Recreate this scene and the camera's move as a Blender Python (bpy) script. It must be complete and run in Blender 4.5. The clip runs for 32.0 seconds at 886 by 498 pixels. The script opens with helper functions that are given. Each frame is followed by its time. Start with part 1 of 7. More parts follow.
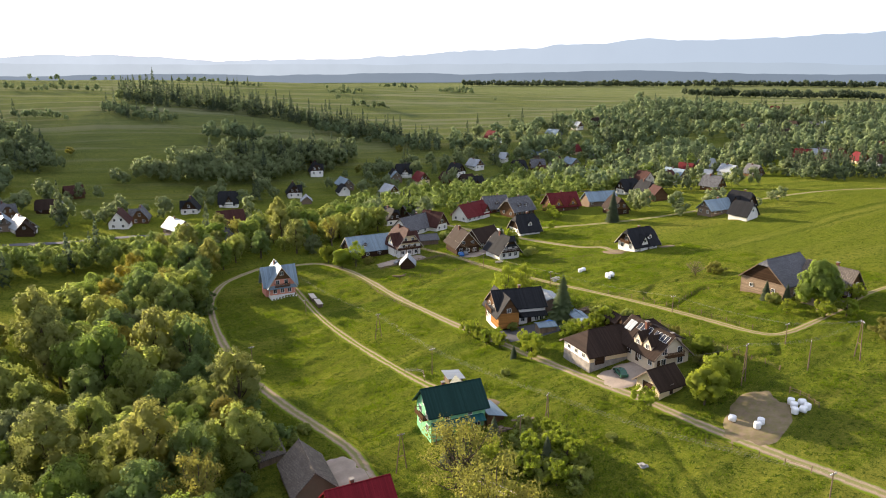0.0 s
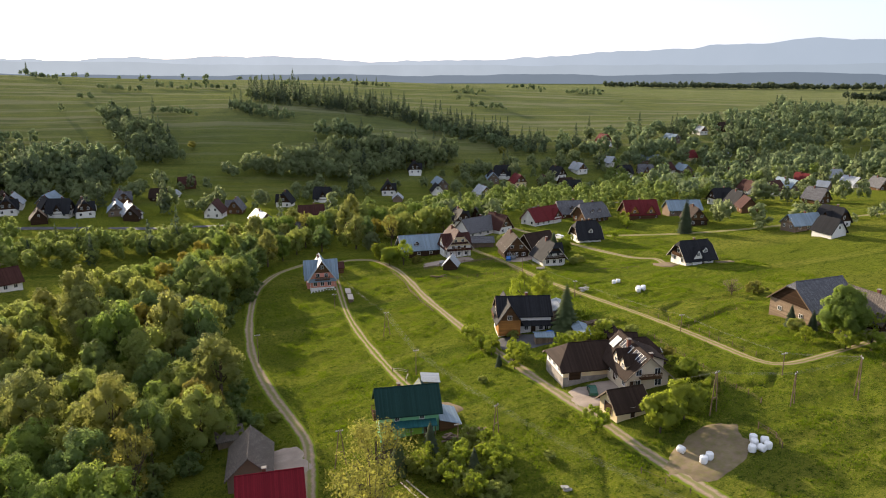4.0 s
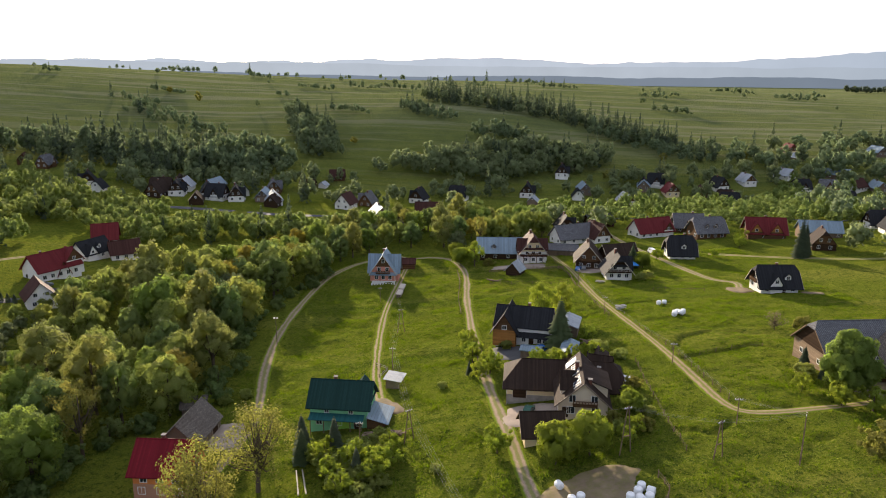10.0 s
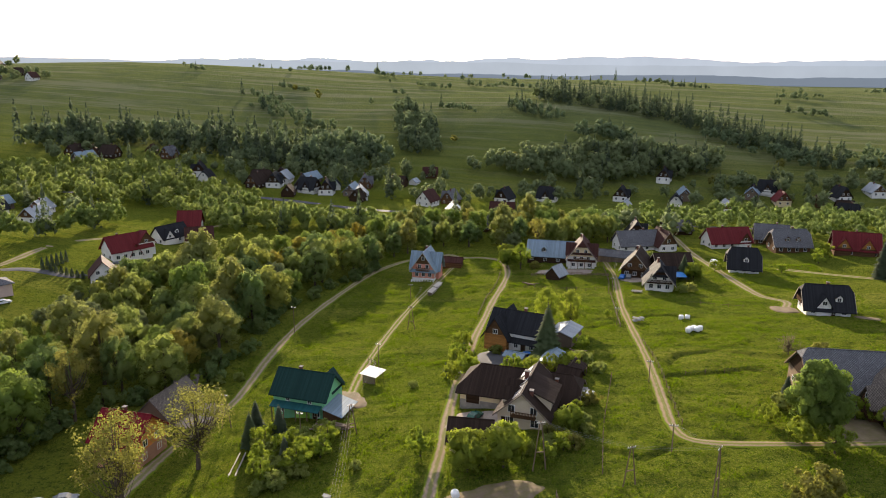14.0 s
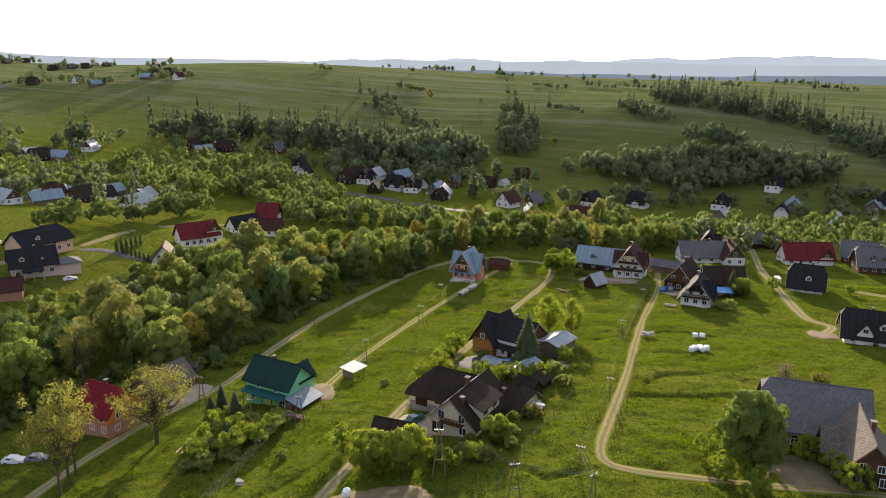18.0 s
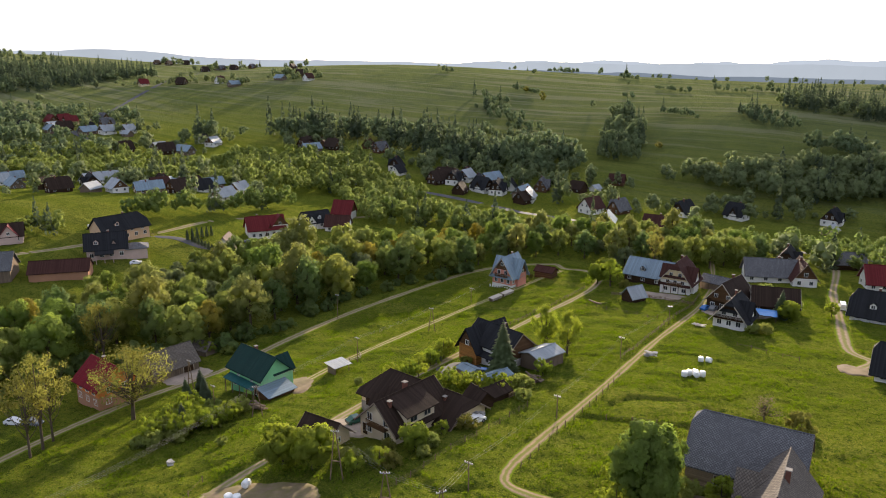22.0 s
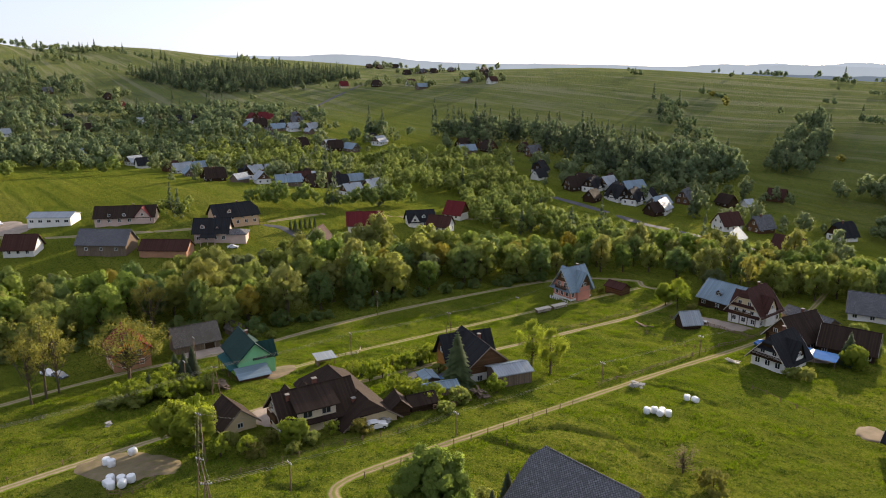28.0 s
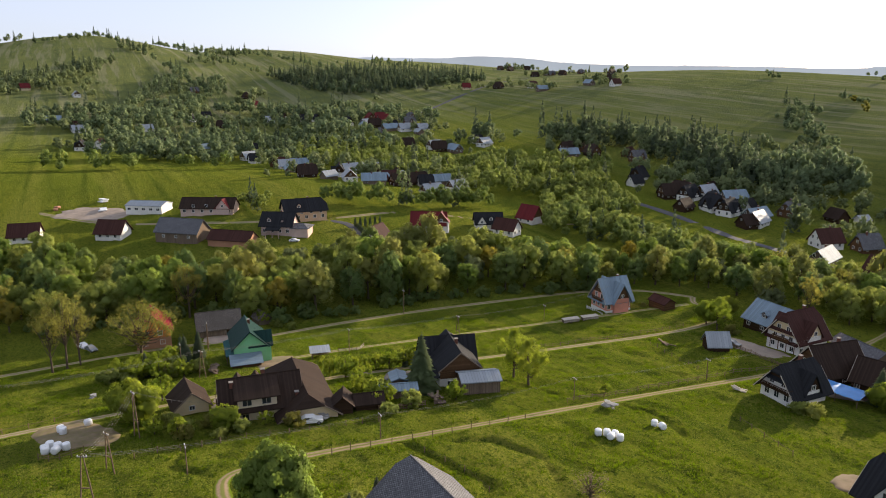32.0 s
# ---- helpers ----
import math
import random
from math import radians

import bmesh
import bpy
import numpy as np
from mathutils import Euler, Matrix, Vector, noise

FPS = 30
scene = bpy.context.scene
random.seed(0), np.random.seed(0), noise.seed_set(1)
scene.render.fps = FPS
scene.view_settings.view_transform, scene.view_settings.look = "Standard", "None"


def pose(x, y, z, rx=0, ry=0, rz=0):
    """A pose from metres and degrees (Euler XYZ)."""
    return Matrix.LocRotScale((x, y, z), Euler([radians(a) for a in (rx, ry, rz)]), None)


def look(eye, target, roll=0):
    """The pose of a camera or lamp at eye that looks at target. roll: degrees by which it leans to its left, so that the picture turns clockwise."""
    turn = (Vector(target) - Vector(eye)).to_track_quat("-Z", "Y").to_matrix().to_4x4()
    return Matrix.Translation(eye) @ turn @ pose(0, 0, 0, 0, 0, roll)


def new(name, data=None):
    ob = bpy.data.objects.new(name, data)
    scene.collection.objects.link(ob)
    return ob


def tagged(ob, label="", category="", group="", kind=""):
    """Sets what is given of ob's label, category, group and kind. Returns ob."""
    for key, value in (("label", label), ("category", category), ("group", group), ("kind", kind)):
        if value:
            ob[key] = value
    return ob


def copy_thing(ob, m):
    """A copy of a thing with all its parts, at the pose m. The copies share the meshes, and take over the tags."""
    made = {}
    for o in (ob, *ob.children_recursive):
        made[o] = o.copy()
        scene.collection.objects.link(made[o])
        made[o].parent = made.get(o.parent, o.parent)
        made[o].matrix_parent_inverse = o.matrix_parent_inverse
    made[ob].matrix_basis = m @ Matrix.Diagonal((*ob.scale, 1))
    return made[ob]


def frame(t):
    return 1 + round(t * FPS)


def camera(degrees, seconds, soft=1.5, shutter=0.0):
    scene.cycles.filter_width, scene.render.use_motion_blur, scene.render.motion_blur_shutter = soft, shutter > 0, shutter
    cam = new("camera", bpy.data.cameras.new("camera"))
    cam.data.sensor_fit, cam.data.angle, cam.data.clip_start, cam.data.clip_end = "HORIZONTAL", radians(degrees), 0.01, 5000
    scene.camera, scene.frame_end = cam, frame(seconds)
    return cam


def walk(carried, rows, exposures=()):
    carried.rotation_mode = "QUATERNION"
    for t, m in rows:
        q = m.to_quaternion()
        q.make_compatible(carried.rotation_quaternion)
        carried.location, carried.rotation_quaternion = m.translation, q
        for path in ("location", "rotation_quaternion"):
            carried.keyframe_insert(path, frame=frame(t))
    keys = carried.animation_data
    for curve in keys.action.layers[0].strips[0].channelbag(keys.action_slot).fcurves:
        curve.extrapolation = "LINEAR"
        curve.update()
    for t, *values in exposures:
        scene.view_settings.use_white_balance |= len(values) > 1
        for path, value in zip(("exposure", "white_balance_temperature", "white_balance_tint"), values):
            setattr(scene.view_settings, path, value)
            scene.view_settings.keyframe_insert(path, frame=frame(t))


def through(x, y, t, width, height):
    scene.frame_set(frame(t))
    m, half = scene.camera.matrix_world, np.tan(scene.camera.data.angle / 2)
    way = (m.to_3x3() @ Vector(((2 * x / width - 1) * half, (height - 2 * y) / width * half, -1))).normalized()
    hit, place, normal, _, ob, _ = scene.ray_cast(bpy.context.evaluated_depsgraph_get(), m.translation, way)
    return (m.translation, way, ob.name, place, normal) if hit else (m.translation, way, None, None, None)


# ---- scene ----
cam = camera(63.4, 32.0, 1.0)
METRES, EYE, TILT, LEAN, TURN = 280.0, 76.0, -2.3, -1.0, -28.8
ROWS = [
    (0.0, 0.0, 0.0, 0.0, -0.22, -12.25, 1.02),
    (0.5, 0.0159, 0.0004, -0.0, 1.22, -12.21, 0.97),
    (1.0, 0.0316, 0.0011, -0.0, 2.66, -12.2, 0.91),
    (1.5, 0.0474, 0.0022, -0.0002, 4.11, -12.15, 0.85),
    (2.0, 0.0631, 0.0038, -0.0002, 5.58, -12.14, 0.76),
    (2.5, 0.0789, 0.0059, -0.0001, 7.07, -12.11, 0.66),
    (3.0, 0.0945, 0.0083, -0.0003, 8.54, -12.06, 0.62),
    (3.5, 0.11, 0.0111, -0.0005, 10.0, -12.05, 0.57),
    (5.5, 0.1722, 0.0274, -0.001, 15.91, -11.94, 0.24),
    (6.0, 0.1872, 0.0324, -0.0012, 17.37, -11.93, 0.16),
    (6.5, 0.202, 0.0377, -0.0013, 18.82, -11.92, 0.08),
    (7.0, 0.2167, 0.0434, -0.0015, 20.28, -11.9, 0.0),
    (7.5, 0.2312, 0.0496, -0.0016, 21.73, -11.89, -0.07),
    (8.0, 0.2455, 0.0562, -0.0017, 23.19, -11.91, -0.14),
    (8.5, 0.2599, 0.063, -0.0019, 24.67, -11.88, -0.2),
    (9.0, 0.274, 0.0703, -0.002, 26.15, -11.86, -0.26),
    (9.5, 0.2878, 0.0778, -0.002, 27.6, -11.86, -0.32),
    (10.0, 0.3013, 0.0857, -0.0022, 29.03, -11.88, -0.4),
    (10.5, 0.3147, 0.0939, -0.0021, 30.46, -11.92, -0.45),
    (11.0, 0.3279, 0.1026, -0.0021, 31.88, -11.95, -0.49),
    (11.5, 0.3408, 0.1115, -0.0021, 33.32, -11.97, -0.56),
    (12.0, 0.3536, 0.1207, -0.002, 34.76, -11.99, -0.59),
    (12.5, 0.3659, 0.1302, -0.0019, 36.22, -12.02, -0.65),
    (13.0, 0.3781, 0.14, -0.0018, 37.66, -12.04, -0.75),
    (13.5, 0.3903, 0.1502, -0.0018, 39.11, -12.04, -0.79),
    (14.0, 0.4019, 0.1605, -0.0015, 40.54, -12.07, -0.84),
    (14.5, 0.4136, 0.1712, -0.0018, 41.98, -12.06, -0.86),
    (16.5, 0.4567, 0.2162, -0.0005, 47.72, -12.21, -1.09),
    (17.0, 0.4665, 0.2282, -0.0003, 49.13, -12.25, -1.14),
    (17.5, 0.4759, 0.2405, -0.0001, 50.53, -12.25, -1.18),
    (18.0, 0.4852, 0.2531, 0.0001, 51.94, -12.25, -1.23),
    (18.5, 0.494, 0.266, 0.0004, 53.38, -12.28, -1.3),
    (19.0, 0.5026, 0.279, 0.0009, 54.84, -12.3, -1.37),
    (19.5, 0.5109, 0.2923, 0.0013, 56.3, -12.31, -1.43),
    (20.0, 0.5183, 0.3048, 0.0016, 57.65, -12.33, -1.49),
    (20.5, 0.5258, 0.3185, 0.0019, 59.08, -12.34, -1.56),
    (21.0, 0.5331, 0.3322, 0.0022, 60.51, -12.35, -1.61),
    (21.5, 0.5399, 0.3463, 0.0027, 61.94, -12.37, -1.64),
    (22.0, 0.5463, 0.3605, 0.0031, 63.38, -12.39, -1.69),
    (22.5, 0.5524, 0.375, 0.0035, 64.84, -12.4, -1.73),
    (23.0, 0.5581, 0.3896, 0.0042, 66.31, -12.45, -1.75),
    (23.5, 0.5635, 0.4043, 0.0045, 67.77, -12.46, -1.78),
    (24.0, 0.5684, 0.4189, 0.0048, 69.21, -12.48, -1.82),
    (24.5, 0.5731, 0.4337, 0.0051, 70.67, -12.51, -1.88),
    (25.0, 0.5773, 0.4486, 0.0055, 72.13, -12.55, -1.93),
    (25.5, 0.5812, 0.4635, 0.0057, 73.55, -12.56, -1.97),
    (27.5, 0.5923, 0.5241, 0.0072, 79.28, -12.66, -2.09),
    (28.0, 0.5945, 0.5393, 0.0078, 80.72, -12.7, -2.13),
    (28.5, 0.5962, 0.5547, 0.0083, 82.16, -12.74, -2.17),
    (29.0, 0.5976, 0.57, 0.0088, 83.6, -12.77, -2.22),
    (29.5, 0.5985, 0.5854, 0.0093, 85.03, -12.81, -2.26),
    (30.0, 0.5991, 0.6007, 0.0099, 86.44, -12.85, -2.29),
    (30.5, 0.5994, 0.6161, 0.0105, 87.88, -12.88, -2.34),
    (31.0, 0.5992, 0.6314, 0.011, 89.31, -12.93, -2.37),
    (31.5, 0.5987, 0.6466, 0.0116, 90.74, -12.97, -2.41),
    (32.0, 0.5977, 0.6619, 0.0121, 92.16, -13.01, -2.45),
]
walk(cam, [(t, pose(0, 0, EYE, TILT, LEAN, TURN) @ pose(METRES * x, METRES * y, METRES * z, 90 + pitch, roll, yaw)) for t, x, y, z, yaw, pitch, roll in ROWS],
     [(0.0, 1.50, 6350, 15), (4.0, 1.22, 6350, 15), (9.0, 1.14, 6300, 15), (20.0, 1.20, 6300, 15), (32.0, 0.99, 6300, 15)])

# ---- world, sun ----
SUN_EL, SUN_AZ = radians(12.0), radians(-19.3)
world = bpy.data.worlds.new("sky")
scene.world = world
world.use_nodes = True
wn = world.node_tree
bg = wn.nodes["Background"]
sky = wn.nodes.new("ShaderNodeTexSky")
sky.sky_type, sky.sun_disc, sky.sun_elevation, sky.sun_rotation = "NISHITA", False, SUN_EL, SUN_AZ
sky.air_density, sky.dust_density, sky.ozone_density = 0.45, 1.6, 1.5
veil = wn.nodes.new("ShaderNodeMix")
veil.data_type = "RGBA"
veil.inputs[0].default_value = 0.58
veil.inputs[7].default_value = (4.5, 4.7, 5.0, 1)
wn.links.new(sky.outputs[0], veil.inputs[6])
wn.links.new(veil.outputs[2], bg.inputs[0])
bg.inputs[1].default_value = 0.108
sun_data = bpy.data.lights.new("sun", "SUN")
sun_data.energy, sun_data.angle, sun_data.color = 5.0, radians(0.6), (1.0, 0.83, 0.58)
sun = new("sun", sun_data)
sun.matrix_world = look((0, 0, 300), (300 * math.sin(-SUN_AZ) * math.cos(SUN_EL), -300 * math.cos(SUN_AZ) * math.cos(SUN_EL), 300 - 300 * math.sin(SUN_EL)))

# ---- the lie of the land: rows of soft swells over a regular net ----
NEAR_SWELLS = [-2.3, -2.8, 9.2, 0.3, -0.6, -10.3, 1.7, 2.0, -2.7, -0.0, -8.6, -3.6, -7.8, 1.9, -1.8, 1.6, 4.2, 2.3, 0.1, -1.2, 1.8, 2.5, -2.3, 1.5, 0.3, 1.1, 3.4, 6.1, 2.7, -1.9]
FAR_SWELLS = [2.5, 24.9, 48.6, 17.8, 37.1, 28.9, 4.0, 11.6, 39.9, 64.9, 22.4, 34.6, 22.5, 3.2, 26.3, 39.1, 55.9, 16.2, 17.4, 13.4, 6.4, 6.6, -1.3, -20.1, 20.0, 37.1, 15.4, 13.1, -2.4, 14.9, -7.1, 6.2, 22.3, 4.1, 15.7, 6.7, 3.9, -8.6, -4.4, 16.9, 14.1, 18.3, 6.3, 9.4, 6.9, -2.1, 8.2, 5.1, 2.6, -0.5, -4.2, -2.9, 1.0, 1.4, -2.8, -2.8, -0.1, 0.6, 5.0, 0.9, -3.9, -0.0, 0.2]

# single landforms: middle, half widths, height
LANDFORMS = [(330, 440, 330, 75, -13.0), (130, 455, 150, 60, -4.0), (75, 650, 150, 120, 14.0), (-450, 350, 120, 90, 8.0), (-830, 760, 260, 220, -18.0), (-1450, 310, 480, 150, -42.0)]


def land(x, y):
    """Height of the land, for numbers or arrays."""
    x, y = np.asarray(x, float), np.asarray(y, float)
    z = np.full(np.broadcast(x, y).shape, 6.0)
    n = 0
    for a in range(-150, 311, 92):
        for b in range(30, 351, 80):
            z = z + NEAR_SWELLS[n] * np.exp(-((x - a) ** 2 + (y - b) ** 2) / 8450.0)
            n += 1
    n = 0
    for a in range(-2000, 1601, 450):
        for b in range(-300, 1501, 300):
            z = z + FAR_SWELLS[n] * np.exp(-((x - a) ** 2 / 217800.0 + (y - b) ** 2 / 105800.0))
            n += 1
    for a, b, wide, deep, up in LANDFORMS:
        z = z + up * np.exp(-(((x - a) / wide) ** 2 + ((y - b) / deep) ** 2))
    return z


def gz(x, y):
    return float(land(x, y))


# ---- mesh helpers ----
class Shape:
    """Gathers corners and faces of one mesh."""

    def __init__(self):
        self.v, self.f = [], []

    def add(self, verts, faces):
        n = len(self.v)
        self.v += [tuple(p) for p in verts]
        self.f += [tuple(i + n for i in face) for face in faces]
        return self

    def box(self, x0, y0, z0, x1, y1, z1, m=None):
        p = [(x, y, z) for z in (z0, z1) for x, y in ((x0, y0), (x1, y0), (x1, y1), (x0, y1))]
        if m:
            p = [m @ Vector(q) for q in p]
        return self.add(p, [(3, 2, 1, 0), (4, 5, 6, 7), (0, 1, 5, 4), (1, 2, 6, 5), (2, 3, 7, 6), (3, 0, 4, 7)])

    def slab(self, verts, faces, t):
        """A bent sheet of upward faces, thickened downward by t."""
        n = len(verts)
        low = [(x, y, z - t) for x, y, z in verts]
        edges = {}
        for face in faces:
            for a, b in zip(face, face[1:] + face[:1]):
                edges[(a, b)] = 1
        rim = [(a, b) for a, b in edges if (b, a) not in edges]
        out = [tuple(face) for face in faces] + [tuple(i + n for i in reversed(face)) for face in faces]
        out += [(b, a, a + n, b + n) for a, b in rim]
        return self.add(list(verts) + low, out)

    def tube(self, points, radii, sides=6):
        rings = []
        n0 = len(self.v)
        points = [Vector(p) for p in points]
        for i, (p, r) in enumerate(zip(points, radii)):
            d = (points[min(i + 1, len(points) - 1)] - points[max(i - 1, 0)]).normalized()
            u = d.cross(Vector((0.31, 0.95, 0.05)))
            u = u.normalized() if u.length > 1e-3 else Vector((1, 0, 0))
            w = d.cross(u)
            for k in range(sides):
                a = 2 * math.pi * k / sides
                self.v.append(tuple(p + r * (u * math.cos(a) + w * math.sin(a))))
        for i in range(len(points) - 1):
            for k in range(sides):
                a, b = n0 + i * sides + k, n0 + i * sides + (k + 1) % sides
                self.f.append((a, b, b + sides, a + sides))
        self.f.append(tuple(n0 + k for k in reversed(range(sides))))
        self.f.append(tuple(n0 + (len(points) - 1) * sides + k for k in range(sides)))
        return self

    def mesh(self, name, mat, smooth=False):
        me = bpy.data.meshes.new(name)
        me.from_pydata(self.v, [], self.f)
        if mat:
            me.materials.append(mat)
        if smooth:
            me.polygons.foreach_set("use_smooth", [True] * len(me.polygons))
        me.update()
        return me


def part(name, shape, mat, parent, label="", m=None, smooth=False):
    """Links a shape, or a ready mesh, as one part under its thing."""
    me = shape if isinstance(shape, bpy.types.Mesh) else shape.mesh(name, mat, smooth)
    ob = new(name, me)
    ob.parent = parent
    if m:
        ob.matrix_basis = m
    return tagged(ob, label) if label else ob


def empty(name, m, label, category, group="", kind=""):
    ob = new(name)
    ob.matrix_basis = m
    ob.empty_display_size = 0.5
    return tagged(ob, label, category, group, kind)


def fast_mesh(name, verts, faces_flat, per, mat, smooth=False, normals=None):
    """A mesh from arrays: corners (n, 3) and faces of `per` corners each."""
    me = bpy.data.meshes.new(name)
    nf = len(faces_flat) // per
    me.vertices.add(len(verts))
    me.vertices.foreach_set("co", np.asarray(verts, np.float32).ravel())
    me.loops.add(len(faces_flat))
    me.loops.foreach_set("vertex_index", np.asarray(faces_flat, np.int32))
    me.polygons.add(nf)
    me.polygons.foreach_set("loop_start", np.arange(0, nf * per, per, dtype=np.int32))
    me.polygons.foreach_set("loop_total", np.full(nf, per, np.int32))
    if smooth:
        me.polygons.foreach_set("use_smooth", np.ones(nf, bool))
    if mat:
        me.materials.append(mat)
    me.update(calc_edges=True)
    if normals is not None:
        me.polygons.foreach_set("use_smooth", np.ones(nf, bool))
        me.normals_split_custom_set_from_vertices(np.asarray(normals, np.float32))
    return me


# ---- materials ----
def nodes_of(name):
    mat = bpy.data.materials.new(name)
    mat.use_nodes = True
    nt = mat.node_tree
    return mat, nt, nt.nodes["Principled BSDF"]


def noise_node(nt, scale, detail=4.0, rough=0.6, coord=None, dist=0.0):
    n = nt.nodes.new("ShaderNodeTexNoise")
    n.inputs["Scale"].default_value, n.inputs["Detail"].default_value = scale, detail
    n.inputs["Roughness"].default_value, n.inputs["Distortion"].default_value = rough, dist
    if coord is not None:
        nt.links.new(coord, n.inputs["Vector"])
    return n


def mix_node(nt, fac, a, b, mode="MIX"):
    n = nt.nodes.new("ShaderNodeMix")
    n.data_type, n.blend_type = "RGBA", mode
    for sock, val in ((n.inputs[0], fac), (n.inputs[6], a), (n.inputs[7], b)):
        if isinstance(val, bpy.types.NodeSocket):
            nt.links.new(val, sock)
        elif isinstance(val, (int, float)):
            sock.default_value = val
        else:
            sock.default_value = (*val, 1)
    return n.outputs[2]


def ramp_node(nt, fac, lo, hi):
    n = nt.nodes.new("ShaderNodeMapRange")
    n.inputs[1].default_value, n.inputs[2].default_value = lo, hi
    nt.links.new(fac, n.inputs[0])
    return n.outputs[0]


def bump_node(nt, bsdf, height, strength, distance):
    b = nt.nodes.new("ShaderNodeBump")
    b.inputs["Strength"].default_value, b.inputs["Distance"].default_value = strength, distance
    nt.links.new(height, b.inputs["Height"])
    nt.links.new(b.outputs[0], bsdf.inputs["Normal"])


def position(nt):
    return nt.nodes.new("ShaderNodeNewGeometry").outputs["Position"]


def plain(name, col, rough=0.75, var=0.25, big=0.35, fine=6.0, metal=0.0, bump=0.3, dirt=None):
    """A surface with stains at a large scale and grain at a fine one."""
    mat, nt, bsdf = nodes_of(name)
    pos = position(nt)
    a = noise_node(nt, big, 3, 0.6, pos)
    b = noise_node(nt, fine, 5, 0.7, pos)
    dark = tuple(c * (1 - var) for c in col)
    light = tuple(min(1, c * (1 + var * 0.6)) for c in col)
    c1 = mix_node(nt, ramp_node(nt, a.outputs[0], 0.3, 0.7), dark, light)
    c2 = mix_node(nt, ramp_node(nt, b.outputs[0], 0.35, 0.75), c1, dirt or tuple(c * (1 - 1.3 * var) for c in col))
    info = nt.nodes.new("ShaderNodeObjectInfo")
    c3 = mix_node(nt, ramp_node(nt, info.outputs["Random"], -0.6, 1.6), c2, c1)
    nt.links.new(c3, bsdf.inputs["Base Color"])
    bsdf.inputs["Roughness"].default_value, bsdf.inputs["Metallic"].default_value = rough, metal
    bsdf.inputs["Specular IOR Level"].default_value = 0.5 if metal or rough < 0.6 else 0.1
    if bump:
        bump_node(nt, bsdf, b.outputs[0], bump, 0.03)
    return mat


def rows_mat(name, col, period, axis, rough=0.6, var=0.3, metal=0.0, depth=0.04, joint=0.5, spec=0.03):
    """Boards, shingle courses or roof ribs along an object's own axis."""
    mat, nt, bsdf = nodes_of(name)
    tc = nt.nodes.new("ShaderNodeTexCoord")
    sep = nt.nodes.new("ShaderNodeSeparateXYZ")
    nt.links.new(tc.outputs["Object"], sep.inputs[0])
    div = nt.nodes.new("ShaderNodeMath")
    div.operation = "DIVIDE"
    nt.links.new(sep.outputs[axis], div.inputs[0])
    div.inputs[1].default_value = period
    fr = nt.nodes.new("ShaderNodeMath")
    fr.operation = "FRACT"
    nt.links.new(div.outputs[0], fr.inputs[0])
    fl = nt.nodes.new("ShaderNodeMath")
    fl.operation = "FLOOR"
    nt.links.new(div.outputs[0], fl.inputs[0])
    wn_ = nt.nodes.new("ShaderNodeTexWhiteNoise")
    wn_.noise_dimensions = "1D"
    nt.links.new(fl.outputs[0], wn_.inputs["W"])
    pos = position(nt)
    a = noise_node(nt, 0.5, 4, 0.65, pos)
    b = noise_node(nt, 5.0, 5, 0.7, pos)
    dark, light = tuple(c * (1 - var) for c in col), tuple(min(1, c * (1 + var)) for c in col)
    c1 = mix_node(nt, wn_.outputs[0], dark, light)
    c2 = mix_node(nt, ramp_node(nt, a.outputs[0], 0.3, 0.7), c1, mix_node(nt, 0.5, c1, dark))
    c2 = mix_node(nt, ramp_node(nt, b.outputs[0], 0.4, 0.9), c2, dark)
    edge = ramp_node(nt, fr.outputs[0], 0.0, 0.12)
    c3 = mix_node(nt, edge, mix_node(nt, joint, c2, (0.01, 0.01, 0.01)), c2)
    nt.links.new(c3, bsdf.inputs["Base Color"])
    bsdf.inputs["Roughness"].default_value, bsdf.inputs["Metallic"].default_value = rough, metal
    bsdf.inputs["Specular IOR Level"].default_value = 0.3 if metal else spec
    bump_node(nt, bsdf, edge, 0.6, depth)
    return mat


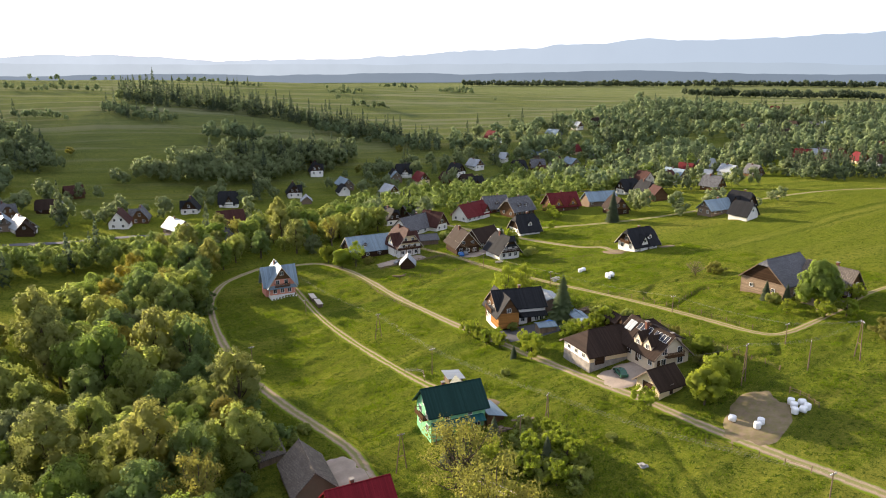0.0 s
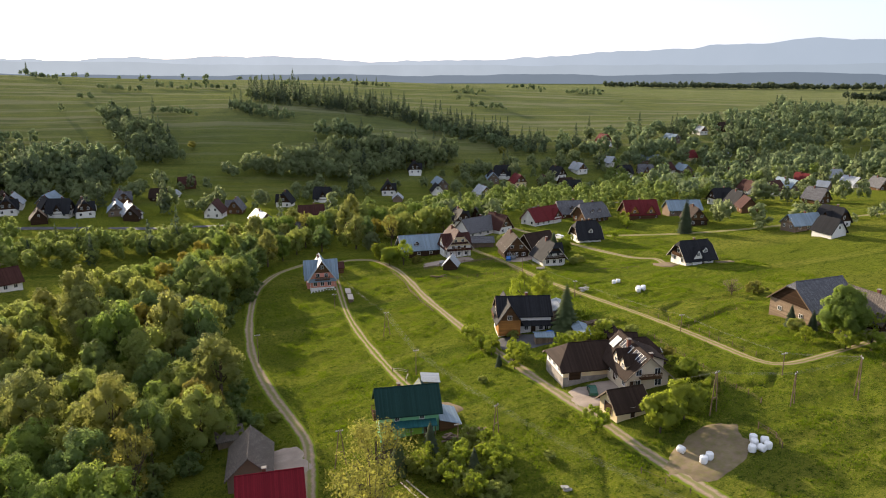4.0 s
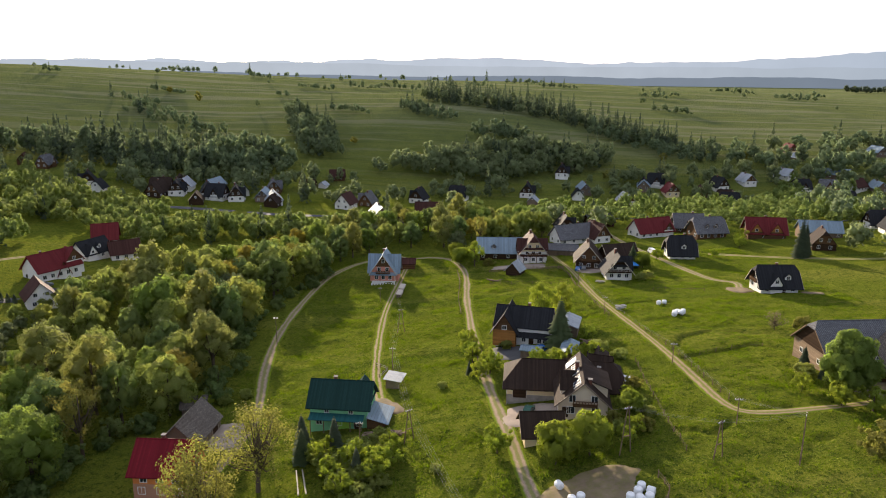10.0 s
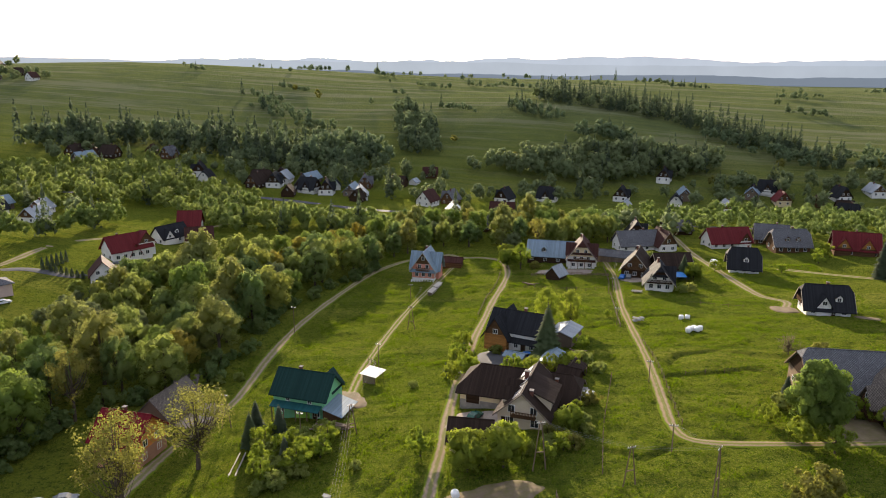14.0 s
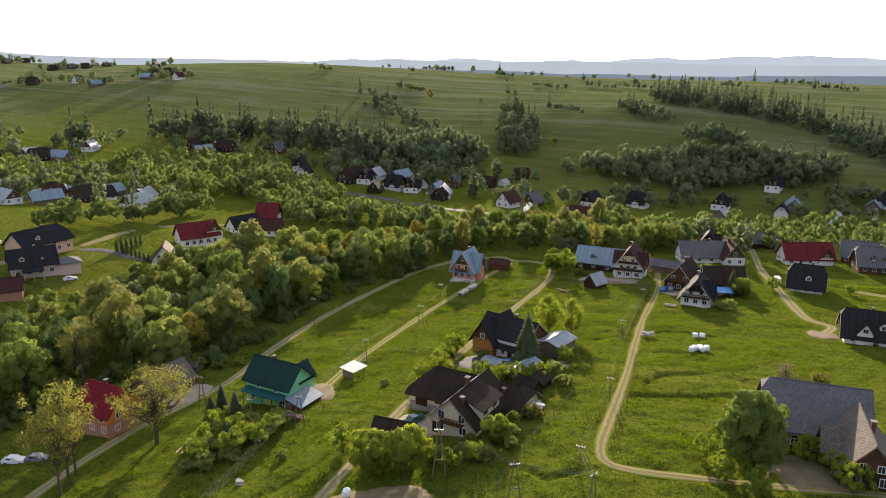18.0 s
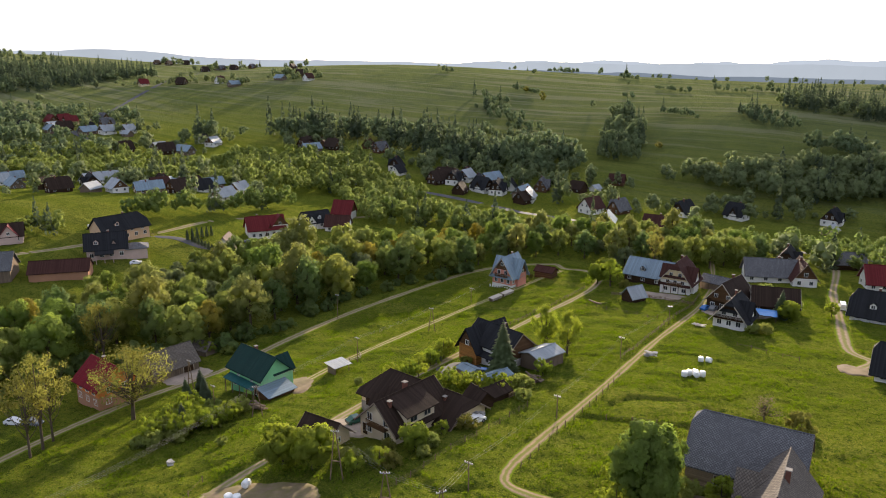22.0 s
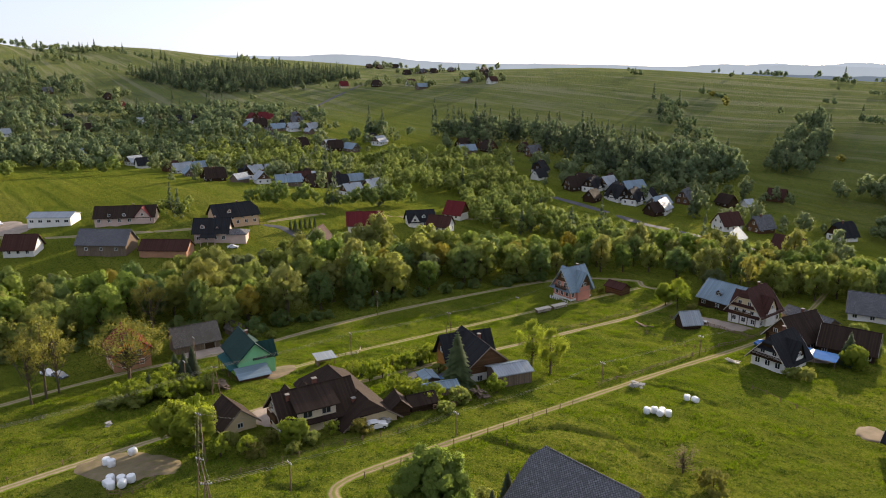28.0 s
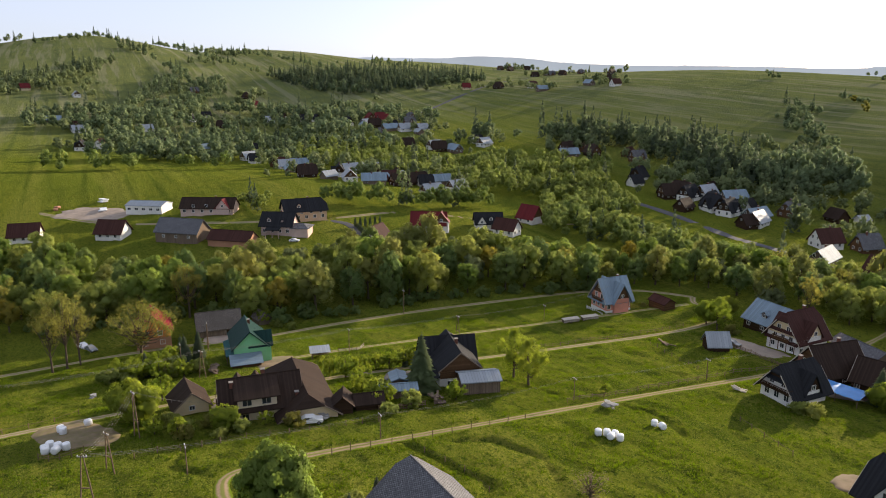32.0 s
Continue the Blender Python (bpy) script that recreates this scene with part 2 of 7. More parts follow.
def slates(name, col):
    """Small square slates laid cornerwise, each a shade of its own, weathered in patches."""
    mat, nt, bsdf = nodes_of(name)
    tc = nt.nodes.new("ShaderNodeTexCoord")
    mp = nt.nodes.new("ShaderNodeMapping")
    mp.inputs["Scale"].default_value = (1.0, 1.35, 0.0)
    nt.links.new(tc.outputs["Object"], mp.inputs["Vector"])
    rot = nt.nodes.new("ShaderNodeMapping")
    rot.inputs["Rotation"].default_value = (0, 0, radians(45))
    nt.links.new(mp.outputs[0], rot.inputs["Vector"])
    br = nt.nodes.new("ShaderNodeTexBrick")
    br.offset, br.squash = 0.0, 1.0
    br.inputs["Scale"].default_value = 1.0
    br.inputs["Brick Width"].default_value = br.inputs["Row Height"].default_value = 0.30
    br.inputs["Mortar Size"].default_value, br.inputs["Mortar Smooth"].default_value = 0.035, 0.3
    br.inputs["Color1"].default_value = (*(c * 0.74 for c in col), 1)
    br.inputs["Color2"].default_value = (*(c * 1.22 for c in col), 1)
    br.inputs["Mortar"].default_value = (*(c * 0.35 for c in col), 1)
    nt.links.new(rot.outputs[0], br.inputs["Vector"])
    n = noise_node(nt, 0.45, 5, 0.65, position(nt))
    c = mix_node(nt, ramp_node(nt, n.outputs[0], 0.48, 0.75), br.outputs[0], tuple(v * 0.55 for v in col))
    nt.links.new(c, bsdf.inputs["Base Color"])
    bsdf.inputs["Roughness"].default_value = 0.8
    bsdf.inputs["Specular IOR Level"].default_value = 0.08
    bump_node(nt, bsdf, br.outputs[1], -0.5, 0.05)
    return mat


def leaf_mat(name, col, warm, through=0.45, vary=0.18):
    """Leaves: each with its own shade, each tree a tint of its own, some light passing through."""
    mat, nt, bsdf = nodes_of(name)
    geo = nt.nodes.new("ShaderNodeNewGeometry")
    info = nt.nodes.new("ShaderNodeObjectInfo")
    c1 = mix_node(nt, ramp_node(nt, geo.outputs["Random Per Island"], 0.0, 1.0), tuple(c * (1 - vary) for c in col), tuple(c * (1 + vary) for c in col))
    n = noise_node(nt, 0.16, 3, 0.6, geo.outputs["Position"])
    c2 = mix_node(nt, ramp_node(nt, n.outputs[0], 0.40, 1.1), c1, warm)
    c3 = mix_node(nt, ramp_node(nt, info.outputs["Random"], 0.45, 1.5), c2, warm)
    nt.links.new(c3, bsdf.inputs["Base Color"])
    bsdf.inputs["Roughness"].default_value = 0.8
    bsdf.inputs["Specular IOR Level"].default_value = 0.04
    tr = nt.nodes.new("ShaderNodeBsdfTranslucent")
    hsv = nt.nodes.new("ShaderNodeHueSaturation")
    hsv.inputs["Value"].default_value, hsv.inputs["Saturation"].default_value = 1.9, 1.12
    nt.links.new(c3, hsv.inputs["Color"])
    nt.links.new(hsv.outputs[0], tr.inputs[0])
    mx = nt.nodes.new("ShaderNodeMixShader")
    mx.inputs[0].default_value = through
    nt.links.new(bsdf.outputs[0], mx.inputs[1])
    nt.links.new(tr.outputs[0], mx.inputs[2])
    nt.links.new(mx.outputs[0], nt.nodes["Material Output"].inputs[0])
    return mat


def glass_pane(name, col=(0.03, 0.035, 0.04)):
    mat, nt, bsdf = nodes_of(name)
    bsdf.inputs["Base Color"].default_value = (*col, 1)
    bsdf.inputs["Roughness"].default_value = 0.06
    bsdf.inputs["Specular IOR Level"].default_value = 0.7
    return mat


def meadow():
    """Grass: patches of lush and parched growth, tussocks, strips left by old field borders, far slopes hazed in
    colour.
    """
    mat, nt, bsdf = nodes_of("meadow")
    pos = position(nt)
    big = noise_node(nt, 0.012, 4, 0.55, pos)
    mid = noise_node(nt, 0.11, 5, 0.6, pos, 0.6)
    tuft = noise_node(nt, 0.9, 6, 0.72, pos)
    fine = noise_node(nt, 4.5, 3, 0.7, pos)
    mapn = nt.nodes.new("ShaderNodeMapping")
    mapn.inputs["Rotation"].default_value = (0, 0, radians(39))
    mapn.inputs["Scale"].default_value = (0.006, 0.055, 0.0)
    nt.links.new(pos, mapn.inputs["Vector"])
    strips = noise_node(nt, 1.0, 3, 0.55, mapn.outputs[0])
    c = mix_node(nt, ramp_node(nt, big.outputs[0], 0.35, 0.65), (0.126, 0.160, 0.017), (0.169, 0.186, 0.021))
    c = mix_node(nt, ramp_node(nt, mid.outputs[0], 0.48, 0.72), c, (0.089, 0.130, 0.015))
    c = mix_node(nt, ramp_node(nt, strips.outputs[0], 0.5, 0.62), c, (0.187, 0.200, 0.033))
    mapf = nt.nodes.new("ShaderNodeMapping")
    mapf.inputs["Rotation"].default_value = (0, 0, radians(33))
    mapf.inputs["Scale"].default_value = (0.004, 0.16, 0.0)
    nt.links.new(pos, mapf.inputs["Vector"])
    lines = noise_node(nt, 1.0, 2, 0.5, mapf.outputs[0])
    c = mix_node(nt, ramp_node(nt, lines.outputs[0], 0.56, 0.68), c, (0.071, 0.107, 0.013))
    weeds = noise_node(nt, 2.1, 5, 0.75, pos, 0.3)
    c = mix_node(nt, ramp_node(nt, tuft.outputs[0], 0.50, 0.60), c, (0.044, 0.076, 0.011))
    c = mix_node(nt, ramp_node(nt, weeds.outputs[0], 0.53, 0.62), c, (0.057, 0.093, 0.013))
    c = mix_node(nt, ramp_node(nt, fine.outputs[0], 0.50, 0.64), c, (0.234, 0.237, 0.040))
    # upper pastures across the valley: haze put into the colour, paler and greyer
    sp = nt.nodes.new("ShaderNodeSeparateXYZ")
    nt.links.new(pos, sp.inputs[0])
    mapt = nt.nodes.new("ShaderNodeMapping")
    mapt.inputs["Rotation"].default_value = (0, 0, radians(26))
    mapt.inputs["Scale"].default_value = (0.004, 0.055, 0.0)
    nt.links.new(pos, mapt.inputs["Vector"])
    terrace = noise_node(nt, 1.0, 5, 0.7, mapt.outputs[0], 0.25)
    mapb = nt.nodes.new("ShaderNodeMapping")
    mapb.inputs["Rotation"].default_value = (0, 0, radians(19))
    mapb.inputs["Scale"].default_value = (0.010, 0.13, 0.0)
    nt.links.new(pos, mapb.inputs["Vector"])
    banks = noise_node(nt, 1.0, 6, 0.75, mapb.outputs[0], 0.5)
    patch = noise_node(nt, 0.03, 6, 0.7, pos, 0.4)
    hazed = mix_node(nt, 0.55, c, (0.159, 0.177, 0.087))
    hazed = mix_node(nt, ramp_node(nt, patch.outputs[0], 0.46, 0.64), hazed, (0.112, 0.135, 0.057))
    hazed = mix_node(nt, ramp_node(nt, banks.outputs[0], 0.56, 0.66), hazed, (0.084, 0.104, 0.042))
    hazed = mix_node(nt, ramp_node(nt, terrace.outputs[0], 0.50, 0.58), hazed, (0.197, 0.205, 0.109))
    # terrace dips coloured darker in place of their shade
    hazed = mix_node(nt, ramp_node(nt, terrace.outputs[0], 0.42, 0.34), hazed, (0.117, 0.140, 0.055))
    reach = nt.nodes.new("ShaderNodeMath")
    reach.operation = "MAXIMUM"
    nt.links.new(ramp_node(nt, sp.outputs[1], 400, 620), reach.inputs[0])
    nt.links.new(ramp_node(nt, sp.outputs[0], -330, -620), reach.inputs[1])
    c = mix_node(nt, reach.outputs[0], c, hazed)
    nt.links.new(c, bsdf.inputs["Base Color"])
    bsdf.inputs["Roughness"].default_value = 0.9
    bsdf.inputs["Specular IOR Level"].default_value = 0.0
    add = nt.nodes.new("ShaderNodeMath")
    add.operation = "MULTIPLY_ADD"
    nt.links.new(fine.outputs[0], add.inputs[0])
    add.inputs[1].default_value = 0.55
    nt.links.new(tuft.outputs[0], add.inputs[2])
    steps = nt.nodes.new("ShaderNodeMath")
    steps.operation = "MULTIPLY_ADD"
    nt.links.new(reach.outputs[0], steps.inputs[0])
    nt.links.new(terrace.outputs[0], steps.inputs[1])
    nt.links.new(add.outputs[0], steps.inputs[2])
    bump_node(nt, bsdf, steps.outputs[0], 1.0, 1.25)
    return mat


def dirt(name, col, grass_mid):
    """A lane: pale wheel ruts, with grass on the crown and verges where it has them. UV x runs across."""
    mat, nt, bsdf = nodes_of(name)
    uv = nt.nodes.new("ShaderNodeUVMap")
    sep = nt.nodes.new("ShaderNodeSeparateXYZ")
    nt.links.new(uv.outputs[0], sep.inputs[0])
    pos = position(nt)
    n1 = noise_node(nt, 0.7, 5, 0.65, pos)
    n2 = noise_node(nt, 6.0, 4, 0.7, pos)
    off = nt.nodes.new("ShaderNodeMath")
    off.operation = "MULTIPLY_ADD"
    nt.links.new(n1.outputs[0], off.inputs[0])
    off.inputs[1].default_value = 0.30
    nt.links.new(sep.outputs[0], off.inputs[2])
    sub = nt.nodes.new("ShaderNodeMath")
    sub.operation = "SUBTRACT"
    nt.links.new(off.outputs[0], sub.inputs[0])
    sub.inputs[1].default_value = 0.65
    ab = nt.nodes.new("ShaderNodeMath")
    ab.operation = "ABSOLUTE"
    nt.links.new(sub.outputs[0], ab.inputs[0])
    c = mix_node(nt, ramp_node(nt, n1.outputs[0], 0.3, 0.7), col, tuple(v * 0.7 for v in col))
    c = mix_node(nt, ramp_node(nt, n2.outputs[0], 0.4, 0.8), c, tuple(min(1, v * 1.25) for v in col))
    grass = (0.115, 0.155, 0.014)
    c = mix_node(nt, ramp_node(nt, ab.outputs[0], 0.25, 0.40), c, grass)
    if grass_mid:
        inv = ramp_node(nt, ab.outputs[0], 0.17, 0.07)
        m2 = nt.nodes.new("ShaderNodeMath")
        m2.operation = "MULTIPLY"
        nt.links.new(inv, m2.inputs[0])
        m2.inputs[1].default_value = grass_mid
        c = mix_node(nt, m2.outputs[0], c, grass)
    nt.links.new(c, bsdf.inputs["Base Color"])
    bsdf.inputs["Roughness"].default_value = 0.95
    bsdf.inputs["Specular IOR Level"].default_value = 0.0
    bump_node(nt, bsdf, n2.outputs[0], 0.6, 0.06)
    return mat


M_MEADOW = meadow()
M_LANE = dirt("gravel_lane", (0.30, 0.23, 0.17), 0.6)
M_TRACK = dirt("rutted_track", (0.31, 0.24, 0.165), 0.95)
M_FIELD = dirt("earth_track", (0.29, 0.215, 0.145), 0.7)
M_ASPHALT = plain("asphalt", (0.09, 0.09, 0.095), 0.85, 0.2)
M_EARTH = plain("trodden_earth", (0.20, 0.150, 0.105), 0.95, 0.3, 0.4, 0.9, dirt=(0.13, 0.135, 0.03))
M_GRAVEL = plain("yard_gravel", (0.34, 0.28, 0.23), 0.95, 0.25, 0.3, 4.0)
M_WHITE = plain("white_plaster", (0.74, 0.72, 0.68), 0.85, 0.1)
M_CREAM = plain("cream_plaster", (0.68, 0.55, 0.34), 0.85, 0.12)
M_BEIGE = plain("beige_plaster", (0.62, 0.52, 0.38), 0.85, 0.12)
M_PEACH = plain("peach_plaster", (0.60, 0.42, 0.27), 0.85, 0.12)
M_ROSE = plain("rose_plaster", (0.56, 0.42, 0.36), 0.85, 0.12)
M_PINK = plain("salmon_plaster", (0.62, 0.27, 0.20), 0.85, 0.14)
M_GREEN = plain("mint_plaster", (0.22, 0.54, 0.29), 0.8, 0.12)
M_LIME = plain("lime_plaster", (0.34, 0.62, 0.10), 0.8, 0.12)
M_ORANGE = plain("orange_plaster", (0.62, 0.22, 0.06), 0.8, 0.14)
M_CLAY = plain("clay_plaster", (0.40, 0.21, 0.13), 0.85, 0.14)
M_STONE = plain("field_stone", (0.30, 0.27, 0.24), 0.9, 0.35, 0.8, 2.5)
M_CONCRETE = plain("concrete", (0.36, 0.35, 0.33), 0.9, 0.2)
M_WOOD = rows_mat("brown_boards", (0.125, 0.070, 0.036), 0.22, 2, 0.75)
M_WOOD_DARK = rows_mat("dark_boards", (0.055, 0.033, 0.02), 0.22, 2, 0.8)
M_WOOD_GOLD = rows_mat("honey_logs", (0.36, 0.17, 0.05), 0.3, 2, 0.7)
M_WOOD_GREY = rows_mat("weathered_boards", (0.20, 0.15, 0.11), 0.18, 0, 0.9)
M_WOOD_OLD = rows_mat("weathered_logs", (0.30, 0.22, 0.15), 0.28, 2, 0.9)
M_TIMBER = plain("timber", (0.20, 0.14, 0.09), 0.85, 0.3, 1.0, 8.0)
M_ROOF_BLACK = rows_mat("anthracite_tiles", (0.026, 0.027, 0.030), 0.33, 0, 0.68, 0.25)
M_ROOF_BROWN = rows_mat("brown_tiles", (0.040, 0.027, 0.021), 0.33, 0, 0.72, 0.25, spec=0.04)
M_ROOF_RED = rows_mat("red_sheet_roof", (0.165, 0.015, 0.022), 0.33, 0, 0.45, 0.2)
M_ROOF_GREEN = rows_mat("green_sheet_roof", (0.016, 0.044, 0.039), 0.33, 0, 0.4, 0.2)
M_ROOF_TEAL = rows_mat("teal_sheet_roof", (0.022, 0.095, 0.10), 0.33, 0, 0.45, 0.2)
M_ROOF_METAL = rows_mat("zinc_sheet_roof", (0.31, 0.34, 0.37), 0.6, 0, 0.6, 0.15, 0.15)
M_ROOF_BLUE = rows_mat("blue_grey_sheet_roof", (0.20, 0.27, 0.33), 0.6, 0, 0.62, 0.2, 0.1)
M_ROOF_SLATE = slates("grey_slates", (0.15, 0.15, 0.16))
M_ROOF_OLD = slates("brown_grey_shingles", (0.17, 0.145, 0.125))
M_ROOF_MAROON = rows_mat("maroon_sheet_roof", (0.135, 0.024, 0.026), 0.33, 0, 0.5, 0.2)
M_ROOF_DARKRED = rows_mat("dark_red_tiles", (0.064, 0.029, 0.024), 0.33, 0, 0.7, 0.25, spec=0.05)
M_BRICK = plain("chimney_brick", (0.16, 0.07, 0.05), 0.85, 0.3, 1.0, 9.0)
M_PANE = glass_pane("window_glass")
M_FRAME = plain("white_window_frame", (0.72, 0.71, 0.68), 0.5, 0.06)
M_TRIM = plain("pale_trim", (0.46, 0.41, 0.34), 0.7, 0.15)
M_TRIM_DARK = plain("brown_trim", (0.22, 0.17, 0.13), 0.7, 0.15)
M_SOLAR = plain("solar_cell", (0.022, 0.028, 0.045), 0.62, 0.15, 1.0, 8.0, bump=0)
M_WRAP = plain("white_silage_film", (0.78, 0.79, 0.80), 0.35, 0.08, 0.8, 5.0)
M_TARP = plain("blue_tarpaulin", (0.02, 0.20, 0.55), 0.45, 0.2, 0.5, 3.0)
M_STEEL = plain("dull_steel", (0.3, 0.3, 0.3), 0.5, 0.2, metal=0.6)
M_BARK = plain("bark", (0.11, 0.085, 0.06), 0.95, 0.3, 1.5, 9.0)
M_LEAF = leaf_mat("maple_leaves", (0.180, 0.214, 0.066), (0.236, 0.238, 0.066), 0.56)
M_LEAF_B = leaf_mat("ash_leaves", (0.118, 0.164, 0.062), (0.172, 0.200, 0.062), 0.54)
M_LEAF_O = leaf_mat("olive_leaves", (0.176, 0.192, 0.068), (0.225, 0.218, 0.066), 0.56)
M_LEAF_W = leaf_mat("willow_leaves", (0.135, 0.160, 0.078), (0.160, 0.178, 0.078), 0.45)
M_LEAF_Y = leaf_mat("young_oak_leaves", (0.158, 0.160, 0.044), (0.182, 0.166, 0.046), 0.5)
M_LEAF_G = leaf_mat("chestnut_leaves", (0.138, 0.190, 0.050), (0.182, 0.214, 0.052), 0.54)
M_NEEDLE = leaf_mat("spruce_needles", (0.062, 0.082, 0.050), (0.088, 0.105, 0.055), 0.4)
M_PINE = leaf_mat("pine_needles", (0.075, 0.105, 0.052), (0.105, 0.128, 0.055), 0.4)
M_LEAF_T = leaf_mat("lime_leaves", (0.168, 0.212, 0.038), (0.215, 0.230, 0.042), 0.58)
# leaves of distant trees: haze put into the colour, lighter and bluer
M_LEAF_HAZED = leaf_mat("hazed_far_leaves", (0.128, 0.168, 0.090), (0.188, 0.210, 0.095), 0.42, 0.15)
M_LEAF_M = leaf_mat("valley_leaves", (0.142, 0.184, 0.062), (0.205, 0.224, 0.068), 0.54, 0.2)
M_LEAF_R = leaf_mat("rusty_leaves", (0.220, 0.198, 0.048), (0.245, 0.208, 0.048), 0.55)
M_BARE = leaf_mat("dry_twigs", (0.16, 0.13, 0.09), (0.18, 0.145, 0.09), 0.3)
M_GRASS = leaf_mat("grass_blades", (0.094, 0.140, 0.016), (0.114, 0.150, 0.018), 0.35, 0.42)

# ---- ground: one sheet to the horizon ----
def axis_steps(lo, hi, fine, reach):
    core = list(np.arange(lo, hi + 1, fine))
    step, a, b = fine, [lo], [hi]
    while a[-1] > -reach:
        step *= 1.09
        a.append(a[-1] - step)
    step = fine
    while b[-1] < reach:
        step *= 1.09
        b.append(b[-1] + step)
    return np.array(sorted(set(a[1:]) | set(core) | set(b[1:])))


def smooth_noise(x, y, cell, seed):
    """Soft random relief, -1 to 1, on a square lattice."""
    rs = np.random.RandomState(seed)
    tab = rs.rand(256, 256) * 2 - 1
    u, v = np.asarray(x) / cell, np.asarray(y) / cell
    i, j = np.floor(u).astype(int), np.floor(v).astype(int)
    fu, fv = u - i, v - j
    fu, fv = fu * fu * (3 - 2 * fu), fv * fv * (3 - 2 * fv)
    g = lambda a, b: tab[a % 256, b % 256]
    return (g(i, j) * (1 - fu) + g(i + 1, j) * fu) * (1 - fv) + (g(i, j + 1) * (1 - fu) + g(i + 1, j + 1) * fu) * fv


DITCHES = [[(136.5, 124.4), (145.5, 127.4), (154, 130.5), (159, 127)], [(117, 160.5), (129.0, 167.8)], [(135, 92.5), (130.5, 88.5), (124, 92)], [(138, 131), (141, 139), (150, 143), (157, 141)], [(132, 172), (139, 176.5), (150, 174)], [(84, 66), (92, 84), (93, 100)]]


def relief(x, y):
    """Hummocks of the meadow, and a few ditches and field banks."""
    cut = 0.0
    for line in DITCHES:
        for (x0, y0), (x1, y1) in zip(line, line[1:]):
            t = np.clip(((x - x0) * (x1 - x0) + (y - y0) * (y1 - y0)) / ((x1 - x0) ** 2 + (y1 - y0) ** 2), 0, 1)
            d = np.hypot(x - x0 - t * (x1 - x0), y - y0 - t * (y1 - y0))
            cut = np.minimum(cut, -0.55 * np.exp(-(d / 0.8) ** 2) + 0.3 * np.exp(-((d - 1.7) / 0.8) ** 2))
    return swell(x, y) + cut


def swell(x, y):
    return 0.28 * smooth_noise(x, y, 8.0, 3) + 0.26 * smooth_noise(x, y, 3.1, 4) + 0.15 * smooth_noise(x, y, 1.5, 5)


def smooth_line(points, step=1.5):
    """A smooth curve through a few plan points."""
    p = [Vector((*q, 0)) for q in points]
    p = [2 * p[0] - p[1]] + p + [2 * p[-1] - p[-2]]
    out = []
    for i in range(1, len(p) - 2):
        n = max(1, int((p[i + 1] - p[i]).length / step))
        for k in range(n):
            t = k / n
            a = 2 * p[i] + (p[i + 1] - p[i - 1]) * t + (2 * p[i - 1] - 5 * p[i] + 4 * p[i + 1] - p[i + 2]) * t * t + (3 * p[i] - p[i - 1] - 3 * p[i + 1] + p[i + 2]) * t ** 3
            out.append(a / 2)
    return out + [p[-2]]


# ---- lanes and yards: name, plan line, width ----
LANES = []
LANES.append(("lane_forest", [(66, 262), (56, 256), (49, 249), (42, 233), (38.5, 208), (37.3, 184), (38, 166), (40.5, 146), (43.5, 130), (45.3, 118), (44.5, 108), (43.3, 96), (43.6, 84), (45, 74), (48, 60), (52, 40), (55, 15), (54, -40), (46, -140)], 3.1, M_LANE, "pale gravel lane along the edge of the wood"))
LANES.append(("track_meadow", [(72, 254), (70.5, 240), (69, 222), (67.3, 199), (67, 180), (67.8, 158), (69, 140), (70.2, 130), (71.5, 122)], 2.6, M_TRACK, "two-rut farm track through grass"))
LANES.append(("lane_main", [(118, -150), (108, -20), (104, 40), (102.4, 55), (100.5, 66), (98.6, 80), (97.6, 93), (96.3, 105), (94.8, 121), (93.8, 140), (92.8, 160), (92.6, 178), (92.4, 198), (93, 220), (92.3, 236), (88, 252), (80, 257.5), (72, 257), (66, 262)], 2.9, M_LANE, "pale dirt lane between the farm and the village"))
LANES.append(("track_field", [(330, 118), (250, 106), (196, 100), (178, 99), (160, 95.6), (151, 94.6), (142, 94.3), (137.6, 96), (135.9, 101), (135.4, 109), (135, 121), (134, 141), (132.4, 163), (131, 185), (130.6, 206), (130.2, 226), (128.3, 243), (126, 258), (120, 282), (112, 310)], 2.3, M_FIELD, "curving earth track past the old barn"))
LANES.append(("lane_chalet", [(138, 330), (155, 322), (161, 269), (165, 245), (169, 218), (172, 203), (177, 197), (175, 189)], 3.4, M_LANE, "gravel drive leading to the black chalet"))
LANES.append(("road_valley", [(-260, 330), (-160, 345), (-90, 365), (-33, 361), (0, 353.5), (24, 353.5), (48, 350), (70, 352), (100, 350), (140, 348), (190, 345), (260, 330), (330, 300)], 5.5, M_ASPHALT, "narrow asphalt road along the valley", 0.12))
LANES.append(("lane_east", [(186, 246), (215, 232), (246, 222), (285, 215), (330, 208), (400, 195)], 4.0, M_TRACK, "grassy lane at the village edge"))
LANES.append(("lane_thuja", [(-76, 168), (-66, 184), (-48, 188), (-42, 205)], 4.0, M_ASPHALT, "paved drive beside clipped thujas"))
LANES.append(("lane_west", [(-150, 60), (-112, 92), (-88, 128), (-78, 150), (-74, 182), (-80, 225), (-62, 266), (-50, 300)], 4.0, M_LANE, "pale lane through the western hamlet"))
LANES.append(("lane_hill", [(-300, 330), (-420, 345), (-486, 374), (-495, 402), (-555, 469), (-635, 566), (-700, 640), (-788, 751)], 5.0, M_ASPHALT, "road climbing the hill", 0.3))
YARDS = []
YARDS.append(("yard_bales", 107, 75.5, 9.5, 5.5, 0.35, M_EARTH, "bare trodden earth yard", 0.05, 2))
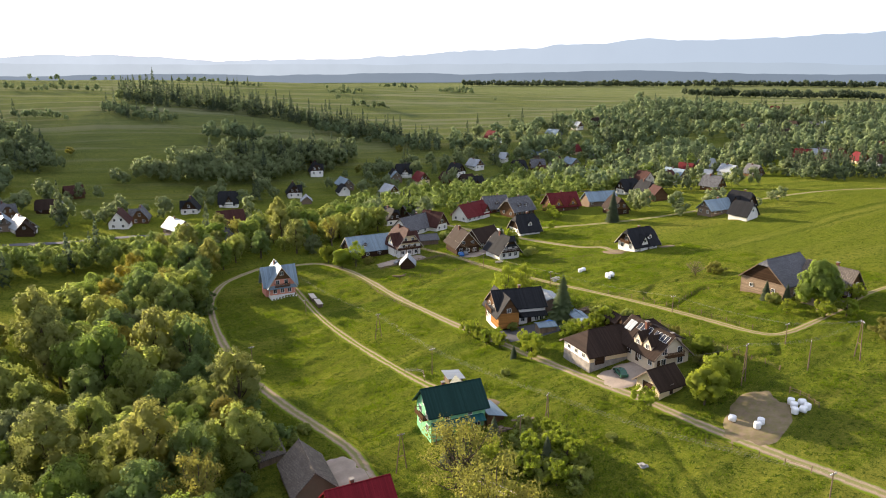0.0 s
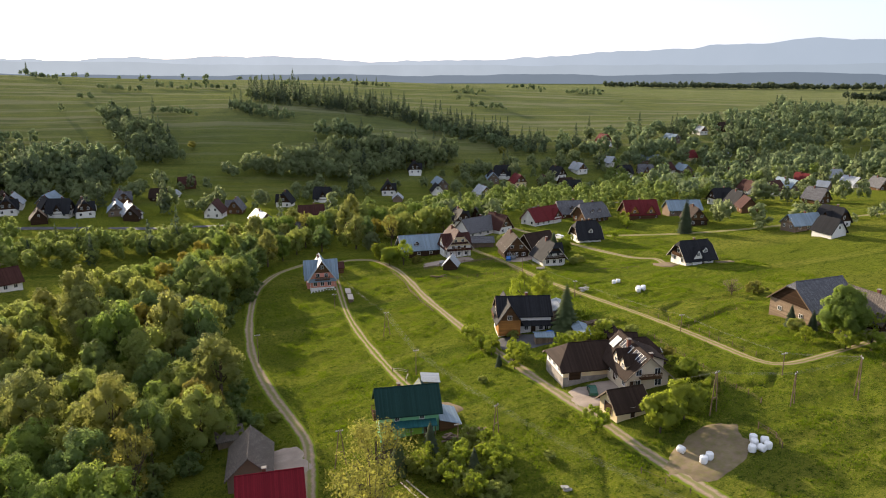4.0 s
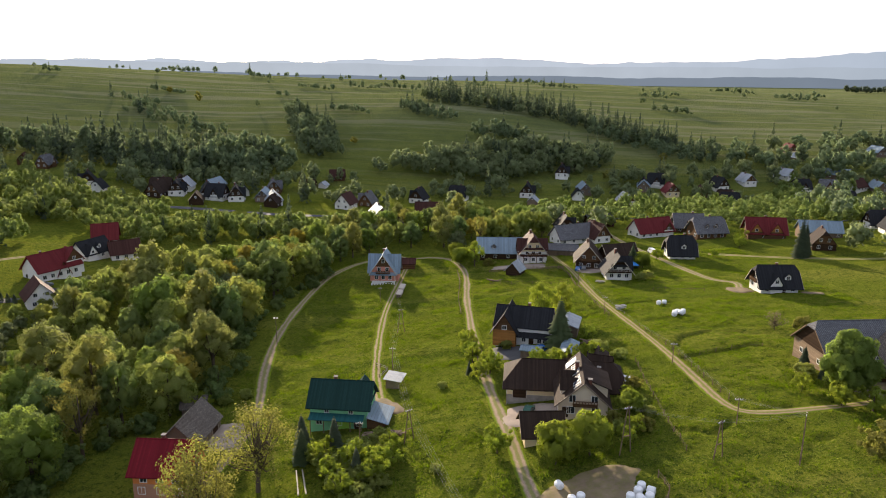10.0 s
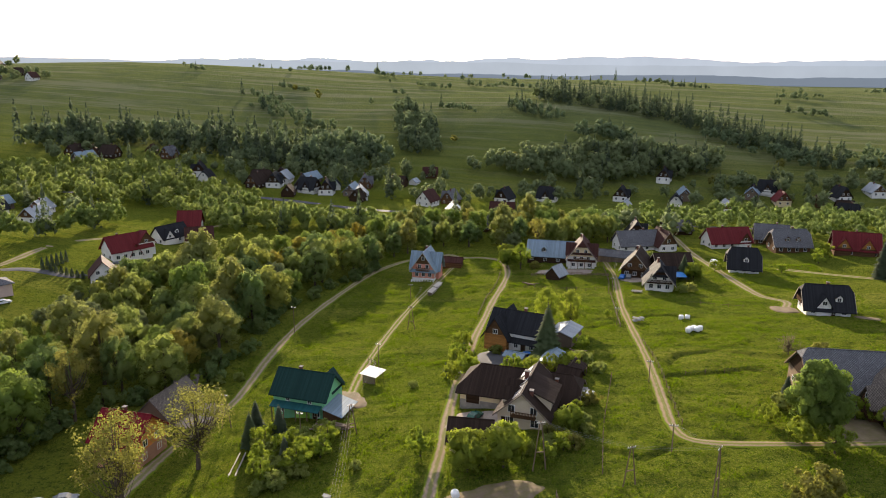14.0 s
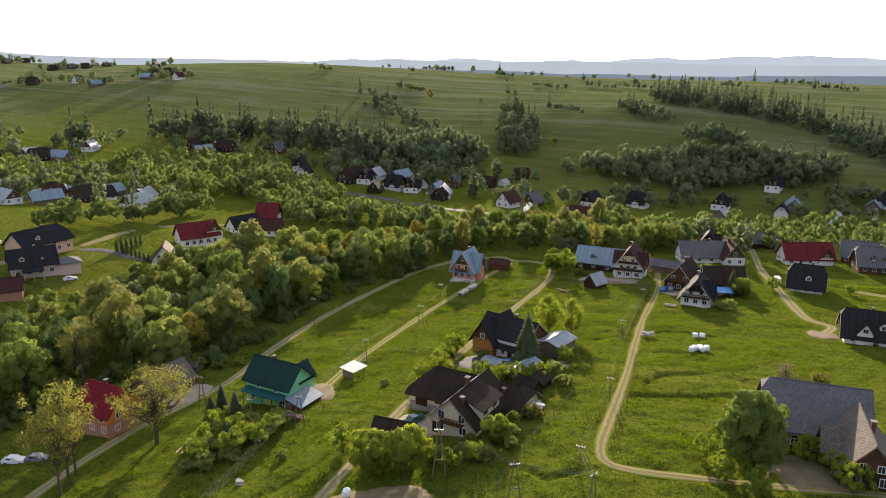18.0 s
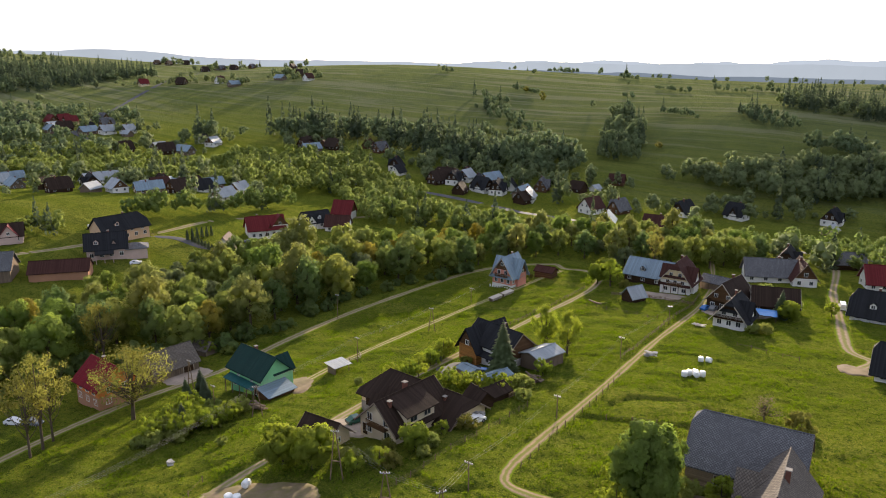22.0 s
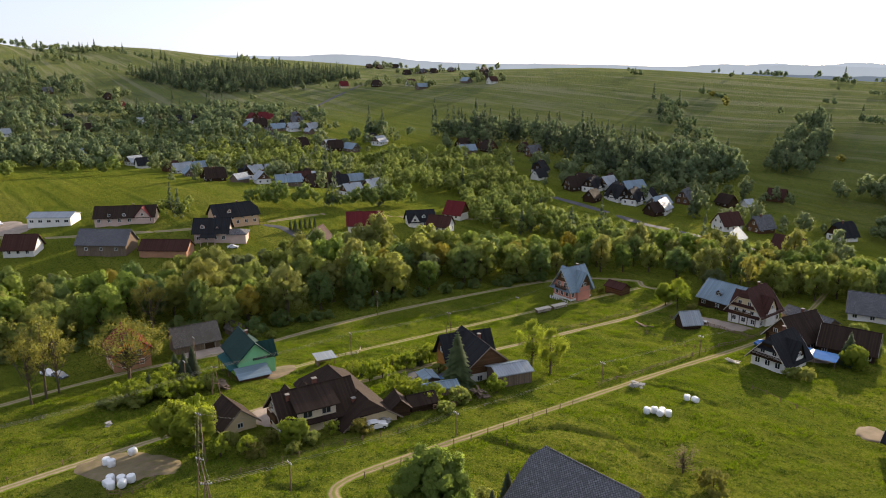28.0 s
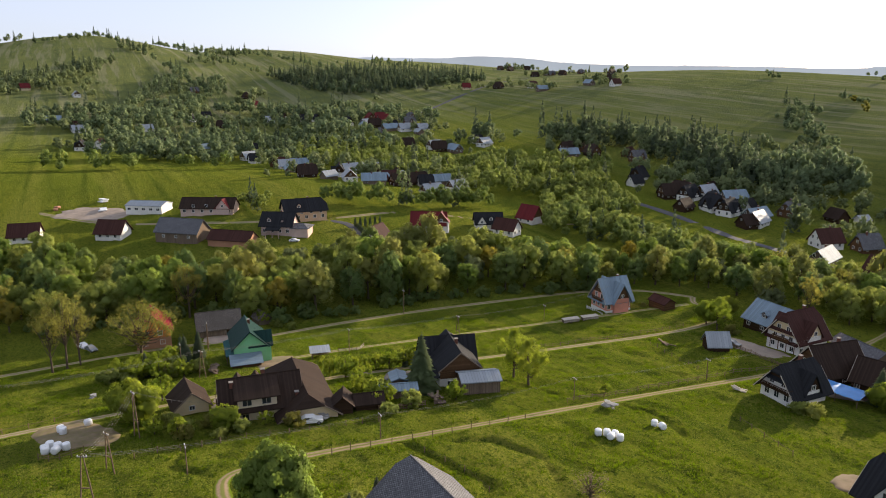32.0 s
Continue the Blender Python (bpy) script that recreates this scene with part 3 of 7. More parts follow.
YARDS.append(("yard_farm", 102.5, 103.8, 6.2, 5.4, -0.14, M_GRAVEL, "gravelled farm courtyard", 0.05, 3))
# shaded gravel: the shade is put in by the dark asphalt colour
YARDS.append(("yard_timber", 104, 139.5, 9.0, 5.5, -0.3, M_ASPHALT, "grey paved yard before the timber house", 0.05, 4))
YARDS.append(("yard_forest", 40, 112, 5.5, 6.0, 0.1, M_GRAVEL, "gravel apron before the grey barn", 0.05, 5))
YARDS.append(("yard_cream", 113, 235, 11, 4.0, 0.0, M_GRAVEL, "paved forecourt of the cream house", 0.05, 6))
YARDS.append(("yard_chalet", 174.2, 187.0, 3.4, 4.2, 0.1, M_EARTH, "brown earth forecourt of the black chalet", 0.05, 7))
YARDS.append(("yard_soil", 193.0, 180.5, 3.2, 1.4, -0.3, M_EARTH, "strip of bare soil beside the black chalet", 0.05, 17))
YARDS.append(("yard_brown", 141, 224, 9, 4.0, 0.2, M_GRAVEL, "gravel yard behind the white chalet", 0.05, 8))
YARDS.append(("yard_hall", -137, 84, 20, 12, 0.9, M_GRAVEL, "gravel depot yard", 0.05, 9))
YARDS.append(("yard_barn", 165, 101.5, 5.5, 5.0, 0.0, M_EARTH, "earth yard of the old barn", 0.05, 10))
YARDS.append(("yard_lane", 72, 118, 3.5, 6.0, 0.5, M_EARTH, "worn turning place by the green house", 0.05, 11))


def worn(x, y):
    """How wild the ground is: 0 on lanes and yards, 1 in the meadow."""
    x, y = np.asarray(x, float), np.asarray(y, float)
    far = np.full(x.shape, 1.0)
    near = (x > -160) & (x < 420) & (y > 0) & (y < 380)
    px, py = x[near], y[near]
    best = np.full(px.shape, 1.0)
    for spec in LANES:
        half = spec[2] / 2
        for p in smooth_line(spec[1], 1.5):
            d = np.hypot(px - p.x, py - p.y) - half
            best = np.minimum(best, np.clip((d + 0.2) / 1.6, 0, 1))
    for spec in YARDS:
        cx, cy, rx, ry, turn = spec[1:6]
        u = (px - cx) * math.cos(turn) + (py - cy) * math.sin(turn)
        v = (py - cy) * math.cos(turn) - (px - cx) * math.sin(turn)
        d = (np.abs(u / (rx + 0.3)) ** 3.2 + np.abs(v / (ry + 0.3)) ** 3.2) ** (1 / 3.2) - 1
        best = np.minimum(best, np.clip(d * min(rx, ry) / 1.6, 0, 1))
    far[near] = best
    return far


def top(x, y):
    """The ground's surface, with its hummocks."""
    return land(x, y) + relief(x, y)


xs, ys = axis_steps(38, 196, 0.85, 4700), axis_steps(66, 250, 0.85, 4700)
gx, gy = np.meshgrid(xs, ys, indexing="ij")
wild = worn(gx, gy)
gzv = land(gx, gy) + (relief(gx, gy) + 0.05) * wild - 0.06 * (1 - wild)
idx = np.arange(gx.size).reshape(gx.shape)
quads = np.stack([idx[:-1, :-1], idx[1:, :-1], idx[1:, 1:], idx[:-1, 1:]], -1).reshape(-1)
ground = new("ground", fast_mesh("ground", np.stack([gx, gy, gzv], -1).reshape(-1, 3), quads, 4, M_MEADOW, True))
tagged(ground, "hilly spring meadow, lush green grass with old field strips", "ground", kind="structure")


def lane(name, points, width, mat, label, lift=0.07, across=6):
    line = smooth_line(points)
    verts, uvs, faces = [], [], []
    run = 0.0
    for i, p in enumerate(line):
        d = (line[min(i + 1, len(line) - 1)] - line[max(i - 1, 0)]).normalized()
        side = Vector((d.y, -d.x, 0))
        w = width * (1 + 0.12 * math.sin(run * 0.21 + 2 * math.sin(run * 0.07)))
        for k in range(across + 1):
            s = k / across - 0.5
            q = p + side * (s * w)
            rut = 0.035 * math.cos(s * 4 * math.pi)
            edge = -0.13 if k in (0, across) else 0.0
            verts.append((q.x, q.y, gz(q.x, q.y) + lift + rut + edge))
            uvs.append((k / across, run / width))
        if i:
            run += (p - line[i - 1]).length
    n = across + 1
    for i in range(len(line) - 1):
        for k in range(across):
            a = i * n + k
            faces.append((a, a + 1, a + 1 + n, a + n))
    me = bpy.data.meshes.new(name)
    me.from_pydata(verts, [], faces)
    me.materials.append(mat)
    layer = me.uv_layers.new(name="UVMap")
    for loop in me.loops:
        layer.data[loop.index].uv = uvs[loop.vertex_index]
    me.polygons.foreach_set("use_smooth", [True] * len(me.polygons))
    me.update()
    if me.polygons[0].normal.z < 0:
        me.flip_normals()
    return tagged(new(name, me), label, "road", kind="structure")




for spec in LANES:
    lane(*spec)


def yard(name, cx, cy, rx, ry, turn, mat, label, lift=0.06, seed=1):
    """A patch of bare ground with a ragged rim."""
    rs = random.Random(seed)
    verts, faces, n = [], [], 64
    wave = [(k, rs.uniform(0, 6.28), 0.11 / k ** 0.6) for k in (2, 3, 5, 7, 11, 16)]
    for ring, f in enumerate((0.0, 0.25, 0.5, 0.75, 0.9, 1.0)):
        for k in range(n):
            a = 2 * math.pi * k / n
            sup = (abs(math.cos(a)) ** 3.2 + abs(math.sin(a)) ** 3.2) ** (-1 / 3.2)
            r = f * sup * (0.94 + sum(amp * math.sin(k_ * a + ph) for k_, ph, amp in wave))
            u, v = r * rx * math.cos(a), r * ry * math.sin(a)
            x, y = cx + u * math.cos(turn) - v * math.sin(turn), cy + u * math.sin(turn) + v * math.cos(turn)
            verts.append((x, y, gz(x, y) + lift + 0.05 - (0.17 if f == 1.0 else 0)))
    for ring in range(5):
        for k in range(n):
            a, b = ring * n + k, ring * n + (k + 1) % n
            faces.append((a + n, b + n, b, a) if ring else (a + n, b + n, a))
    me = bpy.data.meshes.new(name)
    me.from_pydata(verts, [], faces)
    me.materials.append(mat)
    me.polygons.foreach_set("use_smooth", [True] * len(me.polygons))
    me.update()
    if sum(p.normal.z for p in me.polygons) < 0:
        me.flip_normals()
    return tagged(new(name, me), label, "yard", kind="structure")


for spec in YARDS:
    yard(*spec)

# ---- houses ----
WINDOW_MESHES = {}


def window_meshes(w, h, frame_mat):
    key = (w, h, frame_mat.name)
    if key not in WINDOW_MESHES:
        b = 0.09
        fr = Shape()
        fr.box(-w / 2 - b, -0.08, -b, -w / 2, 0.05, h + b).box(w / 2, -0.08, -b, w / 2 + b, 0.05, h + b)
        fr.box(-w / 2, -0.08, -b, w / 2, 0.05, 0).box(-w / 2, -0.08, h, w / 2, 0.05, h + b)
        fr.box(-0.035, -0.05, 0, 0.035, 0.03, h)
        sill = Shape().box(-w / 2 - 0.15, -0.16, -b - 0.05, w / 2 + 0.15, 0.03, -b)
        pane = Shape().box(-w / 2, -0.015, 0, w / 2, 0.015, h)
        WINDOW_MESHES[key] = (fr.mesh("window", frame_mat), pane.mesh("pane", M_PANE), sill.mesh("sill", frame_mat))
    return WINDOW_MESHES[key]


def put_window(house, x, y, z, face, w=1.1, h=1.3, mat=None, sill=False):
    """A window on a wall that looks toward the angle `face` (degrees; 270 is the front, -y)."""
    fr, pane, sl = window_meshes(w, h, mat or M_FRAME)
    win = part("window", fr, None, house, m=pose(x, y, z, 0, 0, face + 90))
    part("pane", pane, None, win)
    if sill:
        part("sill", sl, None, win)
    return win


def roof_sheet(L, W, hw, hr, oh, hip=(0, 0), t=0.22, inset=0.75):
    """A pitched roof along x; hip: how much of each end is hipped, 0 to 1."""
    e = W / 2 + oh
    slope = hr / (W / 2)
    z0, zr = hw - oh * slope, hw + hr
    zr_, verts = zr, []
    for s, h in ((-1, hip[0]), (1, hip[1])):
        xe = s * (L / 2 + oh)
        yp, zp = e * h, zr - (zr - z0) * h
        verts += [(xe, -e, z0), (xe, -yp, zp), (xe - s * h * e * inset, 0, zr), (xe, yp, zp), (xe, e, z0)]
    faces = [(0, 5, 6, 7, 2, 1), (4, 3, 2, 7, 8, 9)]
    if hip[0]:
        faces.append((1, 2, 3))
    else:
        faces = [(0, 5, 6, 7, 2), (4, 2, 7, 8, 9)] if hip[1] else faces
    if hip[1]:
        faces.append((6, 8, 7))
    if not hip[0] and not hip[1]:
        faces = [(0, 5, 7, 2), (4, 2, 7, 9)]
    return Shape().slab(verts, faces, t)


def wall_prism(L, W, z0, hw, hr, hip=(0, 0)):
    """Walls with gables under such a roof."""
    s = Shape()
    rise = [hr * (1 - h * 0.98) - 0.06 for h in hip]
    verts = []
    for x, h, r in ((-L / 2, hip[0], rise[0]), (L / 2, hip[1], rise[1])):
        ym = W / 2 * h
        verts += [(x, -W / 2, z0), (x, W / 2, z0), (x, W / 2, hw), (x, ym, hw + max(r, 0)), (x, -ym, hw + max(r, 0)), (x, -W / 2, hw)]
    faces = [(0, 1, 2, 3, 4, 5)[::-1], (6, 7, 8, 9, 10, 11), (0, 6, 11, 5), (1, 2, 8, 7), (2, 3, 9, 8), (4, 5, 11, 10), (3, 4, 10, 9), (0, 1, 7, 6)[::1]]
    return s.add(verts, faces)


def gable_cladding(L, W, zlo, hw, hr, hip, s, out=0.06):
    """Boards over one gable above zlo, a little proud of the wall."""
    h = hip[0] if s < 0 else hip[1]
    r = hr * (1 - h * 0.98) - 0.08
    ym = W / 2 * h
    slope_w = lambda z: W / 2 if z <= hw else W / 2 * (1 - (z - hw) / hr)
    y0 = slope_w(zlo)
    prof = [(-y0, zlo), (y0, zlo)] + ([(W / 2, hw)] if zlo < hw else []) + [(ym, hw + r)] + ([(-ym, hw + r)] if ym > 0.05 else []) + ([(-W / 2, hw)] if zlo < hw else [])
    x0, x1 = s * (L / 2 - 0.03), s * (L / 2 + out)
    n = len(prof)
    verts = [(x0, y, z) for y, z in prof] + [(x1, y, z) for y, z in prof]
    faces = [tuple(range(n, 2 * n)), tuple(reversed(range(n)))] + [(i, (i + 1) % n, (i + 1) % n + n, i + n) for i in range(n)]
    if s < 0:
        faces = [tuple(reversed(f)) for f in faces]
    return Shape().add(verts, faces)


def chimney(house, x, y, z0, z1, w=0.6, mat=None):
    c = part("chimney", Shape().box(-w / 2, -w / 2, z0, w / 2, w / 2, z1), mat or M_BRICK, house, m=pose(x, y, 0))
    part("chimney_cap", Shape().box(-w / 2 - 0.1, -w / 2 - 0.1, z1, w / 2 + 0.1, w / 2 + 0.1, z1 + 0.12), M_STONE, c)
    return c


def balcony(house, x, y, z, face, w, d=1.1, mat=None):
    """A balcony with floor, rail and balusters, joined at a wall."""
    mat = mat or M_WOOD
    b = part("balcony", Shape().box(-w / 2, -d, -0.12, w / 2, 0, 0), mat, house, m=pose(x, y, z, 0, 0, face + 90))
    part("rail", Shape().box(-w / 2, -d, 0.92, w / 2, -d + 0.09, 1.02).box(-w / 2, -d, 0.92, -w / 2 + 0.09, 0, 1.02).box(w / 2 - 0.09, -d, 0.92, w / 2, 0, 1.02), mat, b)
    n = int(w / 0.26)
    key = ("baluster", mat.name)
    if key not in WINDOW_MESHES:
        WINDOW_MESHES[key] = Shape().box(-0.075, 0.02, 0, 0.075, 0.06, 0.92).mesh("baluster", mat)
    for k in range(n + 1):
        part("baluster", WINDOW_MESHES[key], None, b, m=pose(-w / 2 + 0.08 + (w - 0.16) * k / n, -d, 0))
    return b


def cross_gable(house, x, side, W, w, hw2, hr2, depth, wall_mat, roof_mat, gable_mat=None, oh=0.5, hip=0, win=True, wmat=None, z0=0.0):
    """A wing or dormer whose ridge runs across the main one, out to `depth` from the axis on that side."""
    turn = 270 if side < 0 else 90
    m = pose(x, side * depth / 2, 0, 0, 0, turn)
    wing = part("wing", wall_prism(depth, w, z0, hw2, hr2, (0, hip)), wall_mat, house, m=m)
    part("wing_roof", roof_sheet(depth, w, hw2, hr2, oh, (0, hip)), roof_mat, wing)
    if gable_mat:
        part("gable_cladding", gable_cladding(depth, w, hw2 - 0.1, hw2, hr2, (0, hip), 1), gable_mat, wing)
    if win:
        put_window(house, x, side * (depth / 2 + depth / 2 + 0.07), hw2 + 0.1 if hr2 > 1.8 else hw2 - 1.1, turn, 1.0, 1.0, wmat)
    return wing


def dormer(house, x, side, W, hw, hr, w=1.7, up=0.22, wall_mat=None, roof_mat=None, h=1.25, steep=0.45):
    """A gabled dormer standing in the main slope."""
    slope = hr / (W / 2)
    yf = W / 2 * (1 - up)
    zf = hw + hr * up
    rise = w * steep
    back = (h + rise) / slope
    yb = max(0.2, yf - back)
    d = yf - yb
    turn = 270 if side < 0 else 90
    m = pose(x, side * (yb + d / 2), zf - 0.25, 0, 0, turn)
    dm = part("dormer", wall_prism(d, w, 0, h + 0.2, rise), wall_mat, house, m=m)
    part("dormer_roof", roof_sheet(d, w, h + 0.2, rise, 0.3, t=0.14), roof_mat, dm)
    put_window(house, x, side * (yf + 0.03), zf + 0.15, turn, 0.9, 0.9)
    return dm


def building(name, label, x, y, turn, L, W, hw, hr, wall, roof, oh=0.7, hip=(0, 0), gable=None, gable_from=None, base=None, base_h=0.5, dz=0.0,
             windows=(), chimneys=(), cross=(), dormers=(), balconies=(), doors=(), category="house", group="", kind="", sink=None, ridge=True, trim=True, frame=None):
    """One building. windows: rows of (face 'f' front, 'b' back, 'l', 'r' ends; count; height; width; tall)."""
    c, s = math.cos(radians(turn)), math.sin(radians(turn))
    corners = [gz(x + u * c - v * s, y + u * s + v * c) for u in (-L / 2, L / 2) for v in (-W / 2, W / 2)]
    z = sum(corners) / 4 + 0.15 + dz
    low = min(corners) - z - 0.6
    house = empty(name, pose(x, y, z, 0, 0, turn), label, category, group, kind)
    part("wall", wall_prism(L, W, low, hw, hr, hip), wall, house)
    part("roof", roof_sheet(L, W, hw + 0.05, hr, oh, hip), roof, house)
    if base:
        part("plinth", Shape().box(-L / 2 - 0.06, -W / 2 - 0.06, low, L / 2 + 0.06, W / 2 + 0.06, base_h), base, house)
    if gable:
        for side, h in ((-1, hip[0]), (1, hip[1])):
            if h < 0.9:
                part("gable_cladding", gable_cladding(L, W, hw - 0.1 if gable_from is None else gable_from, hw, hr, hip, side), gable, house)
    if ridge:
        i0, i1 = [h * (W / 2 + oh) * 0.75 for h in hip]
        part("ridge_cap", Shape().tube([(-L / 2 - oh + i0 + 0.02, 0, hw + hr + 0.07), (L / 2 + oh - i1 - 0.02, 0, hw + hr + 0.07)], [0.13, 0.13], 6), roof, house)
    if trim:
        e, zl = W / 2 + oh, hw + 0.05 - oh * hr / (W / 2)
        for sx, h in ((-1, hip[0]), (1, hip[1])):
            for sy in (-1, 1):
                if h < 0.9:
                    ye, ze = e * h, hw + 0.05 + hr - (hr + oh * hr / (W / 2)) * h
                    xe = sx * (L / 2 + oh + 0.02)
                    part("bargeboard", Shape().add([(xe - 0.03, sy * e, zl - 0.3), (xe + 0.03, sy * e, zl - 0.3), (xe + 0.03, sy * ye, ze - 0.3), (xe - 0.03, sy * ye, ze - 0.3), (xe - 0.03, sy * e, zl + 0.02), (xe + 0.03, sy * e, zl + 0.02), (xe + 0.03, sy * ye, ze + 0.02), (xe - 0.03, sy * ye, ze + 0.02)], [(3, 2, 1, 0), (4, 5, 6, 7), (0, 1, 5, 4), (1, 2, 6, 5), (2, 3, 7, 6), (3, 0, 4, 7)]), M_TRIM if trim is True else trim, house)
    for cx, cy, ch in chimneys:
        chimney(house, cx, cy, hw, hw + hr + ch)
    for row in windows:
        face, n, zw, ww, wh = row[:5]
        span = row[5] if len(row) > 5 else 0.8
        for k in range(n):
            u = 0 if n == 1 else (k / (n - 1) - 0.5) * span
            if face in "fb":
                sy = -1 if face == "f" else 1
                put_window(house, u * L, sy * (W / 2 + 0.03), zw, 270 if sy < 0 else 90, ww, wh, frame)
            else:
                sx = -1 if face == "l" else 1
                put_window(house, sx * (L / 2 + (0.09 if gable and zw > (gable_from if gable_from is not None else hw - 0.2) else 0.03)), u * W, zw, 180 if sx < 0 else 0, ww, wh, frame)
    for face, u, w, h in doors:
        turn_d = {"f": 270, "b": 90, "l": 180, "r": 0}[face]
        px, py = (u, -W / 2 - 0.02) if face == "f" else (u, W / 2 + 0.02) if face == "b" else (-L / 2 - 0.02, u) if face == "l" else (L / 2 + 0.02, u)
        d = part("door", Shape().box(-w / 2, -0.05, 0.05, w / 2, 0.02, h), M_WOOD_DARK, house, m=pose(px, py, 0, 0, 0, turn_d + 90))
        part("door_frame", Shape().box(-w / 2 - 0.1, -0.07, 0.05, -w / 2, 0.02, h + 0.1).box(w / 2, -0.07, 0.05, w / 2 + 0.1, 0.02, h + 0.1).box(-w / 2, -0.07, h, w / 2, 0.02, h + 0.1), M_TRIM, d)
    for a in cross:
        cross_gable(house, *a[:2], W, *a[2:])
    for dx, side, *more in dormers:
        dormer(house, dx, side, W, hw, hr, *more[:2], wall_mat=wall, roof_mat=roof, **({"h": 1.5, "steep": 0.62} if more else {}))
    for face, u, zb, w in balconies:
        turn_b = {"f": 270, "b": 90, "l": 180, "r": 0}[face]
        px, py = (u, -W / 2) if face == "f" else (u, W / 2) if face == "b" else (-L / 2, u) if face == "l" else (L / 2, u)
        balcony(house, px, py, zb, turn_b, w)
    return house


# the farm: a gabled house, a hipped wing, a garage
farm = building("farmhouse", "beige farmhouse with dark brown tiled roof, dormers and solar panels", 111.5, 106.4, 83, 13.4, 8.8, 3.2, 4.0, M_BEIGE, M_ROOF_BROWN, 0.8, dz=0.1,
                windows=[("b", 4, 0.8, 1.2, 1.2), ("l", 2, 0.9, 1.3, 1.3, 0.5), ("l", 2, 3.2, 1.1, 1.3, 0.45)],
                chimneys=[(-5.0, -1.2, -0.2)], dormers=[(-3.6, 1, 2.5, 0.10), (-0.3, 1, 2.5, 0.10)], balconies=[("l", -0.3, 2.8, 4.4)], trim=M_TRIM_DARK, doors=[("l", 3.2, 1.1, 2.1), ("b", -1, 1.1, 2.1)])
# wide shed dormer on the east slope
shed = part("shed_dormer", Shape().add([(-4.2, -4.5, 2.3), (2.6, -4.5, 2.3), (2.6, -0.8, 2.3), (-4.2, -0.8, 2.3), (-4.2, -4.5, 5.1), (2.6, -4.5, 5.1), (2.6, -0.8, 6.3), (-4.2, -0.8, 6.3)],
                                        [(3, 2, 1, 0), (4, 5, 6, 7), (0, 1, 5, 4), (1, 2, 6, 5), (2, 3, 7, 6), (3, 0, 4, 7)]), M_BEIGE, farm)
part("shed_roof", Shape().slab([(-4.8, -5.2, 5.05), (3.2, -5.2, 5.05), (3.2, -0.1, 7.05), (-4.8, -0.1, 7.05)], [(0, 1, 2, 3)], 0.2), M_ROOF_BROWN, farm)
for u in (-2.6, 0.8):
    put_window(farm, u, -4.53, 3.55, 270, 1.5, 1.2, M_TRIM)
put_window(farm, -3.0, -4.43, 0.7, 270, 1.1, 1.2, M_TRIM)
put_window(farm, 4.5, -4.43, 0.7, 270, 0.9, 1.1, M_TRIM)
chimney(farm, 0.8, 0.9, 3.0, 7.9, 0.7)
# solar panels lie on the west slope, near the ridge
slope_w = math.degrees(math.atan2(4.0, 4.4))
for k in range(9):
    if k != 4:
        u = -6.6 + 1.12 * k
        pan = part("solar_panel", Shape().box(-0.5, -0.8, 0.05, 0.5, 0.8, 0.10), M_SOLAR, farm, m=pose(u + 0.4, 1.15, 6.22, -slope_w, 0, 0))
        part("panel_frame", Shape().box(-0.53, -0.83, 0.02, -0.5, 0.83, 0.11).box(0.5, -0.83, 0.02, 0.53, 0.83, 0.11).box(-0.5, -0.83, 0.02, 0.5, -0.8, 0.11).box(-0.5, 0.8, 0.02, 0.5, 0.83, 0.11), M_FRAME, pan)
for k in range(2):
    part("sheet_panel", Shape().box(-0.55, -1.3, 0.04, 0.55, 1.3, 0.12), M_ROOF_METAL, farm, "pale sheet panel", m=pose(4.6 + 1.2 * k, 1.75, 5.68, -slope_w, 0, 0))
wing = building("farm_wing", "white and cream farm wing with hipped brown tiled roof", 109.2, 114.4, -6, 22, 10.2, 2.7, 3.5, M_CREAM, M_ROOF_BROWN, 0.8, (0.8, 0.45), dz=-0.1, base=M_STONE, base_h=0.7,
                windows=[("b", 3, 1.2, 1.0, 0.8)], doors=[("f", -8.5, 2.6, 2.3)], chimneys=[(7.0, -1.5, -0.5)], trim=M_TRIM_DARK)
part("white_panel", Shape().box(-11.08, -4.9, 0.72, -11.0, 4.9, 2.72), M_WHITE, wing, "white-plastered end wall")
building("garage", "cream garage with steep dark brown roof", 102.5, 94.9, 2, 6.6, 6.0, 2.1, 2.6, M_CREAM, M_ROOF_BROWN, 0.7, doors=[("l", 0, 2.6, 2.2), ("f", 0, 0.9, 2.0)], windows=[("r", 1, 1.1, 0.9, 0.8)], category="garage", trim=M_TRIM_DARK)
for v in (-2.8, 0.2, 3.0):
    put_window(wing, -11.1, v, 1.3, 180, 0.9, 0.8)
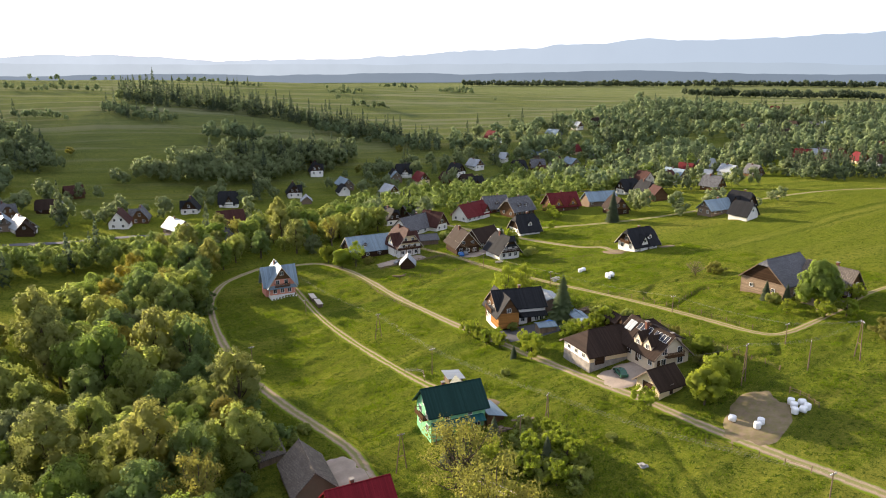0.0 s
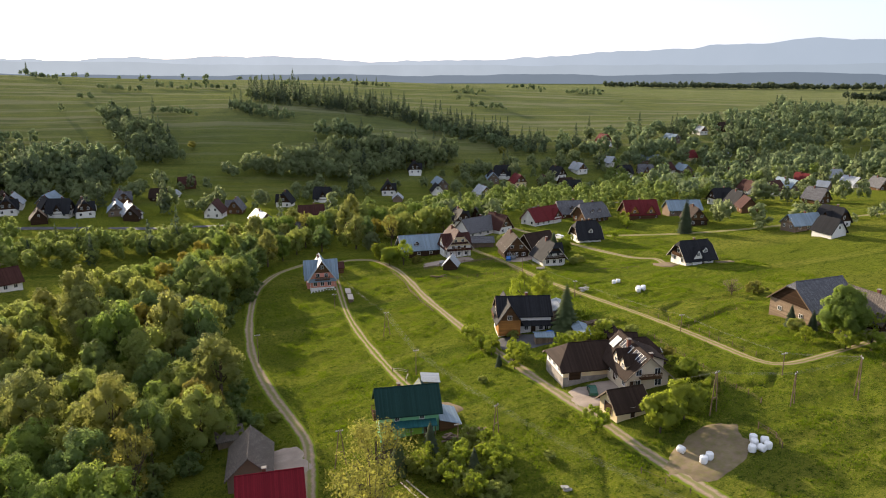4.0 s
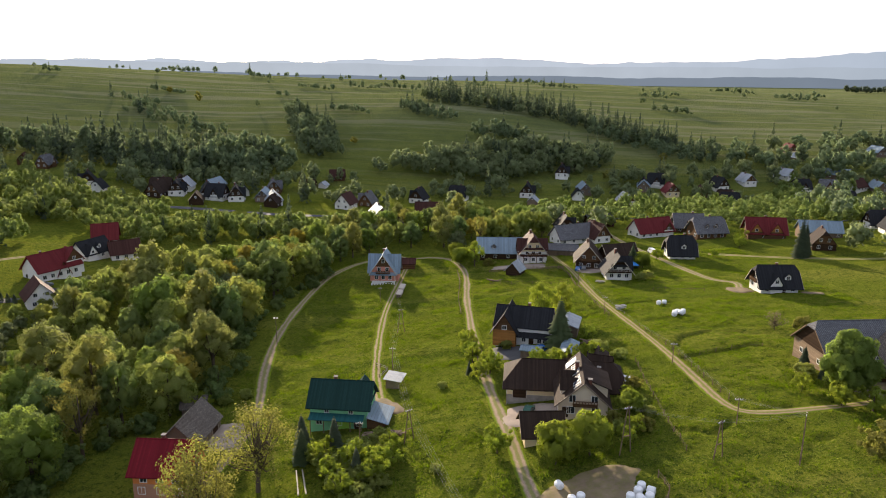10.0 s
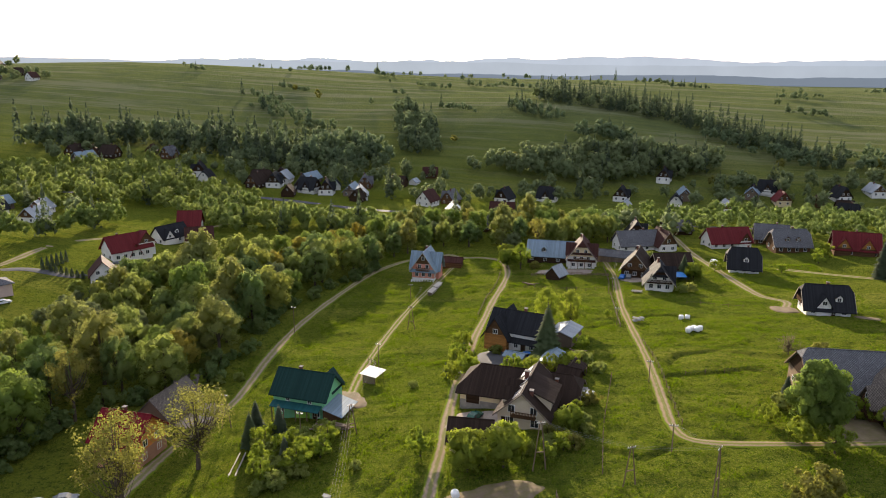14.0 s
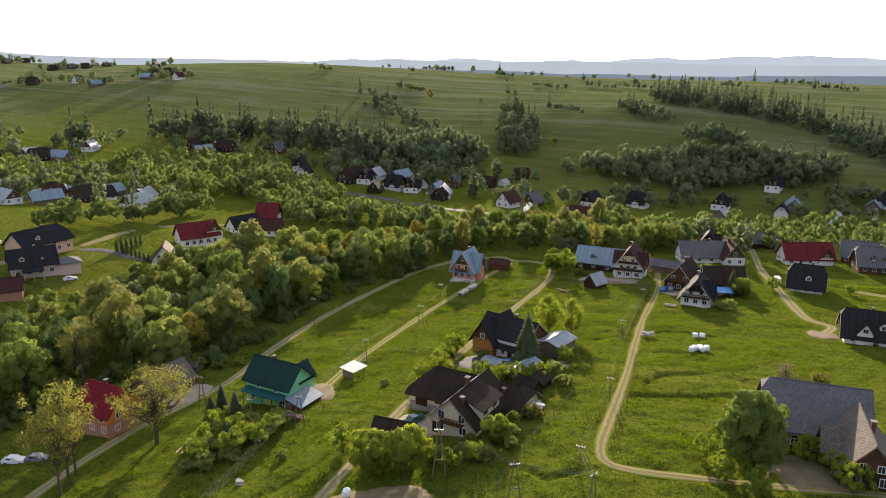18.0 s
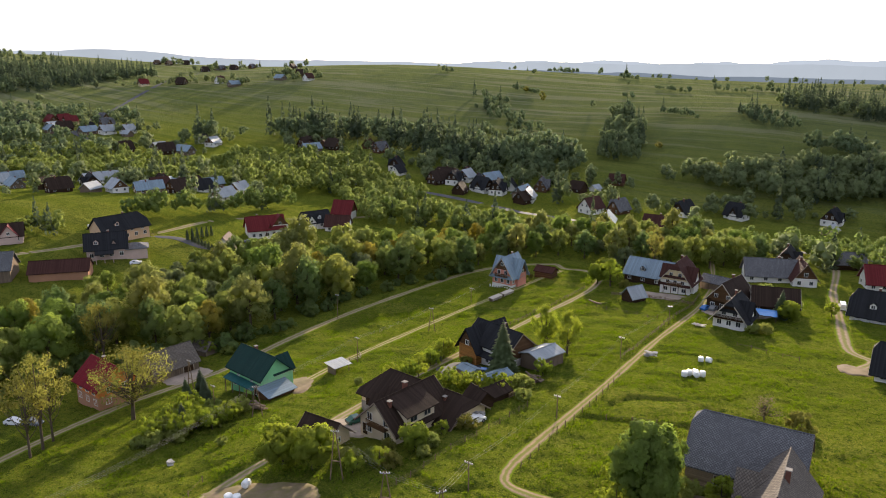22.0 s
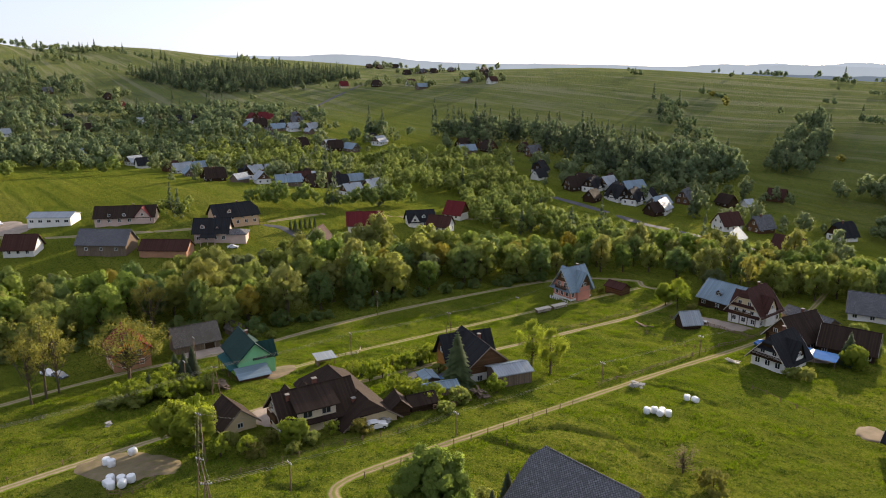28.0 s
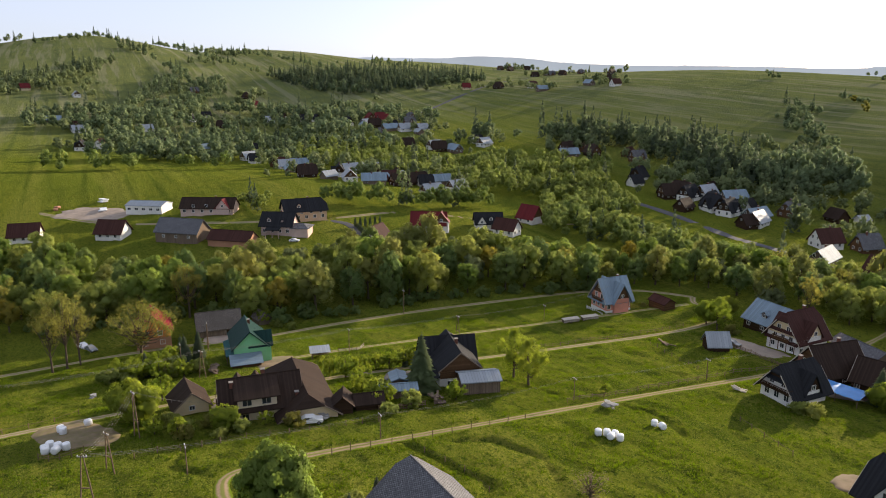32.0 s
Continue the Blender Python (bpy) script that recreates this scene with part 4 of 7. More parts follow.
# timber house with its shed
timber = building("timber_house", "honey-coloured log house with black roof over white plinth", 105.5, 149.8, -14, 13.4, 8.8, 4.9, 3.6, M_WHITE, M_ROOF_BLACK, 0.5, trim=M_TRIM_DARK, gable=M_WOOD, gable_from=2.8,
         windows=[("b", 3, 1.0, 1.1, 1.2), ("r", 2, 1.0, 1.1, 1.2, 0.5), ("l", 2, 1.0, 1.1, 1.2, 0.5), ("l", 2, 3.9, 1.0, 1.2, 0.35)], chimneys=[(1.0, 0.4, 0.8)],
         cross=[(-4.2, -1, 5.6, 4.2, 4.2, 6.2, M_WOOD_GOLD, M_ROOF_BLACK, M_WOOD, 0.8), (-4.2, 1, 5.0, 4.2, 4.0, 5.2, M_WOOD, M_ROOF_BLACK, M_WOOD, 0.8)], balconies=[("l", 0, 3.3, 5.0)], doors=[("f", 2.2, 1.1, 2.0)])
for u in (0.4, 4.2, 5.6):
    put_window(timber, u, -4.43, 0.9, 270, 0.9, 1.0)
part("pent_roof", Shape().slab([(-1.3, -5.9, 2.5), (6.9, -5.9, 2.5), (6.9, -4.42, 3.4), (-1.3, -4.42, 3.4)], [(0, 1, 2, 3)], 0.14), M_ROOF_BLACK, timber)
balcony(timber, -4.2, -4.25, 2.9, 270, 4.6, 1.0, M_WOOD_GOLD)
for u in (-5.6, -2.8):
    put_window(timber, u, -4.29, 0.7, 270, 1.0, 1.2, M_WOOD_DARK)
    put_window(timber, u, -4.29, 3.0, 270, 1.0, 1.3, M_WOOD_DARK)
building("lean_to_shed", "board shed with pale zinc roof", 116.2, 150.2, 74, 7.8, 5.6, 3.2, 0.9, M_WOOD_GREY, M_ROOF_METAL, 0.4, doors=[("r", 0, 2.4, 2.2)], category="shed", trim=False)
# green house
green = building("green_house", "mint green house with dark green sheet roof", 64.9, 113.6, -6, 11.6, 7.6, 5.2, 3.6, M_GREEN, M_ROOF_GREEN, 0.7,
         windows=[("f", 2, 3.5, 0.8, 1.1, 0.42), ("f", 3, 0.9, 1.1, 1.2, 0.7), ("l", 2, 0.9, 1.0, 1.2, 0.5), ("l", 2, 3.4, 1.0, 1.2, 0.45), ("l", 1, 5.6, 0.9, 1.0), ("b", 3, 0.9, 1.1, 1.2), ("b", 3, 3.4, 1.1, 1.2)],
         chimneys=[(-1.5, 0.5, 0.5)], cross=[(3.4, 1, 4.2, 5.3, 2.6, 4.9, M_GREEN, M_ROOF_GREEN)], balconies=[("l", 0, 3.2, 4.5)], doors=[("f", 3.6, 1.0, 2.0)], trim=M_ROOF_GREEN)
part("porch_roof", Shape().slab([(-5.8, -5.7, 2.7), (5.2, -5.7, 2.7), (5.2, -3.78, 3.35), (-5.8, -3.78, 3.35)], [(0, 1, 2, 3)], 0.12), M_ROOF_TEAL, green)
for u in (-5.4, -2.7, 0.0, 2.6, 4.8):
    part("porch_post", Shape().box(u - 0.08, -5.5, -1.2, u + 0.08, -5.34, 2.62), M_TIMBER, green)
part("lime_panel", Shape().box(-0.8, -3.88, 0.0, 2.4, -3.79, 2.55), M_LIME, green, "lime green wall panel")
part("lean_to_wall", Shape().add([(5.8, -4.6, -2.0), (9.6, -4.6, -2.0), (9.6, 2.0, -2.0), (5.8, 2.0, -2.0), (5.8, -4.6, 3.2), (9.6, -4.6, 2.2), (9.6, 2.0, 2.2), (5.8, 2.0, 3.2)],
                                 [(3, 2, 1, 0), (4, 5, 6, 7), (0, 1, 5, 4), (1, 2, 6, 5), (2, 3, 7, 6), (3, 0, 4, 7)]), M_WOOD, green)
part("lean_to_roof", Shape().slab([(5.82, -5.1, 3.42), (10.2, -5.1, 2.22), (10.2, 2.5, 2.22), (5.82, 2.5, 3.42)], [(0, 1, 2, 3)], 0.12), M_ROOF_BLUE, green)
# pink house
pink = building("pink_house", "tall salmon house with silver sheet roof and balconies", 63.8, 228.6, 87, 9.2, 8.0, 4.8, 5.7, M_PINK, M_ROOF_BLUE, 1.0, gable=M_WOOD, gable_from=6.2, base=M_WHITE, base_h=1.0,
         windows=[("l", 3, 1.6, 1.1, 1.3, 0.6), ("l", 2, 4.5, 1.1, 1.4, 0.35), ("l", 1, 7.6, 1.0, 1.1), ("f", 3, 1.6, 1.1, 1.3), ("b", 3, 1.6, 1.1, 1.3), ("r", 2, 1.6, 1.1, 1.3, 0.5), ("r", 2, 4.4, 1.1, 1.3, 0.4)],
         cross=[(0.5, -1, 5.4, 4.9, 4.7, 5.0, M_PINK, M_ROOF_BLUE, M_WOOD, 0.9), (0.5, 1, 5.4, 4.9, 4.7, 5.0, M_PINK, M_ROOF_BLUE, M_WOOD, 0.9)], balconies=[("l", 0, 3.9, 5.0)], chimneys=[(2.5, 0.6, 0.4)])
for y0, y1 in ((-4.95, -3.9), (4.95, 3.9)):
    part("skirt_roof", Shape().slab([(-5.3, y0, 3.3), (5.3, y0, 3.3), (5.3, y1, 4.3), (-5.3, y1, 4.3)] if y0 < 0 else [(5.3, y0, 3.3), (-5.3, y0, 3.3), (-5.3, y1, 4.3), (5.3, y1, 4.3)], [(0, 1, 2, 3)], 0.14), M_ROOF_BLUE, pink)
part("skirt_roof", Shape().slab([(-5.6, 4.95, 3.3), (-5.6, -4.95, 3.3), (-4.55, -3.9, 4.2), (-4.55, 3.9, 4.2)], [(0, 1, 2, 3)], 0.14), M_ROOF_BLUE, pink)
for k in range(9):
    part("picket", Shape().box(-6.3, -4.4 + 1.0 * k, -1.4, -6.2, -3.9 + 1.0 * k, 0.7), M_FRAME, pink)
# cream house with its grey barn
cream = building("cream_house", "cream guest house with dark red half-hipped roof and timber bands", 118.5, 245.5, 90, 11.0, 9.5, 4.6, 6.0, M_WHITE, M_ROOF_DARKRED, 1.0, (0.3, 0.3), gable=M_CREAM, gable_from=4.6,
         windows=[("l", 3, 1.0, 1.1, 1.2, 0.6), ("l", 3, 3.6, 1.0, 1.1, 0.5), ("l", 2, 6.0, 1.0, 1.1, 0.3), ("f", 3, 1.0, 1.1, 1.2), ("f", 3, 3.0, 1.0, 1.1), ("b", 3, 1.0, 1.1, 1.2)],
         chimneys=[(2.0, 0.5, 0.7)], cross=[(-0.5, -1, 5.0, 5.2, 3.4, 5.4, M_WHITE, M_ROOF_DARKRED, M_CREAM), (-0.5, 1, 5.0, 5.2, 3.4, 5.4, M_WHITE, M_ROOF_DARKRED, M_CREAM)], balconies=[("l", 0, 3.3, 5.0)])
for zs, half in ((3.0, 5.0), (5.6, 4.1)):
    part("skirt_roof", Shape().slab([(-6.5, half, zs), (-6.5, -half, zs), (-5.5, -half, zs + 0.55), (-5.5, half, zs + 0.55)], [(0, 1, 2, 3)], 0.12), M_ROOF_DARKRED, cream)
for v in (-3.6, -1.2, 1.2, 3.6):
    part("timber_band", Shape().box(-5.6, v - 0.1, 0.1, -5.5, v + 0.1, 2.9), M_WOOD, cream)
building("zinc_barn", "long low barn with blue-grey sheet roof", 107.5, 254, -2, 18, 10.5, 3.2, 4.4, M_WOOD_DARK, M_ROOF_BLUE, 0.7, windows=[("f", 4, 1.0, 1.1, 0.9)], dormers=[(-3, -1)], category="barn")
# white chalet, dark-brown pair
chalet = building("white_chalet", "white chalet with black roof and half-timbered gable", 143.0, 212.3, 88, 9.8, 8.2, 3.2, 5.0, M_WHITE, M_ROOF_BLACK, 1.1, (0.25, 0.25), gable=M_WOOD_DARK, gable_from=4.9,
         windows=[("l", 3, 1.0, 1.1, 1.3, 0.6), ("l", 2, 3.8, 1.0, 1.2, 0.35), ("f", 3, 1.0, 1.1, 1.2), ("b", 3, 1.0, 1.1, 1.2), ("r", 2, 1.0, 1.1, 1.2, 0.5)], chimneys=[(1.5, 0.4, 0.9)], 
         cross=[(0, -1, 4.2, 3.5, 3.6, 4.6, M_WHITE, M_ROOF_BLACK, M_WOOD_DARK)])
balcony(chalet, -4.9, 0, 2.9, 180, 7.6, 1.1, M_WOOD_DARK)
part("pent_roof", Shape().slab([(-5.9, 3.0, 4.9), (-5.9, -3.0, 4.9), (-4.9, -2.6, 5.45), (-4.9, 2.6, 5.45)], [(0, 1, 2, 3)], 0.12), M_ROOF_BLACK, chalet)
building("brown_chalet", "dark brown timber chalet with dark brown roof", 137.5, 232.0, 80, 12, 9, 3.4, 5.2, M_WOOD_DARK, M_ROOF_BROWN, 0.9, gable=M_WOOD, windows=[("l", 3, 1.0, 1.1, 1.2, 0.6), ("l", 2, 3.9, 1.0, 1.1, 0.4), ("f", 3, 1.0, 1.1, 1.2)], balconies=[("l", 0, 3.3, 5.5)], chimneys=[(2, 0.5, 0.8)])
building("dark_barn", "dark timber barn with dark brown roof", 149.0, 235.5, 16, 12.0, 8.4, 2.9, 4.0, M_WOOD_DARK, M_ROOF_BROWN, 0.7, windows=[("f", 3, 1.0, 1.0, 0.9)], doors=[("f", 2.5, 2.4, 2.3)], category="barn")
building("shingled_house", "tall black-shingled house with white dormer", 173.6, 241.5, -4, 9.4, 9, 2.7, 5.5, M_WHITE, M_ROOF_BLACK, 1.0, (0.35, 0.35), gable=M_WOOD_DARK, windows=[("f", 3, 0.9, 1.0, 1.2, 0.6), ("b", 3, 0.9, 1.0, 1.2, 0.6), ("l", 2, 0.9, 1, 1.2, 0.5)], chimneys=[(1.2, 0.3, 0.8)], dormers=[(0.5, -1)])
building("black_chalet", "white chalet with black roof standing alone on grass", 183.6, 185.6, 0, 10.8, 8.4, 2.9, 4.7, M_WHITE, M_ROOF_BLACK, 1.1, (0.25, 0.25), gable=M_WOOD_DARK,
         windows=[("f", 4, 0.9, 1.0, 1.3, 0.7), ("b", 3, 0.9, 1.0, 1.3), ("l", 2, 0.9, 1.1, 1.3, 0.5), ("l", 1, 3.7, 1.2, 1.3), ("r", 2, 0.9, 1.1, 1.3, 0.5)], chimneys=[(0.3, 0.3, 0.6)], dormers=[(2.5, -1)], cross=[(-1.3, -1, 3.4, 3.2, 2.6, 4.7, M_WHITE, M_ROOF_BLACK, M_WHITE)], balconies=[("l", 0, 2.9, 4.5)], doors=[("f", 1.2, 1.0, 2.1)])
# the old barn with its porch wing
building("old_barn", "large weathered log barn with grey slate roof", 166.4, 115.8, 3, 14.6, 12.6, 3.8, 5.2, M_WOOD_OLD, M_ROOF_SLATE, 0.6, (0.22, 0.0), windows=[("l", 2, 1.2, 0.9, 0.9, 0.5), ("f", 2, 1.2, 0.9, 0.9, 0.4)], doors=[("f", -2, 2.8, 2.6)], category="barn", gable=M_WOOD_DARK, trim=M_TIMBER)
building("log_cottage", "brown log cottage with mossy shingled roof", 172.4, 105.6, 93, 12.0, 7.4, 2.9, 4.3, M_WOOD_DARK, M_ROOF_OLD, 0.8, windows=[("l", 2, 0.9, 1.0, 1.2, 0.45), ("l", 2, 3.0, 0.8, 1.0, 0.3), ("b", 3, 0.9, 1.0, 1.2), ("f", 2, 0.9, 1.0, 1.2)], chimneys=[(-1.0, -0.5, 0.9)], gable=M_WOOD, cross=[(1.0, 1, 4.0, 3.0, 2.6, 5.2, M_WOOD, M_ROOF_OLD)], trim=M_TIMBER)
# red house and its grey barn
building("red_house", "orange house with bright red sheet roof", 36.8, 93.8, -3, 9.4, 8.6, 5.0, 3.8, M_ORANGE, M_ROOF_RED, 0.8, base=M_CLAY, base_h=2.6, dz=0.6,
         windows=[("f", 3, 3.0, 1.1, 1.1, 0.6), ("f", 3, 0.7, 1.2, 1.3, 0.7), ("r", 2, 0.7, 1.1, 1.2, 0.5), ("r", 2, 3.2, 1.1, 1.2, 0.4), ("l", 2, 3.0, 1.1, 1.2, 0.5)], chimneys=[(-0.8, 0.6, 0.6)], trim=M_ROOF_RED)
building("grey_barn", "old board barn with sagging grey shingle roof", 34.2, 111.4, 85, 11.6, 7.6, 2.6, 3.7, M_WOOD_GREY, M_ROOF_OLD, 0.5, doors=[("f", 3, 2.6, 2.3)], category="barn", trim=False)
building("roofed_hut", "small open hut under a pale zinc roof", 110.4, 225.0, 62, 5.4, 5.0, 1.9, 2.7, M_WOOD_DARK, M_ROOF_METAL, 0.5, category="hut", trim=False)
# western hamlet
building("long_house", "long rose-plastered house with brown roof and red cross gable", -104.5, 132.0, 62, 24, 9.5, 3.2, 3.8, M_ROSE, M_ROOF_BROWN, 0.7, windows=[("f", 6, 0.9, 1.2, 1.3, 0.85), ("f", 3, 3.4, 1.0, 1.0, 0.5)], chimneys=[(3, 0.5, 0.6)], cross=[(7.5, -1, 6.0, 3.4, 3.6, 5.4, M_ROSE, M_ROOF_MAROON)], trim=False)
building("white_hall", "white industrial hall with pale flat-pitched roof", -125.5, 107.5, 55, 18, 10, 3.6, 1.4, M_WHITE, M_ROOF_METAL, 0.3, windows=[("f", 5, 1.4, 1.6, 1.0, 0.8)], category="hall", trim=False)
building("orange_house", "large peach-plastered house with hipped black roof", -77.0, 168.5, 87, 18.5, 10.5, 4.6, 4.4, M_PEACH, M_ROOF_BLACK, 0.8, (0.0, 0.45), windows=[("f", 5, 0.9, 1.2, 1.3, 0.8), ("f", 4, 3.1, 1.0, 1.0, 0.7), ("r", 3, 0.9, 1.2, 1.2, 0.6), ("l", 2, 0.9, 1.2, 1.3, 0.5)], dormers=[(-3, -1)], cross=[(2.2, -1, 5.4, 0.6, 4.6, 3.4, M_PEACH, M_ROOF_BLACK)], chimneys=[(2, 0.5, 0.6)], trim=False)
new_house = building("new_house", "pale rose house with black roofs, porch and low annex", -61.5, 153.5, 58, 13, 10, 4.2, 4.4, M_ROSE, M_ROOF_BLACK, 0.9, windows=[("f", 4, 0.9, 1.2, 1.3, 0.75), ("l", 2, 0.9, 1.2, 1.3, 0.5), ("l", 1, 4.4, 1.4, 1.3, 0.5)], cross=[(2.6, -1, 5.4, 2.2, 4.4, 4.0, M_ROSE, M_ROOF_BLACK)], dormers=[(-3.2, -1)], chimneys=[(1, 0.5, 0.6)], trim=False)
part("porch_roof", Shape().slab([(-3.8, -8.6, 2.5), (2.4, -8.6, 2.5), (2.4, -4.9, 3.5), (-3.8, -4.9, 3.5)], [(0, 1, 2, 3)], 0.2), M_ROOF_BLACK, new_house)
for u in (-3.5, -0.7, 2.1):
    part("porch_post", Shape().box(u - 0.12, -8.4, -1.2, u + 0.12, -8.16, 2.5), M_ROSE, new_house)
part("annex", Shape().box(6.45, -5.0, -1.2, 13.5, 2.8, 2.9), M_ROSE, new_house)
part("annex_roof", Shape().slab([(6.0, -5.7, 2.85), (14.2, -5.7, 2.85), (14.2, 3.4, 2.85), (6.0, 3.4, 2.85), (6.4, -1.1, 4.3), (10.6, -1.1, 4.3)], [(0, 1, 5, 4), (1, 2, 5), (2, 3, 4, 5), (3, 0, 4)], 0.16), M_ROOF_SLATE, new_house)
building("brown_barn", "large brown board barn with grey roof", -71.0, 115.5, 50, 19, 10, 4.0, 4.6, M_WOOD_GREY, M_ROOF_SLATE, 0.6, windows=[("f", 3, 1.5, 1.0, 1.0, 0.6)], category="barn", trim=False)
building("rusty_barn", "low barn with rust-red roof", -54.0, 132.5, 50, 18, 8, 2.8, 3.0, M_CLAY, M_ROOF_DARKRED, 0.5, category="barn", trim=False)
building("red_villa", "large white villa with crimson roof and twin gables", -50.5, 218.5, 60, 15, 9.5, 4.2, 4.6, M_WHITE, M_ROOF_MAROON, 0.8, windows=[("f", 5, 0.9, 1.2, 1.3, 0.75), ("f", 4, 3.0, 1.0, 1.0, 0.6), ("l", 2, 0.9, 1.2, 1.3, 0.5)], cross=[(1.4, -1, 4.4, 1.6, 4.2, 4.6, M_WHITE, M_ROOF_MAROON, M_WOOD), (5.8, -1, 6.6, 5.2, 4.2, 4.2, M_WHITE, M_ROOF_MAROON, M_WOOD)], chimneys=[(-3, 0.5, 0.6)], trim=False)
building("black_villa", "white villa with black roof and two gables", -52.5, 250.5, 68, 12.5, 8.5, 3.2, 4.2, M_WHITE, M_ROOF_BLACK, 0.8, windows=[("f", 4, 0.9, 1.2, 1.3, 0.75), ("l", 2, 0.9, 1.2, 1.3, 0.5)], dormers=[(1, -1)], cross=[(-3.5, -1, 4.5, 3.0, 3.4, 4.8, M_WHITE, M_ROOF_BLACK)], trim=False)
building("villa_barn", "white gabled house with dark red roof beside the black-roofed villa", -41.0, 254.0, 30, 10.5, 8, 3.2, 4.0, M_WHITE, M_ROOF_DARKRED, 0.7, windows=[("f", 3, 0.9, 1.1, 1.2, 0.6), ("r", 2, 0.9, 1.1, 1.2, 0.5)], trim=False)
building("red_cottage", "small red-roofed cottage by the wood", -60.0, 279.0, 20, 9.5, 8.5, 3.2, 5.4, M_WHITE, M_ROOF_MAROON, 0.8, windows=[("f", 2, 0.9, 1.1, 1.2, 0.5), ("l", 2, 0.9, 1.1, 1.2, 0.5)], gable=M_WOOD, trim=False)
building("dark_cottage", "dark-roofed cottage among trees", -90.5, 90.0, 58, 11, 9, 3.0, 4.4, M_WHITE, M_ROOF_DARKRED, 0.8, windows=[("f", 3, 0.9, 1.1, 1.2, 0.6)], trim=False)
building("dark_cottage", "dark-roofed cottage among trees", -104.5, 57.0, 80, 11, 9, 3.0, 4.2, M_WHITE, M_ROOF_DARKRED, 0.8, windows=[("f", 3, 0.9, 1.1, 1.2, 0.6)], trim=False)
building("thuja_house", "white house with red roof beside clipped thujas", -38.5, 188.5, 128, 9.5, 8, 3.4, 4.4, M_WHITE, M_ROOF_DARKRED, 0.7, windows=[("f", 2, 0.9, 1.1, 1.2, 0.5), ("l", 2, 0.9, 1.1, 1.2, 0.5), ("l", 2, 3.6, 1.0, 1.1, 0.4)], trim=False)

# the row behind the white chalet
building("grey_roofed_house", "long white farmhouse with weathered grey sheet roof", 140, 279, 22, 17, 9.5, 3.0, 4.6, M_WHITE, M_ROOF_SLATE, 0.8, windows=[("f", 4, 0.9, 1.1, 1.2, 0.8), ("l", 2, 0.9, 1.1, 1.2, 0.5)], chimneys=[(2.5, 0.5, 0.7)], trim=M_TRIM_DARK)
building("red_gabled_house", "white house with dark red gabled roof beside the drive", 150, 279, 112, 10, 7.5, 3.2, 5.0, M_WHITE, M_ROOF_DARKRED, 0.9, gable=M_WOOD, windows=[("l", 2, 0.9, 1.1, 1.2, 0.5), ("l", 1, 3.8, 1.1, 1.2), ("f", 3, 0.9, 1.1, 1.2)], chimneys=[(1.5, 0.4, 0.7)], trim=M_TRIM_DARK)
building("long_red_house", "long white house with maroon sheet roof in a garden", 176, 289, 20, 17, 9.5, 3.0, 4.8, M_WHITE, M_ROOF_MAROON, 0.8, windows=[("f", 5, 0.9, 1.1, 1.2, 0.8), ("l", 2, 0.9, 1.1, 1.2, 0.5)], cross=[(5.5, -1, 5.0, 3.2, 3.6, 5.2, M_WHITE, M_ROOF_MAROON, M_WOOD)], chimneys=[(-2, 0.5, 0.7)], trim=M_TRIM_DARK)
building("grey_field_barn", "low timber barn with grey sheet roof at the wood", 159, 318, 20, 13, 8, 2.8, 3.6, M_WOOD_DARK, M_ROOF_SLATE, 0.6, windows=[("f", 2, 1.0, 1.0, 0.9)], category="barn", trim=False)
building("log_villa", "brown log villa with slate roof and pale bands", 198, 282, 8, 13, 10, 3.4, 5.2, M_WOOD, M_ROOF_SLATE, 0.9, (0.25, 0.25), windows=[("f", 4, 0.9, 1.1, 1.2, 0.7), ("l", 2, 0.9, 1.1, 1.2, 0.5)], dormers=[(-2, -1), (2, -1)], chimneys=[(1, 0.4, 0.7)], trim=M_TRIM)
building("maroon_house", "large house with maroon roof and twin gables", 220, 276, -8, 15, 10, 3.2, 5.2, M_WOOD, M_ROOF_MAROON, 0.9, windows=[("f", 4, 0.9, 1.1, 1.2, 0.8)], cross=[(-4.5, -1, 5.0, 3.4, 3.6, 5.4, M_WOOD, M_ROOF_MAROON, M_WOOD_GOLD), (3.5, -1, 5.0, 3.4, 3.6, 5.4, M_WOOD, M_ROOF_MAROON, M_WOOD_GOLD)], chimneys=[(0, 0.5, 0.7)], trim=M_TRIM_DARK)
building("veranda_house", "timber house with grey roof and glazed white veranda", 195, 298, -6, 12, 9, 3.2, 4.8, M_WOOD, M_ROOF_SLATE, 0.9, windows=[("f", 3, 0.9, 1.2, 1.3, 0.7)], dormers=[(0, -1)], chimneys=[(2, 0.5, 0.7)], trim=M_TRIM)
building("blue_roofed_barn", "long barn with blue-grey sheet roof by the spruces", 241, 272, -10, 16, 8, 3.0, 3.6, M_WOOD_GREY, M_ROOF_BLUE, 0.6, windows=[("f", 3, 1.0, 1.0, 0.9)], category="barn", trim=False)

